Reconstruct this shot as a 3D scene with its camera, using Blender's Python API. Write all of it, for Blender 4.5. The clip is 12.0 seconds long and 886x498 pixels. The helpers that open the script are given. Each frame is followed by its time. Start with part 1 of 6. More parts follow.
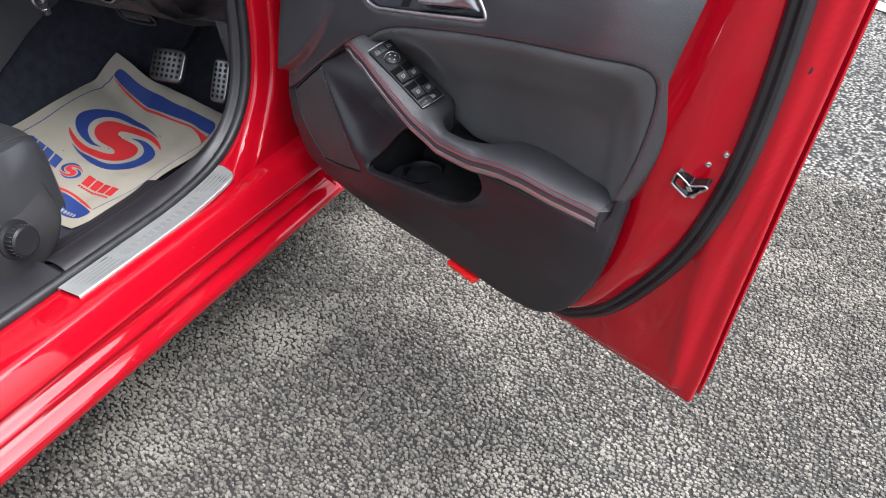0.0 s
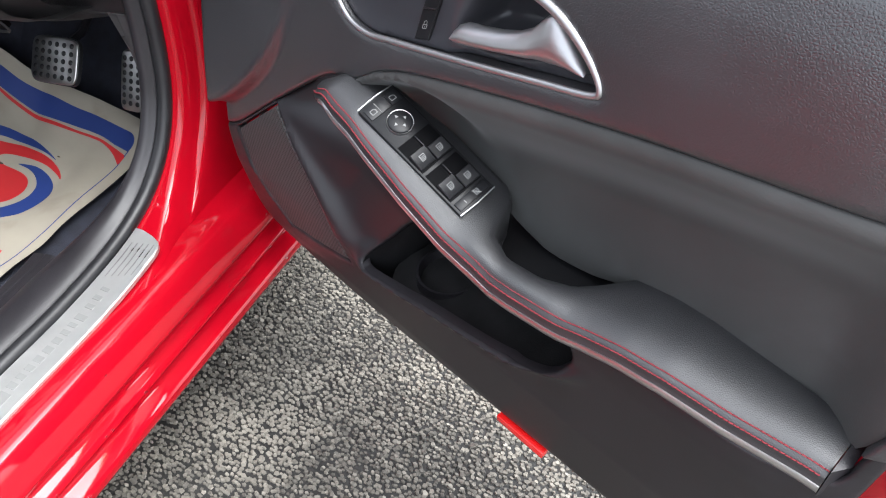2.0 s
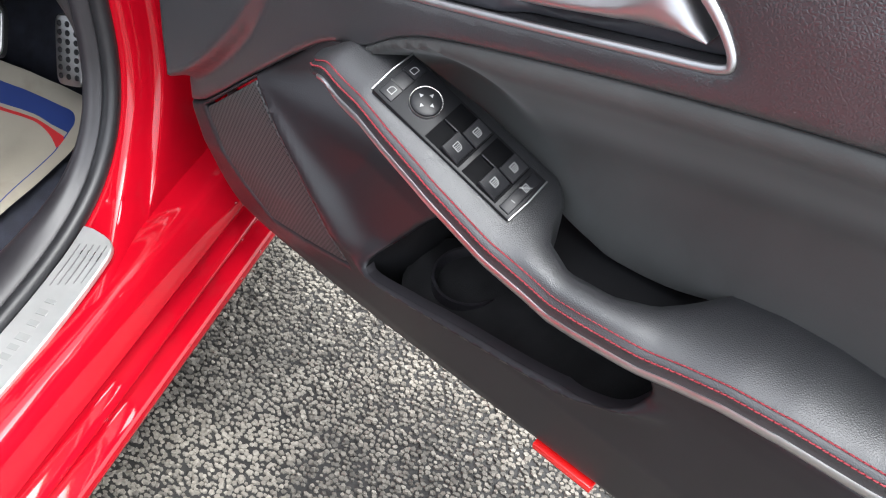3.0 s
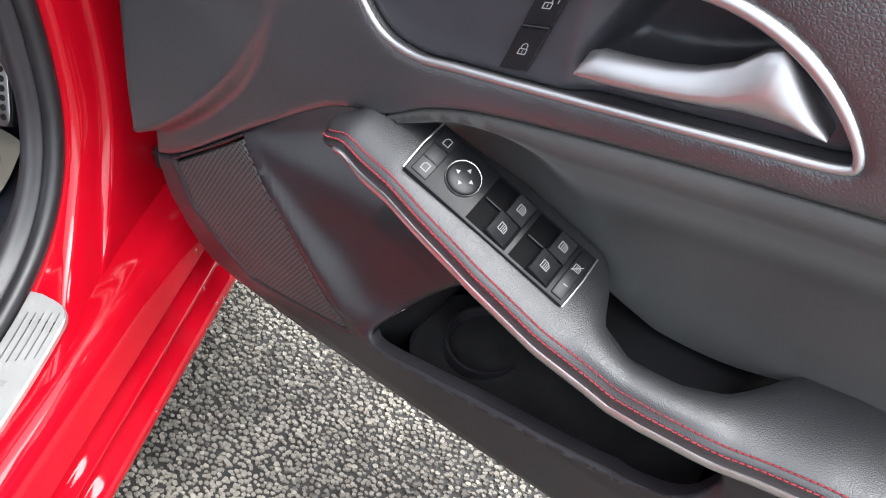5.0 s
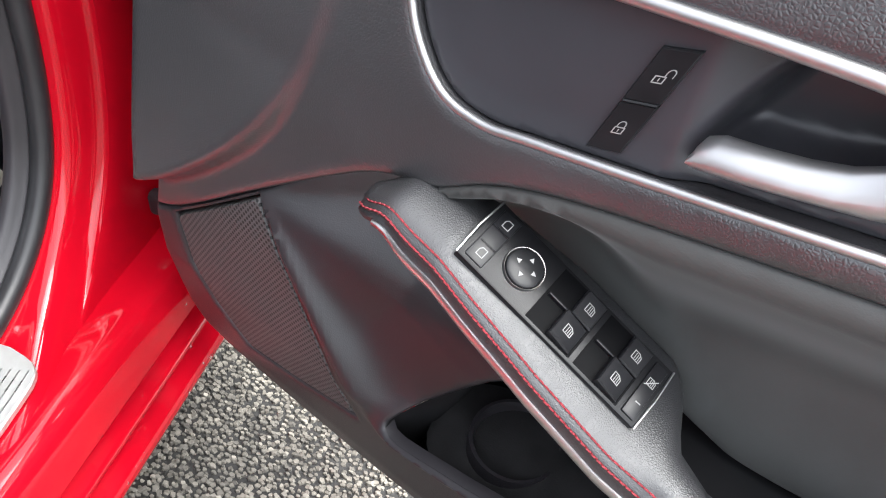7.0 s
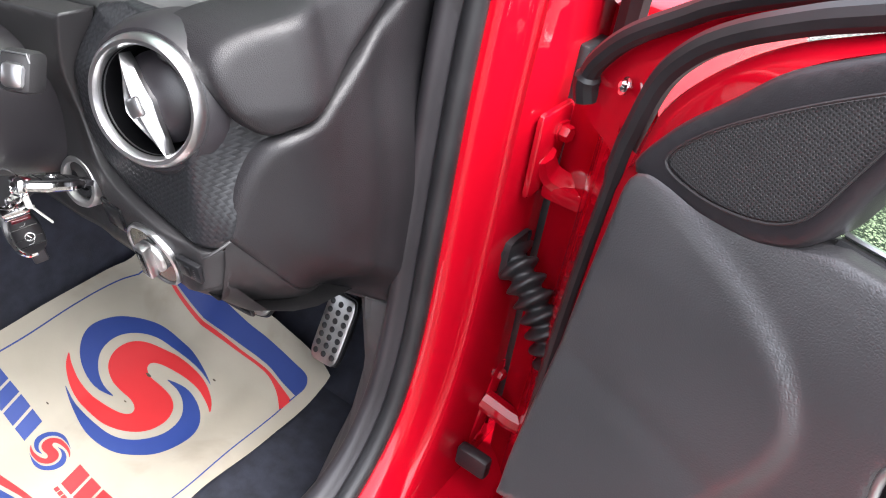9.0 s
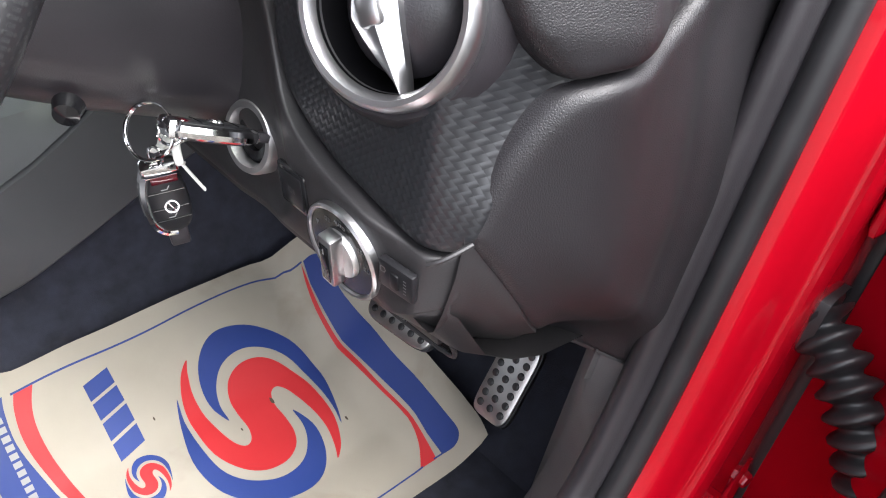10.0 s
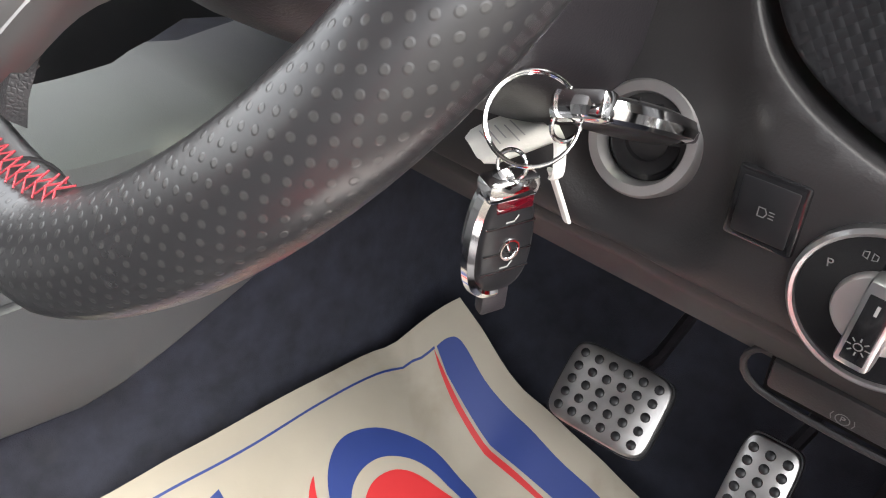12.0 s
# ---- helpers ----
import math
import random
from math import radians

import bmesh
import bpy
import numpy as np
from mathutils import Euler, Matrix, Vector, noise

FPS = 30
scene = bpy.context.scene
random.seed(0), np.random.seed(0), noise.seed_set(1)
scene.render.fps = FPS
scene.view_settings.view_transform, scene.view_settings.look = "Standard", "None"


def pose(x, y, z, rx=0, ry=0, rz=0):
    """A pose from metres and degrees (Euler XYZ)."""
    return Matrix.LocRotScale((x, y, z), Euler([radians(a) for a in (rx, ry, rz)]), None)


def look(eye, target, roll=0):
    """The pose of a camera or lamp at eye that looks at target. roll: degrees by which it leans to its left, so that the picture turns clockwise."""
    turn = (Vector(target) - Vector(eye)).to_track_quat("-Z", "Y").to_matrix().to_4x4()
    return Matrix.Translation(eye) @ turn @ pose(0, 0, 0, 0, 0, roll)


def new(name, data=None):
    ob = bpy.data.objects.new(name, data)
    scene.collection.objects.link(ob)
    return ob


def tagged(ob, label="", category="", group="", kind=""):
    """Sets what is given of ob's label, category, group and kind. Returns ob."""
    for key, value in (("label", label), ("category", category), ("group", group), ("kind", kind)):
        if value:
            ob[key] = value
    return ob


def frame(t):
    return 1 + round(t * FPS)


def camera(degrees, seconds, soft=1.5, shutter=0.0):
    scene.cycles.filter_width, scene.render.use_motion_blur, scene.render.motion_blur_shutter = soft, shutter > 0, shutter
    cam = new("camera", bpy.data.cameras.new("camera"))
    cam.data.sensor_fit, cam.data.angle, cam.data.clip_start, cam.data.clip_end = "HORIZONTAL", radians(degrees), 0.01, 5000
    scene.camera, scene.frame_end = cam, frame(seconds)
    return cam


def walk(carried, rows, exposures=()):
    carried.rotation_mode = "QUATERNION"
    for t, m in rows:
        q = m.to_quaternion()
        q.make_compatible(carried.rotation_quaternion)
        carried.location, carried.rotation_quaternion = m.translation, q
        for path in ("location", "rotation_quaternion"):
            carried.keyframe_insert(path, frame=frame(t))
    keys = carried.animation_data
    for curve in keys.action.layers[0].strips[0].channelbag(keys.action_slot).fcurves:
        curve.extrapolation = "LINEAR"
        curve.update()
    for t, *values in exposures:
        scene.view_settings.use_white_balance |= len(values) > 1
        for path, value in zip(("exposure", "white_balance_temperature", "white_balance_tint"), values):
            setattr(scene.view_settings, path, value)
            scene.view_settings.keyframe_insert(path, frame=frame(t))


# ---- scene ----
cam = camera(60.7, 12.0, soft=1.1)
PATH = [
    (0, (1.097, 1.232, 1.311), (0.348, 2.648, 0.114), -0.7),
    (0.5, (1.068, 1.333, 1.292), (0.333, 2.716, 0.049), -1.9),
    (1, (0.96, 1.552, 1.268), (0.251, 2.897, -0.032), -2.9),
    (1.5, (0.852, 1.672, 1.246), (0.188, 2.976, -0.117), -3.0),
    (2, (0.739, 1.749, 1.231), (0.133, 3.035, -0.176), -1.9),
    (2.5, (0.674, 1.812, 1.204), (0.134, 3.085, -0.241), -0.9),
    (3, (0.617, 1.845, 1.153), (0.155, 3.114, -0.322), 0.2),
    (3.2, (0.587, 1.863, 1.143), (0.161, 3.139, -0.337), 0.5),
    (4.8, (0.493, 1.9, 1.147), (0.24, 3.214, -0.34), 4.3),
    (5, (0.5, 1.908, 1.158), (0.252, 3.217, -0.334), 4.3),
    (5.5, (0.5, 1.922, 1.159), (0.27, 3.256, -0.313), 4.9),
    (6, (0.466, 1.961, 1.119), (0.247, 3.322, -0.33), 6.0),
    (6.5, (0.44, 1.971, 1.118), (0.235, 3.355, -0.31), 7.6),
    (6.7, (0.439, 1.973, 1.114), (0.232, 3.365, -0.306), 8.4),
    (8.3, (0.396, 1.964, 1.152), (-0.111, 3.438, -0.1), 10.4),
    (8.5, (0.346, 1.969, 1.174), (-0.259, 3.432, -0.048), 9.6),
    (8.7, (0.313, 1.966, 1.203), (-0.396, 3.415, 0.021), 9.0),
    (8.9, (0.279, 1.957, 1.245), (-0.519, 3.386, 0.096), 9.1),
    (9, (0.25, 1.959, 1.265), (-0.577, 3.369, 0.113), 9.0),
    (9.2, (0.204, 1.967, 1.264), (-0.701, 3.351, 0.14), 9.2),
    (9.5, (0.135, 2.037, 1.186), (-0.856, 3.362, 0.063), 9.4),
    (10, (0.038, 2.041, 1.093), (-1.03, 3.318, -0.015), 10.9),
    (10.5, (-0.027, 1.989, 1.003), (-1.147, 3.241, -0.081), 12.2),
    (11, (-0.074, 1.926, 0.971), (-1.234, 3.185, -0.063), 12.4),
    (11.5, (-0.155, 1.937, 0.986), (-1.317, 3.257, 0.034), 12.1),
    (12, (-0.23, 2.0, 0.935), (-1.355, 3.389, 0.039), 10.7),
]
walk(cam, [(t, look(eye, target, roll)) for t, eye, target, roll in PATH],
     [(0, 1.62, 6050, 10), (1, 1.58, 6000, 10), (1.6, 1.8, 6100, 9), (3, 2.15, 6200, 8), (6.7, 2.32, 6300, 8), (8.3, 2.75, 6400, 8), (9.2, 2.68, 6300, 12), (9.8, 2.46, 6250, 12), (10.5, 2.7, 6600, 9), (11.2, 2.92, 6800, 10), (11.6, 3.0, 6800, 10), (12, 2.95, 6750, 10)])

# ---- light: an overcast sky and a weak, wide sun ----
world = bpy.data.worlds.new("sky")
scene.world = world
world.use_nodes = True
wn = world.node_tree.nodes
sky = wn.new("ShaderNodeTexSky")
sky.sky_type = "NISHITA"
sky.sun_disc = False
sky.sun_elevation, sky.sun_rotation = radians(60), radians(90)
sky.air_density, sky.dust_density, sky.ozone_density = 1.0, 4.0, 1.0
hsv = wn.new("ShaderNodeHueSaturation")
hsv.inputs["Saturation"].default_value = 0.25
world.node_tree.links.new(sky.outputs[0], hsv.inputs["Color"])
world.node_tree.links.new(hsv.outputs[0], wn["Background"].inputs[0])
wn["Background"].inputs[1].default_value = 0.175
sun = new("sun", bpy.data.lights.new("sun", "SUN"))
sun.data.energy, sun.data.angle, sun.data.color = 1.2, radians(55), (1.0, 0.97, 0.93)
sun.matrix_world = look((2.3, 2.0, 4.25), (0, 2, 0))


# ---- materials ----
def material(name, base, rough=0.5, metal=0.0, grain=0.0, grain_scale=400.0, mottle=0.0, mottle_scale=6.0, coat=0.0, spec=0.5, kind="noise", sheen=0.0):
    m = bpy.data.materials.new(name)
    m.use_nodes = True
    n, link = m.node_tree.nodes, m.node_tree.links
    b = n["Principled BSDF"]
    b.inputs["Base Color"].default_value = (*base, 1)
    b.inputs["Roughness"].default_value = rough
    b.inputs["Metallic"].default_value = metal
    b.inputs["Specular IOR Level"].default_value = spec
    b.inputs["Coat Weight"].default_value = coat
    b.inputs["Sheen Weight"].default_value, b.inputs["Sheen Roughness"].default_value = sheen, 0.45
    b.inputs["Coat Roughness"].default_value = 0.05
    tc = n.new("ShaderNodeTexCoord")
    if mottle:
        t = n.new("ShaderNodeTexNoise")
        t.inputs["Scale"].default_value = mottle_scale
        t.inputs["Detail"].default_value = 6
        link.new(tc.outputs["Object"], t.inputs["Vector"])
        r = n.new("ShaderNodeValToRGB")
        r.color_ramp.elements[0].position, r.color_ramp.elements[1].position = 0.3, 0.7
        r.color_ramp.elements[0].color = (*[c * (1 - mottle) for c in base], 1)
        r.color_ramp.elements[1].color = (*[min(1, c * (1 + mottle)) for c in base], 1)
        link.new(t.outputs[0], r.inputs[0])
        link.new(r.outputs[0], b.inputs["Base Color"])
        rr = n.new("ShaderNodeMapRange")
        rr.inputs["To Min"].default_value, rr.inputs["To Max"].default_value = rough * 0.85, min(1, rough * 1.15)
        link.new(t.outputs[0], rr.inputs[0])
        link.new(rr.outputs[0], b.inputs["Roughness"])
    if grain:
        if kind == "noise":
            g = n.new("ShaderNodeTexNoise")
            g.inputs["Detail"].default_value = 3
        else:
            g = n.new("ShaderNodeTexVoronoi")
            g.feature = "DISTANCE_TO_EDGE"
        g.inputs["Scale"].default_value = grain_scale
        link.new(tc.outputs["Object"], g.inputs["Vector"])
        height = g.outputs[0]
        if kind != "noise":
            crease = n.new("ShaderNodeMapRange")
            crease.interpolation_type = "SMOOTHSTEP"
            crease.inputs["From Max"].default_value = 0.34
            link.new(height, crease.inputs[0])
            height = crease.outputs[0]
        bump = n.new("ShaderNodeBump")
        bump.inputs["Strength"].default_value = grain
        bump.inputs["Distance"].default_value = 0.0006 if kind == "noise" else 0.00035
        link.new(height, bump.inputs["Height"])
        link.new(bump.outputs[0], b.inputs["Normal"])
    return m


RED = material("red_paint", (0.335, 0.0018, 0.0092), 0.4, coat=1.0, mottle=0.05, mottle_scale=3, spec=0.0)
LEATHER = material("black_leather", (0.021, 0.021, 0.023), 0.45, grain=0.38, grain_scale=620, mottle=0.2, mottle_scale=9, kind="voronoi", spec=1.0)
PLASTIC = material("black_plastic", (0.0155, 0.0140, 0.0165), 0.40, grain=0.25, grain_scale=900, mottle=0.2, mottle_scale=12)
GREY_PLASTIC = material("grey_plastic", (0.0165, 0.0157, 0.0168), 0.5, grain=0.3, grain_scale=800, mottle=0.15, mottle_scale=10)
SUEDE = material("inset_vinyl", (0.044, 0.0445, 0.0437), 0.6, grain=0.25, grain_scale=700, mottle=0.22, mottle_scale=8, sheen=0.15)
RUBBER = material("black_rubber", (0.013, 0.013, 0.0145), 0.42, mottle=0.25, mottle_scale=20)
CARPET = material("carpet", (0.022, 0.024, 0.036), 0.95, grain=1.0, grain_scale=900, mottle=0.4, mottle_scale=40)
GLOSS = material("gloss_black", (0.008, 0.008, 0.009), 0.14, mottle=0.1)
CHROME = material("chrome", (0.82, 0.82, 0.83), 0.08, 1.0)
SATIN = material("satin_silver", (0.56, 0.56, 0.57), 0.32, 1.0, mottle=0.04)
PEDAL = material("pedal_steel", (0.42, 0.41, 0.40), 0.36, 1.0, mottle=0.15, mottle_scale=40)
TREAD = material("tread_steel", (0.56, 0.56, 0.55), 0.38, 0.75, mottle=0.06, mottle_scale=30)
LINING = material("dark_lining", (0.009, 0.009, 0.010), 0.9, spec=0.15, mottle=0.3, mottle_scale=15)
SEAT = material("seat_leather", (0.025, 0.026, 0.029), 0.48, grain=0.3, grain_scale=420, mottle=0.15, mottle_scale=6, kind="voronoi")
STEEL = material("brushed_steel", (0.72, 0.71, 0.70), 0.42, 1.0, mottle=0.1, mottle_scale=30)
PAPER = material("mat_paper", (0.345, 0.314, 0.256), 0.7, grain=0.2, grain_scale=200, mottle=0.1, mottle_scale=7)
BLUE_INK = material("blue_ink", (0.018, 0.042, 0.19), 0.6, mottle=0.1)
RED_INK = material("red_ink", (0.50, 0.022, 0.026), 0.6, mottle=0.1)
PRINT = material("faint_print", (0.13, 0.13, 0.13), 0.6)
HANDLE = material("satin_handle", (0.46, 0.455, 0.46), 0.43, 1.0, mottle=0.04)
WHITE = material("white_print", (0.30, 0.30, 0.295), 0.6)
RIM_LEATHER = material("smooth_rim_leather", (0.020, 0.020, 0.022), 0.30, mottle=0.15, mottle_scale=12, spec=0.7)
SPOKE = material("satin_spoke", (0.44, 0.425, 0.415), 0.36, 1.0, mottle=0.06)
ROAD_WHITE = material("road_paint", (0.6, 0.59, 0.56), 0.8, grain=0.8, grain_scale=150, mottle=0.2, mottle_scale=20)
DARK_SATIN = material("dark_satin_metal", (0.42, 0.41, 0.41), 0.28, 1.0, mottle=0.05, mottle_scale=20)
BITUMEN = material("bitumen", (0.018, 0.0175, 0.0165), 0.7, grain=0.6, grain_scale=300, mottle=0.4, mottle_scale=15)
ETCH = material("etched_steel", (0.43, 0.43, 0.425), 0.45, 0.7)
CONSOLE = material("console_grey", (0.066, 0.069, 0.073), 0.5, grain=0.3, grain_scale=800, mottle=0.12, mottle_scale=8)
THREAD = material("red_thread", (0.22, 0.016, 0.025), 0.7)
TRIM = material("trim_vinyl", (0.033, 0.032, 0.035), 0.33, grain=0.28, grain_scale=430, mottle=0.15, mottle_scale=9, kind="voronoi", spec=1.0)
THREAD_DARK = material("dark_thread", (0.05, 0.03, 0.035), 0.7)
LEATHER_SOFT = material("soft_black_vinyl", (0.0105, 0.0098, 0.0112), 0.42, grain=0.4, grain_scale=640, mottle=0.18, mottle_scale=7, kind="voronoi", spec=0.42)
DASH_TOP = material("dash_top_vinyl", (0.075, 0.077, 0.076), 0.42, grain=0.16, grain_scale=640, mottle=0.12, mottle_scale=7, kind="voronoi")
SWITCH = material("switch_black", (0.008, 0.008, 0.009), 0.36, spec=0.3, grain=0.15, grain_scale=1500)
KEY = material("key_black", (0.012, 0.012, 0.0135), 0.33, spec=0.28, mottle=0.15, mottle_scale=60)
# near-black: the shade of switch wells, vent bowl and lever well as colour
WELL_SHADE = material("well_shade", (0.0025, 0.0025, 0.003), 0.6, spec=0.08)
RECESS = material("recess_black", (0.034, 0.034, 0.040), 0.36, mottle=0.12, mottle_scale=12)
HEADLINER = material("headliner", (0.42, 0.41, 0.39), 0.95, grain=0.5, grain_scale=500, mottle=0.05)
REFLECT = material("red_reflector", (0.75, 0.01, 0.01), 0.15, coat=1.0)
MIRROR = material("mirror", (0.9, 0.9, 0.9), 0.01, 1.0)
TAG = material("tag_paper", (0.75, 0.74, 0.70), 0.75, grain=0.3, grain_scale=300, mottle=0.06, mottle_scale=60)
SPECK = material("brown_dirt", (0.07, 0.05, 0.035), 0.8, mottle=0.3, mottle_scale=300)
FLOCK = material("flocked_lining", (0.017, 0.0165, 0.017), 0.95, spec=0.2, grain=0.6, grain_scale=700, mottle=0.35, mottle_scale=30)
SENDER = material("dark_red_lens", (0.06, 0.002, 0.006), 0.1, coat=1.0)
KICK = material("kick_panel_plastic", (0.056, 0.053, 0.055), 0.55, grain=0.3, grain_scale=800, mottle=0.15, mottle_scale=10)
WATER = material("water", (0.9, 0.9, 0.9), 0.02)
WATER.node_tree.nodes["Principled BSDF"].inputs["Transmission Weight"].default_value = 1.0
WATER.node_tree.nodes["Principled BSDF"].inputs["IOR"].default_value = 1.33
INKGREY = material("grey_ink", (0.35, 0.35, 0.36), 0.8)


def glass_material():
    m = bpy.data.materials.new("tinted_glass")
    m.use_nodes = True
    n, link = m.node_tree.nodes, m.node_tree.links
    out = n["Material Output"]
    n.remove(n["Principled BSDF"])
    see, shine, mix, fres = n.new("ShaderNodeBsdfTransparent"), n.new("ShaderNodeBsdfGlossy"), n.new("ShaderNodeMixShader"), n.new("ShaderNodeFresnel")
    see.inputs[0].default_value = (0.62, 0.74, 0.60, 1)
    shine.inputs["Roughness"].default_value = 0.01
    link.new(fres.outputs[0], mix.inputs[0])
    link.new(see.outputs[0], mix.inputs[1])
    link.new(shine.outputs[0], mix.inputs[2])
    link.new(mix.outputs[0], out.inputs[0])
    return m


GLASS = glass_material()


def soil(m, amount=0.45, scale=9.0, lo=0.60, hi=0.74, tint=(0.25, 0.21, 0.16)):
    """Smudges of dirt with shapes of their own over a material's colour."""
    n, link = m.node_tree.nodes, m.node_tree.links
    b = n["Principled BSDF"]
    tc, noi, r, mix = n.new("ShaderNodeTexCoord"), n.new("ShaderNodeTexNoise"), n.new("ShaderNodeMapRange"), n.new("ShaderNodeMix")
    noi.inputs["Scale"].default_value, noi.inputs["Detail"].default_value, noi.inputs["Distortion"].default_value = scale, 8, 0.6
    r.inputs["From Min"].default_value, r.inputs["From Max"].default_value, r.inputs["To Max"].default_value = lo, hi, amount
    link.new(tc.outputs["Object"], noi.inputs["Vector"])
    link.new(noi.outputs[0], r.inputs[0])
    mix.data_type = "RGBA"
    link.new(r.outputs[0], mix.inputs["Factor"])
    link.new(b.inputs["Base Color"].links[0].from_socket, mix.inputs["A"])
    mix.inputs["B"].default_value = (*tint, 1)
    link.new(mix.outputs["Result"], b.inputs["Base Color"])


soil(PAPER, 0.6, 8.0, 0.58, 0.72)
soil(CARPET, 0.35, 30, 0.58, 0.72, (0.03, 0.03, 0.035))
soil(SUEDE, 0.35, 14, 0.55, 0.75, (0.075, 0.078, 0.079))


def dotted(name, base, rough, scale, coords="Object", size=0.32, depth=0.0006, rot=(0, 0, 0), dot=None, flat=False):
    """A surface pricked with an even grid of round dimples."""
    m = material(name, base, rough, mottle=0.12, mottle_scale=14)
    n, link = m.node_tree.nodes, m.node_tree.links
    b = n["Principled BSDF"]
    tc, mp, vo = n.new("ShaderNodeTexCoord"), n.new("ShaderNodeMapping"), n.new("ShaderNodeTexVoronoi")
    mp.inputs["Rotation"].default_value = rot
    if coords == "UV":
        vo.voronoi_dimensions = "2D"
    vo.inputs["Scale"].default_value = scale
    vo.inputs["Randomness"].default_value = 0.0
    link.new(tc.outputs[coords], mp.inputs[0])
    link.new(mp.outputs[0], vo.inputs["Vector"])
    r = n.new("ShaderNodeMapRange")
    r.inputs["From Min"].default_value, r.inputs["From Max"].default_value = size * 0.6, size
    link.new(vo.outputs["Distance"], r.inputs[0])
    if flat:
        # staggered holes: two crossed waves over the panel's own plane
        sep, waves = n.new("ShaderNodeSeparateXYZ"), []
        link.new(mp.outputs[0], sep.inputs[0])
        for axis in (0, 2):
            k, s = n.new("ShaderNodeMath"), n.new("ShaderNodeMath")
            k.operation, s.operation = "MULTIPLY", "SINE"
            k.inputs[1].default_value = scale * math.pi
            link.new(sep.outputs[axis], k.inputs[0])
            link.new(k.outputs[0], s.inputs[0])
            waves.append(s)
        both = n.new("ShaderNodeMath")
        both.operation = "MULTIPLY"
        link.new(waves[0].outputs[0], both.inputs[0])
        link.new(waves[1].outputs[0], both.inputs[1])
        r.inputs["From Min"].default_value, r.inputs["From Max"].default_value = 0.34, 0.10
        link.new(both.outputs[0], r.inputs[0])
    bump = n.new("ShaderNodeBump")
    bump.inputs["Strength"].default_value, bump.inputs["Distance"].default_value = 1.0, depth
    link.new(r.outputs[0], bump.inputs["Height"])
    link.new(bump.outputs[0], b.inputs["Normal"])
    mix = n.new("ShaderNodeMix")
    mix.data_type = "RGBA"
    mix.inputs["A"].default_value = (*(dot or [c * 0.15 for c in base]), 1)
    mix.inputs["B"].default_value = (*base, 1)
    link.new(r.outputs[0], mix.inputs["Factor"])
    link.new(mix.outputs["Result"], b.inputs["Base Color"])
    return m


GRILLE_MAT = dotted("grille", (0.062, 0.060, 0.061), 0.6, 330, size=0.44, rot=(0, 0.2, 0), flat=True, dot=(0.003, 0.003, 0.003))
TWEETER_MAT = dotted("tweeter_mesh", (0.030, 0.0285, 0.030), 0.45, 560, size=0.42, rot=(0, 0.6, 0), depth=0.0002, flat=True, dot=(0.009, 0.009, 0.009))
# paler dot colour paints in the light that the dimples catch
PERFORATED = dotted("perforated_leather", (0.0165, 0.0165, 0.018), 0.28, 215, "UV", 0.27, 0.00006, rot=(0, 0, 0.785), dot=(0.028, 0.028, 0.0285))


def carbon():
    """A woven look: short bars that alternate in two directions."""
    m = material("carbon_weave", (0.013, 0.0137, 0.0157), 0.36, spec=0.45)
    n, link = m.node_tree.nodes, m.node_tree.links
    b = n["Principled BSDF"]
    tc, mp = n.new("ShaderNodeTexCoord"), n.new("ShaderNodeMapping")
    mp.inputs["Rotation"].default_value = (0, radians(38), 0)
    mp.inputs["Scale"].default_value = (250, 1, 250)
    link.new(tc.outputs["Object"], mp.inputs[0])
    sep = n.new("ShaderNodeSeparateXYZ")
    link.new(mp.outputs[0], sep.inputs[0])

    def mathn(op, a, c=None):
        q = n.new("ShaderNodeMath")
        q.operation = op
        for i, v in enumerate((a, c)):
            if v is None:
                continue
            if isinstance(v, (int, float)):
                q.inputs[i].default_value = v
            else:
                link.new(v, q.inputs[i])
        return q.outputs[0]

    sx, sz = mathn("FRACT", sep.outputs[0]), mathn("FRACT", sep.outputs[2])
    ix, iz = mathn("FLOOR", sep.outputs[0]), mathn("FLOOR", sep.outputs[2])
    odd = mathn("MODULO", mathn("ABSOLUTE", mathn("ADD", ix, iz)), 2.0)
    hx = mathn("SINE", mathn("MULTIPLY", sx, math.pi))
    hz = mathn("SINE", mathn("MULTIPLY", sz, math.pi))
    mix = n.new("ShaderNodeMix")
    link.new(odd, mix.inputs[0])
    link.new(hx, mix.inputs[2])
    link.new(hz, mix.inputs[3])
    bump = n.new("ShaderNodeBump")
    bump.inputs["Strength"].default_value, bump.inputs["Distance"].default_value = 0.3, 0.0008
    link.new(mix.outputs[0], bump.inputs["Height"])
    link.new(bump.outputs[0], b.inputs["Normal"])
    return m


CARBON = carbon()


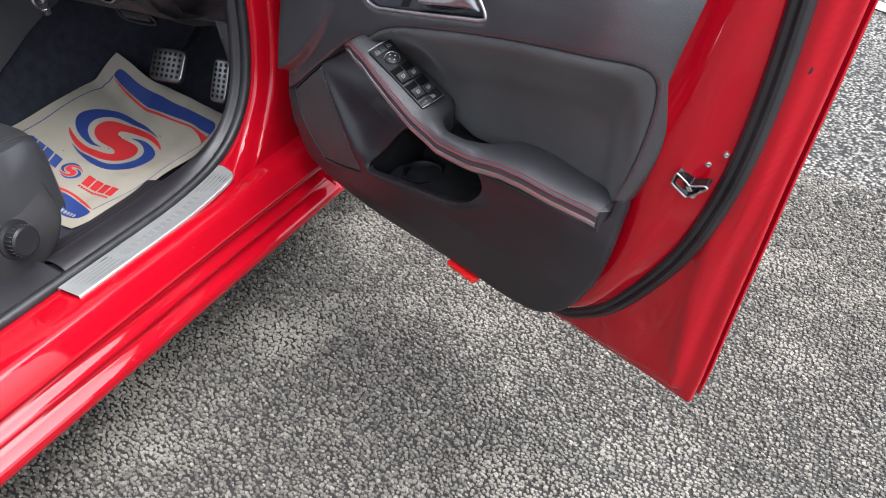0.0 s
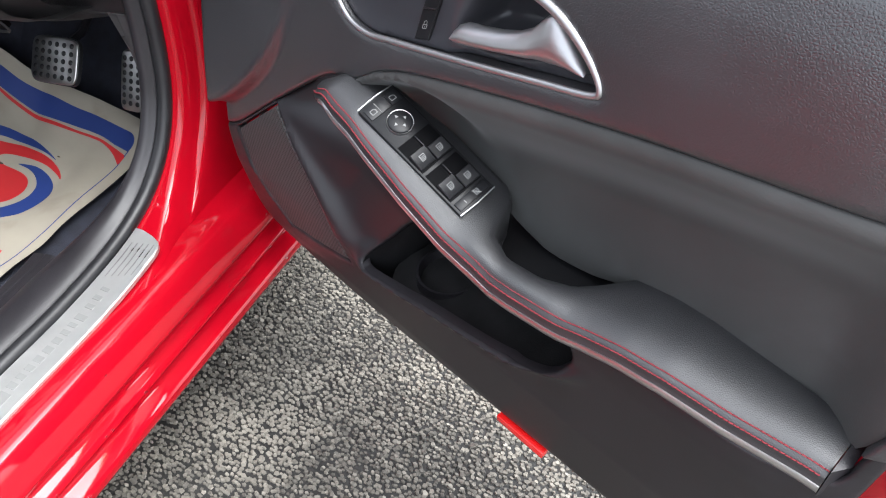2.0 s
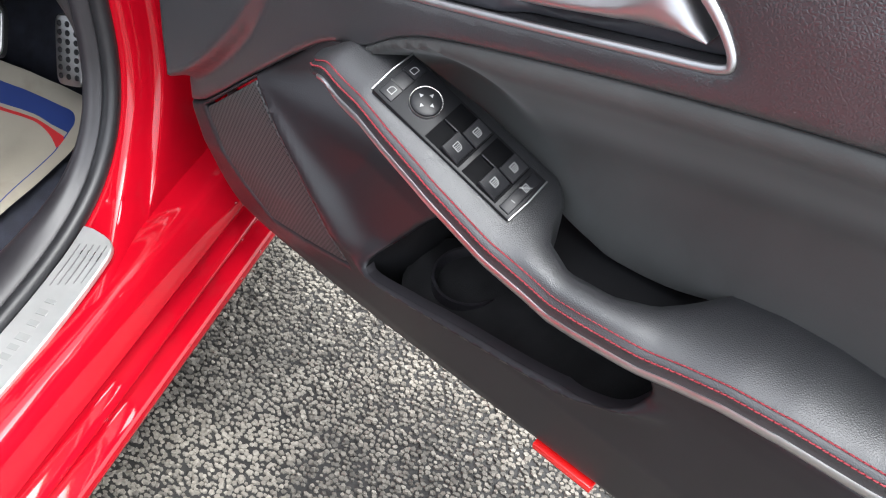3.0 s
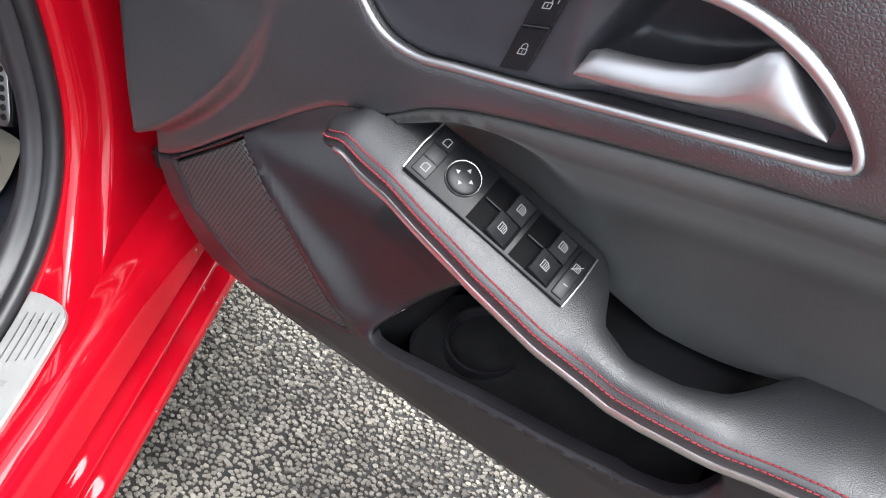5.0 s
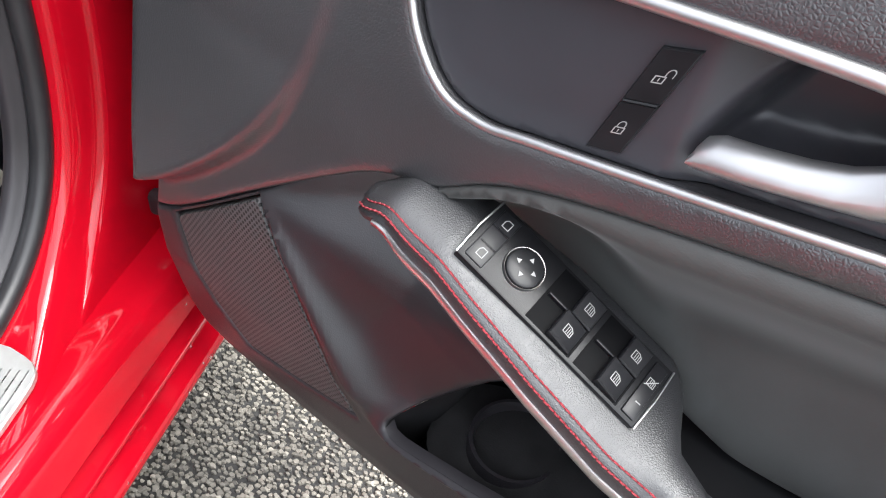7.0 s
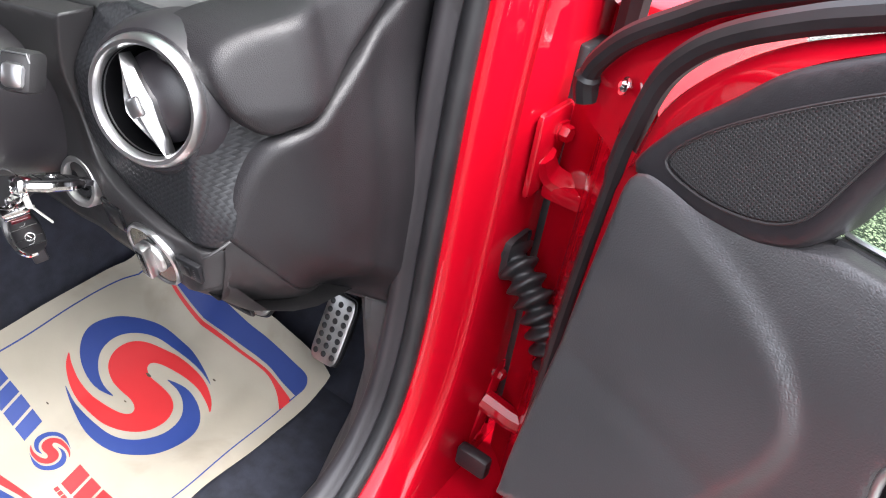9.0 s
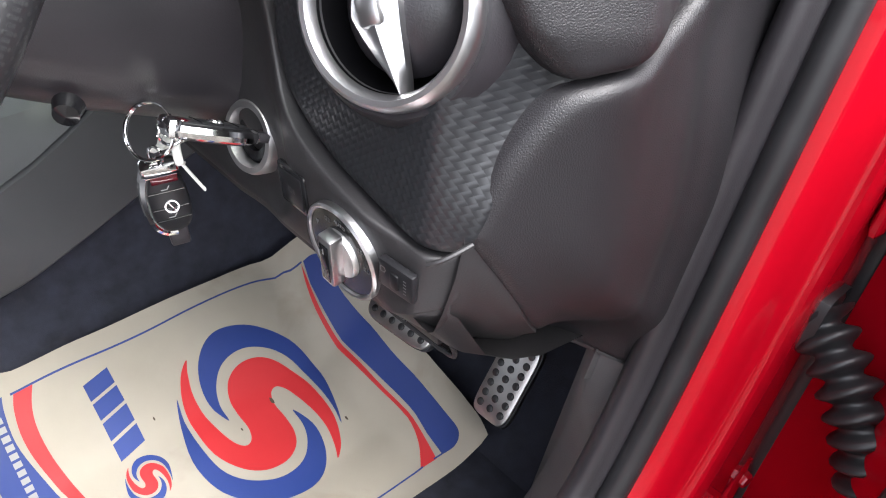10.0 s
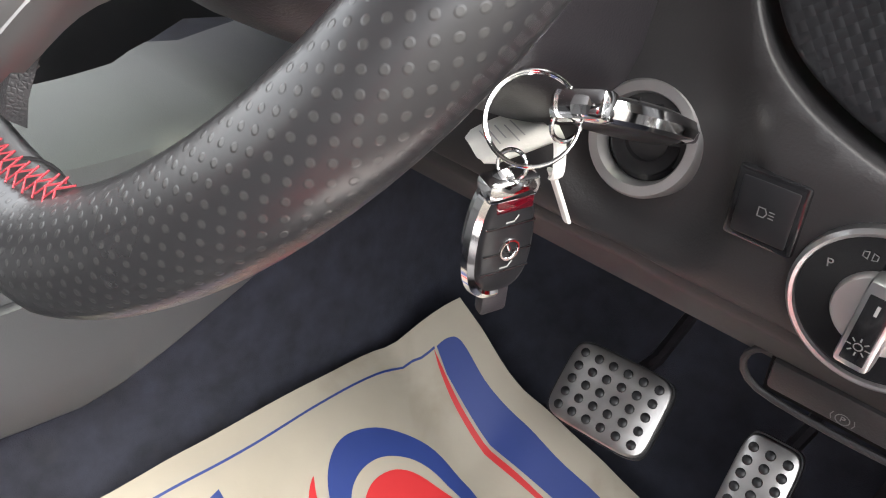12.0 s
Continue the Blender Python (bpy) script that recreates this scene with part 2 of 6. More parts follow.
def stone():
    m = material("stone_chips", (0.10, 0.098, 0.095), 0.85, grain=0.8, grain_scale=900)
    n, link = m.node_tree.nodes, m.node_tree.links
    b = n["Principled BSDF"]
    geo, ramp = n.new("ShaderNodeNewGeometry"), n.new("ShaderNodeValToRGB")
    el = ramp.color_ramp.elements
    el[0].color, el[1].color = (0.066, 0.061, 0.053, 1), (0.25, 0.232, 0.197, 1)
    for p, c in ((0.2, (0.100, 0.093, 0.080, 1)), (0.7, (0.140, 0.129, 0.110, 1)), (0.95, (0.19, 0.176, 0.149, 1))):
        e = el.new(p)
        e.color = c
    tc, noi, mix = n.new("ShaderNodeTexCoord"), n.new("ShaderNodeTexNoise"), n.new("ShaderNodeMix")
    noi.inputs["Scale"].default_value, noi.inputs["Detail"].default_value = 3.4, 6
    link.new(tc.outputs["Object"], noi.inputs["Vector"])
    link.new(geo.outputs["Random Per Island"], ramp.inputs[0])
    dust = n.new("ShaderNodeMapRange")
    dust.inputs["From Min"].default_value, dust.inputs["From Max"].default_value, dust.inputs["To Max"].default_value = 0.50, 0.66, 0.65
    link.new(noi.outputs[0], dust.inputs[0])
    mix.data_type = "RGBA"
    link.new(dust.outputs[0], mix.inputs["Factor"])
    link.new(ramp.outputs[0], mix.inputs["A"])
    mix.inputs["B"].default_value = (0.29, 0.268, 0.225, 1)
    link.new(mix.outputs["Result"], b.inputs["Base Color"])
    return m


CHIPS = stone()


def asphalt():
    """Dark binder with pale chips, for the ground at large."""
    m = material("asphalt", (0.185, 0.177, 0.162), 0.9, mottle=0.25, mottle_scale=2.5)
    n, link = m.node_tree.nodes, m.node_tree.links
    b = n["Principled BSDF"]
    tc, vo, ramp, mix = n.new("ShaderNodeTexCoord"), n.new("ShaderNodeTexVoronoi"), n.new("ShaderNodeValToRGB"), n.new("ShaderNodeMix")
    vo.inputs["Scale"].default_value = 82
    link.new(tc.outputs["Object"], vo.inputs["Vector"])
    ramp.color_ramp.elements[0].color, ramp.color_ramp.elements[1].color = (0.3, 0.3, 0.3, 1), (2.0, 1.95, 1.85, 1)
    link.new(vo.outputs["Color"], ramp.inputs[0])
    mix.data_type, mix.blend_type = "RGBA", "MULTIPLY"
    mix.inputs["Factor"].default_value = 0.92
    base = b.inputs["Base Color"].links[0].from_socket
    link.new(base, mix.inputs["A"])
    link.new(ramp.outputs[0], mix.inputs["B"])
    gap, dark = n.new("ShaderNodeMapRange"), n.new("ShaderNodeMix")
    gap.inputs["From Min"].default_value, gap.inputs["From Max"].default_value = 0.30, 0.62
    link.new(vo.outputs["Distance"], gap.inputs[0])
    dark.data_type = "RGBA"
    link.new(gap.outputs[0], dark.inputs["Factor"])
    link.new(mix.outputs["Result"], dark.inputs["A"])
    dark.inputs["B"].default_value = (0.010, 0.010, 0.010, 1)
    link.new(dark.outputs["Result"], b.inputs["Base Color"])
    bump = n.new("ShaderNodeBump")
    bump.inputs["Strength"].default_value, bump.inputs["Distance"].default_value = 0.9, 0.004
    bump.invert = True
    link.new(vo.outputs["Distance"], bump.inputs["Height"])
    link.new(bump.outputs[0], b.inputs["Normal"])
    return m


ASPHALT = asphalt()


# ---- mesh tools ----
def mesh_of(name, verts, faces, smooth=True):
    me = bpy.data.meshes.new(name)
    me.from_pydata([tuple(v) for v in verts], [], faces)
    me.update()
    if smooth:
        me.shade_smooth()
    return me


def thing(name, label, category, m=Matrix(), kind=""):
    ob = new(name)
    ob.empty_display_size = 0.05
    ob.matrix_world = m
    return tagged(ob, label, category, kind=kind)


def part(name, geo, mat, parent, label="", angle=35, m=None):
    """Links verts and faces, or a bmesh, as one mesh under a thing or a part."""
    if isinstance(geo, tuple):
        me = mesh_of(name, *geo)
    else:
        me = bpy.data.meshes.new(name)
        geo.to_mesh(me)
        geo.free()
    me.shade_smooth()
    me.set_sharp_from_angle(angle=radians(angle))
    me.materials.append(mat)
    ob = new(name, me)
    ob.parent = parent
    if m is not None:
        ob.matrix_basis = m
    if label:
        tagged(ob, label)
    return ob


def smooth_line(pts, per=8, closed=False):
    """A Catmull-Rom curve through the points."""
    p = [np.array(q, float) for q in pts]
    k = len(p)
    out = []
    for i in range(k if closed else k - 1):
        if closed:
            a, b, c, d = p[i - 1], p[i], p[(i + 1) % k], p[(i + 2) % k]
        else:
            a, b, c, d = p[max(i - 1, 0)], p[i], p[i + 1], p[min(i + 2, k - 1)]
        for j in range(per):
            t = j / per
            out.append(0.5 * (2 * b + (c - a) * t + (2 * a - 5 * b + 4 * c - d) * t * t + (3 * b - a - 3 * c + d) * t ** 3))
    if not closed:
        out.append(p[-1])
    return out


def tube(pts, radius, closed=False, sides=8, flat=1.0):
    """A swept round bar; radius may be a list; flat squashes it."""
    p = np.array([np.array(q, float) for q in pts])
    k = len(p)
    rad = radius if hasattr(radius, "__len__") else [radius] * k
    verts, faces = [], []
    up = None
    for i in range(k):
        if closed:
            t = p[(i + 1) % k] - p[i - 1]
        else:
            t = p[min(i + 1, k - 1)] - p[max(i - 1, 0)]
        t = t / (np.linalg.norm(t) + 1e-12)
        if up is None:
            up = np.array([0, 0, 1.0]) if abs(t[2]) < 0.9 else np.array([1.0, 0, 0])
        up = up - t * (up @ t)
        up = up / (np.linalg.norm(up) + 1e-12)
        side = np.cross(t, up)
        for j in range(sides):
            a = 2 * math.pi * j / sides
            verts.append(p[i] + rad[i] * (math.cos(a) * side + flat * math.sin(a) * up))
    rows = k if closed else k - 1
    for i in range(rows):
        for j in range(sides):
            a, b = i * sides + j, i * sides + (j + 1) % sides
            c, d = ((i + 1) % k) * sides + (j + 1) % sides, ((i + 1) % k) * sides + j
            faces.append((a, b, c, d))
    if not closed:
        faces.append(tuple(range(sides))[::-1])
        faces.append(tuple(range((k - 1) * sides, k * sides)))
    return verts, faces


def loft(sections, closed=False, caps=True, ring=False):
    """Skin over sections with equal numbers of points. closed: each section is a loop; ring: the last joins the first."""
    k, w = len(sections), len(sections[0])
    verts = [v for sec in sections for v in sec]
    faces = []
    for i in range(k if ring else k - 1):
        for j in range(w if closed else w - 1):
            a, b = i * w + j, i * w + (j + 1) % w
            c, d = ((i + 1) % k) * w + (j + 1) % w, ((i + 1) % k) * w + j
            faces.append((a, b, c, d))
    if closed and caps and not ring:
        faces.append(tuple(range(w))[::-1])
        faces.append(tuple(range((k - 1) * w, k * w)))
    return verts, faces


def box(x0, x1, y0, y1, z0, z1, bevel=0.003):
    bm = bmesh.new()
    bmesh.ops.create_cube(bm, size=1)
    bmesh.ops.scale(bm, vec=(x1 - x0, y1 - y0, z1 - z0), verts=bm.verts)
    bmesh.ops.translate(bm, vec=((x0 + x1) / 2, (y0 + y1) / 2, (z0 + z1) / 2), verts=bm.verts)
    if bevel:
        bmesh.ops.bevel(bm, geom=bm.edges[:], offset=bevel, segments=2, affect="EDGES", profile=0.5)
    return bm


def lathe(profile, segs=40, closed=False):
    """Turns a profile of (radius, height) about z."""
    secs = []
    for i in range(segs):
        a = 2 * math.pi * i / segs
        secs.append([(r * math.cos(a), r * math.sin(a), h) for r, h in profile])
    return loft(secs, closed=closed, ring=True)


def join(*geos):
    verts, faces = [], []
    for v, f in geos:
        faces += [tuple(i + len(verts) for i in q) for q in f]
        verts += list(v)
    return verts, faces


def inside(poly, x, y):
    c = False
    k = len(poly)
    for i in range(k):
        x0, y0 = poly[i][0], poly[i][1]
        x1, y1 = poly[i - 1][0], poly[i - 1][1]
        if (y0 > y) != (y1 > y) and x < (x1 - x0) * (y - y0) / (y1 - y0) + x0:
            c = not c
    return c


def inside_many(poly, pts):
    """inside() for an array of points."""
    pts = np.asarray(pts, float).reshape(-1, 2)
    c = np.zeros(len(pts), bool)
    a = np.array([q[:2] for q in poly], float)
    for (x0, y0), (x1, y1) in zip(a, np.roll(a, 1, axis=0)):
        if y0 == y1:
            continue
        c ^= ((y0 > pts[:, 1]) != (y1 > pts[:, 1])) & (pts[:, 0] < (x1 - x0) * (pts[:, 1] - y0) / (y1 - y0) + x0)
    return c


def resample(loop, gap):
    """A closed outline with points at most gap apart."""
    out = []
    p = [np.array(q[:2], float) for q in loop]
    for a, b in zip(p, p[1:] + p[:1]):
        k = max(1, int(math.ceil(np.linalg.norm(b - a) / gap)))
        if np.linalg.norm(b - a) < 1e-7:
            continue
        out += [tuple(a + (b - a) * i / k) for i in range(k)]
    return out


def edge_distance(poly, pts):
    """Distance of every point to a closed outline."""
    a = np.array([q[:2] for q in poly])
    b = np.roll(a, -1, axis=0)
    d = np.full(len(pts), 9.0)
    ab = b - a
    ll = (ab ** 2).sum(1) + 1e-12
    for i in range(len(a)):
        t = np.clip(((pts - a[i]) @ ab[i]) / ll[i], 0, 1)
        d = np.minimum(d, np.linalg.norm(pts - a[i] - t[:, None] * ab[i], axis=1))
    return d


def panel(outline, depth, step=0.008, holes=(), rim=0.006, back=0.012, rows=3):
    """A moulded panel over an outline in (u, z): its face lies at depth(u, z) towards the cabin, its edges are rolled
    over by rim and run back. Door space: x along the door, y = -depth, z up."""
    from mathutils.geometry import delaunay_2d_cdt
    outline = resample(outline, step * 0.6)
    holes = [resample(h, step * 0.6) for h in holes]
    loops = [list(outline)] + [list(h) for h in holes]
    coords, cons = [], []
    for lp in loops:
        st = len(coords)
        coords += [Vector((q[0], q[1])) for q in lp]
        cons += [(st + i, st + (i + 1) % len(lp)) for i in range(len(lp))]
    nb = len(coords)
    us, zs = [q[0] for q in outline], [q[1] for q in outline]
    gu, gz = np.meshgrid(np.arange(min(us), max(us), step), np.arange(min(zs), max(zs), step))
    grid = np.column_stack([gu.ravel(), gz.ravel()])
    grid[:, 0] += np.where((np.round(grid[:, 1] / step).astype(int) % 2) == 0, 0, step * 0.5)
    keep = inside_many(outline, grid)
    for h in holes:
        keep &= ~inside_many(h, grid)
    grid = grid[keep]
    d = np.full(len(grid), 9.0)
    for lp in loops:
        d = np.minimum(d, edge_distance(lp, grid))
    grid = grid[d > step * 0.55]
    ring_pts = []
    for k in range(1, rows):
        for li, lp in enumerate(loops):
            a = np.array([q[:2] for q in lp])
            t = np.roll(a, -1, axis=0) - np.roll(a, 1, axis=0)
            t /= np.linalg.norm(t, axis=1)[:, None] + 1e-12
            area = sum(a[i - 1][0] * a[i][1] - a[i][0] * a[i - 1][1] for i in range(len(a)))
            sgn = (1 if area > 0 else -1) * (1 if li == 0 else -1)
            off = np.column_stack([-t[:, 1], t[:, 0]]) * sgn * rim * (k / rows) ** 1.5
            q = a + off
            dd = np.min([edge_distance(l2, q) for l2 in loops], axis=0)
            ok = dd > rim * (k / rows) ** 1.5 * 0.9
            ring_pts += [tuple(p) for p, o in zip(q, ok) if o]
    coords += [Vector(p) for p in ring_pts] + [Vector(g) for g in grid]
    v2, _, f2, *_ = delaunay_2d_cdt(coords, cons, [], 0, 1e-6)
    pts = np.array([(v.x, v.y) for v in v2])
    mids = np.array([pts[list(f)].mean(axis=0) for f in f2])
    ok = inside_many(outline, mids)
    for h in holes:
        ok &= ~inside_many(h, mids)
    tri = [tuple(f) for f, o in zip(f2, ok) if o]
    d = np.min([edge_distance(lp, pts) for lp in loops], axis=0)
    q = np.clip(1 - d / rim, 0, 1)
    drop = rim * (1 - np.sqrt(np.clip(1 - q * q, 0, 1)))
    dep = depth(pts[:, 0], pts[:, 1]) - drop
    verts = [(u, -n, z) for (u, z), n in zip(pts, dep)]
    # run the free edges back
    count = {}
    for f in tri:
        for i in range(3):
            e = (f[i], f[(i + 1) % 3])
            count[tuple(sorted(e))] = count.get(tuple(sorted(e)), []) + [e]
    backs = {}
    faces = list(tri)
    for es in count.values():
        if len(es) == 1:
            a, b = es[0]
            for v in (a, b):
                if v not in backs:
                    backs[v] = len(verts)
                    x, y, z = verts[v]
                    verts.append((x, y + back, z))
            faces.append((b, a, backs[a], backs[b]))
    # face the cabin
    x0, x1, x2 = [np.array(verts[i]) for i in tri[0]]
    if np.cross(x1 - x0, x2 - x0)[1] > 0:
        faces = [f[::-1] for f in faces]
    return verts, faces


def smoothstep(a, b, x):
    t = np.clip((np.asarray(x, float) - a) / (b - a), 0, 1)
    return t * t * (3 - 2 * t)


def flat_at(n):
    return lambda u, z: np.full(len(u), float(n))


def signed(poly, u, z):
    """Distance to an outline, positive inside."""
    pts = np.column_stack([u, z])
    d = edge_distance(poly, pts)
    return np.where(inside_many(poly, pts), d, -d)


# ---- ground ----
def ground():
    g = 80.0
    ob = new("ground", mesh_of("ground", [(-g, -g, 0), (g, -g, 0), (g, g, 0), (-g, g, 0)], [(0, 1, 2, 3)]))
    ob.data.materials.append(ASPHALT)
    tagged(ob, "worn grey asphalt of a car park", "ground", kind="structure")
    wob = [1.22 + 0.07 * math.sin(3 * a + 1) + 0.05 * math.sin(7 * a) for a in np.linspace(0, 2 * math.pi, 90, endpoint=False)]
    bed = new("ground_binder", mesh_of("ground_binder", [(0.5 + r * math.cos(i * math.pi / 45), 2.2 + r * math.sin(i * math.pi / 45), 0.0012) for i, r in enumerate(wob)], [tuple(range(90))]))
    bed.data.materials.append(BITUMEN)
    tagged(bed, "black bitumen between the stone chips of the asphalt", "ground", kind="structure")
    line = new("road_marking", mesh_of("road_marking", [(1.02, 5.66, 0.009), (1.06, 5.76, 0.009), (3.40, 4.16, 0.009), (3.34, 4.06, 0.009)], [(0, 3, 2, 1)]))
    line.data.materials.append(ROAD_WHITE)
    tagged(line, "white painted parking bay line on the asphalt", "road marking", kind="structure")


def chippings():
    """Stone chips bedded in the asphalt beside the car, one joined mesh."""
    rng = np.random.default_rng(4)
    verts, faces = [], []
    sx = 0.0088
    gx, gy = np.meshgrid(np.arange(-0.25, 2.0, sx), np.arange(0.9, 3.7, sx))
    c = np.column_stack([gx.ravel(), gy.ravel()]) + rng.uniform(-0.42, 0.42, (gx.size, 2)) * sx
    far = np.clip((np.hypot(c[:, 0] - 0.5, c[:, 1] - 2.2) - 1.2) / 0.6, 0, 1)
    c = c[rng.uniform(size=len(c)) > far * 0.6]
    k = len(c)
    size = sx * rng.uniform(0.46, 0.80, k)
    top = rng.uniform(0.003, 0.0075, k)
    tilt = rng.uniform(-0.26, 0.26, (k, 2))
    spin = rng.uniform(0, 6.28, k)
    stretch = rng.uniform(0.65, 1.0, k)
    for ring, (rr, hh) in enumerate(((1.0, -0.002), (0.72, 1.0))):
        for j in range(5):
            a = spin + j * 1.2566 + rng.uniform(-0.3, 0.3, k)
            r = size * rr * rng.uniform(0.8, 1.15, k)
            dx, dy = r * np.cos(a), r * np.sin(a) * stretch
            z = np.full(k, -0.001) if ring == 0 else top + tilt[:, 0] * dx + tilt[:, 1] * dy
            verts.append(np.column_stack([c[:, 0] + dx, c[:, 1] + dy, z]))
    v = np.stack(verts, axis=1).reshape(-1, 3)
    base = np.arange(k)[:, None] * 10
    quads = [[j, (j + 1) % 5, 5 + (j + 1) % 5, 5 + j] for j in range(5)]
    cap = base + np.array([[5, 6, 7, 8, 9]])
    f = [tuple(r) for q in quads for r in (base + np.array([q]))] + [tuple(r) for r in cap]
    me = bpy.data.meshes.new("stone_chippings")
    me.from_pydata(v.tolist(), [], [tuple(int(i) for i in q) for q in f])
    me.materials.append(CHIPS)
    tagged(new("stone_chippings", me), "grey and pale stone chips bedded in the asphalt", "gravel", kind="stuff")


ground(); chippings()

# ---- the car's body round the open doorway ----
car = thing("car", "glossy red hatchback with its front door wide open", "car")


def sill():
    """The painted sill under the doorway, stepped and rounded, along y."""
    prof = [(-0.10, 0.372), (-0.03, 0.376), (-0.004, 0.372), (0.008, 0.362), (0.024, 0.326), (0.026, 0.316), (0.013, 0.308), (0.008, 0.297), (0.014, 0.288),
            (0.030, 0.278), (0.031, 0.268), (0.017, 0.259), (0.020, 0.249), (0.043, 0.236), (0.046, 0.222), (0.040, 0.207), (0.030, 0.199), (0.0, 0.192), (-0.10, 0.19)]
    prof = smooth_line(prof, 3)
    secs = [[(x, y, z) for x, z in prof] for y in np.linspace(0.2, 2.80, 40)]
    part("sill", loft(secs), RED, car, "stepped glossy red sill", angle=24)


def doorway_line():
    """The edge of the doorway in (y, z): along the sill, round the corner, up the pillar."""
    return smooth_line([(0.2, 0.372), (1.2, 0.372), (2.0, 0.372), (2.22, 0.376), (2.36, 0.400), (2.45, 0.450), (2.51, 0.53), (2.54, 0.64), (2.553, 0.80), (2.565, 1.0), (2.60, 1.30)], 8)


def along(line):
    for i, (y, z) in enumerate(line):
        a, b = line[max(i - 1, 0)], line[min(i + 1, len(line) - 1)]
        t = (np.array(b) - a) / np.linalg.norm(np.array(b) - a)
        yield y, z, t, float(smoothstep(2.2, 2.5, y))


def pillar():
    """The painted flange that turns from the sill into the hinge pillar, with its rubber seal."""
    low = [(0.0, -0.10), (0.002, -0.04), (0.004, -0.012), (0.010, 0.002), (0.026, 0.008), (0.05, 0.004), (0.07, -0.01), (0.10, -0.03), (0.12, -0.04), (0.14, -0.05)]
    high = [(0.0, -0.118), (0.004, -0.096), (0.009, -0.088), (0.022, -0.080), (0.034, -0.074), (0.041, -0.066), (0.046, -0.058), (0.10, -0.053), (0.17, -0.052), (0.26, -0.054)]
    secs, seal, lip, groove = [], [], [], []
    for y, z, t, w in along(doorway_line()):
        mix = [((1 - w) * a[0] + w * b[0], (1 - w) * a[1] + w * b[1]) for a, b in zip(low, high)]
        secs.append([(x, y + t[1] * d, z - t[0] * d) for d, x in smooth_line(mix, 3)])
        x = -0.108 * (1 - w) - 0.112 * w
        seal.append((x, y - t[1] * 0.004, z + t[0] * 0.006))
        lip.append((x - 0.020, y - t[1] * 0.013, z + t[0] * 0.008))
        groove.append((x - 0.036, y - t[1] * 0.022, z + t[0] * 0.006))
    part("hinge_pillar", loft(secs), RED, car, "red painted hinge pillar", angle=60)
    part("door_seal", tube(seal, 0.0125, sides=12), RUBBER, car, "black rubber doorway seal")
    secs = []
    for y, z, t, w in along(doorway_line()):
        if y > 1.9:
            prof = ((-0.119, -0.004), (-0.121, 0.006), (-0.126, 0.0115), (-0.136, 0.016), (-0.150, 0.0185 + 0.004 * w), (-0.168, 0.018 + 0.006 * w), (-0.185, 0.012 + 0.006 * w), (-0.200, 0.0), (-0.215, -0.03), (-0.228, -0.10))
            secs.append([(-0.119 + (x + 0.119) * (1 - 0.55 * w), y - t[1] * d, z + t[0] * d) for x, d in smooth_line(prof, 3)])
    part("sill_cover", loft(secs), PLASTIC, car, "smooth black plastic sill cover", angle=70)


def scuff():
    """The black ribbed entry strip inside the sill, and the silver tread plate."""
    xs = np.linspace(-0.245, -0.100, 59)
    secs = []
    for y in np.linspace(0.3, 2.27, 50):
        row = [(-0.258, y, 0.25), (-0.252, y, 0.35)]
        lift = 0.03 * float(smoothstep(2.2, 2.4, y))
        for i, x in enumerate(xs):
            z = 0.364 + lift + 0.013 * math.sin((x + 0.245) / 0.145 * math.pi) - (0.0012 if (-0.222 < x < -0.135 and i % 10 == 0) else 0)
            row.append((x, y, z))
        secs.append(row)
    part("entry_strip", loft(secs), PLASTIC, car, "ribbed black plastic entry strip", angle=50)
    part("rear_entry_cover", loft([[(x, y, 0.3785 + 0.013 * math.sin((x + 0.25) / 0.15 * math.pi) + 0.004 * (0 < j < 3)) for j, y in enumerate((0.6, 0.602, 1.916, 1.918))] for x in np.linspace(-0.25, -0.100, 12)]), PLASTIC, car)
    line = doorway_line()

    def rise(y):
        """How far the sill's edge has risen at y."""
        return float(np.interp(y, [q[0] for q in line], [q[1] for q in line])) - 0.372

    secs = []
    for y in list(np.linspace(1.885, 2.30, 14)) + [2.315, 2.326, 2.335, 2.342, 2.347, 2.351, 2.355]:
        z = 0.3825 + rise(y)
        xr = float(np.interp(y, (2.326, 2.335, 2.342, 2.347, 2.351, 2.355), (-0.033, -0.0345, -0.038, -0.044, -0.056, -0.075)))
        secs.append([(-0.094, y, z - 0.009), (-0.094, y, z - 0.002), (-0.092, y, z), (xr - 0.002, y, z), (xr, y, z - 0.002), (xr, y, z - 0.009)])
    plate = part("tread_plate", loft(secs), TREAD, car, "brushed steel tread plate with lettering bars")
    for y0, y1 in ((1.905, 2.0), (2.262, 2.330)):
        for i in range(5):
            x = -0.084 + i * 0.0095
            part("groove", loft([[(x + 0.0012, y, 0.3822 + rise(y)), (x + 0.0014, y, 0.3828 + rise(y)), (x + 0.0030, y, 0.3828 + rise(y)), (x + 0.0032, y, 0.3822 + rise(y))] for y in np.linspace(y0 + 0.004 * i, y1 + 0.002 * i, 6)]), DARK_SATIN, plate)
    pos = 2.018
    for w in (0.026, 0.013, 0.011, 0.012, 0.013, 0.014, 0.013, 0.011, 0.010, 0.018, 0.013, 0.014, 0.012):
        z = 0.3825 + rise(pos + w / 2)
        part("lettering_bar", box(-0.0715, -0.0565 + (0.004 if w > 0.015 else 0), pos + 0.0012, pos + w - 0.0012, z - 0.0005, z + 0.0003, 0), ETCH, plate)
        pos += w + 0.0043


def hexagon(r, h):
    return lathe([(0, h), (r * 0.85, h), (r, h * 0.8), (r, 0), (r * 1.35, 0), (r * 1.35, -h * 0.35), (0, -h * 0.35)], 6)


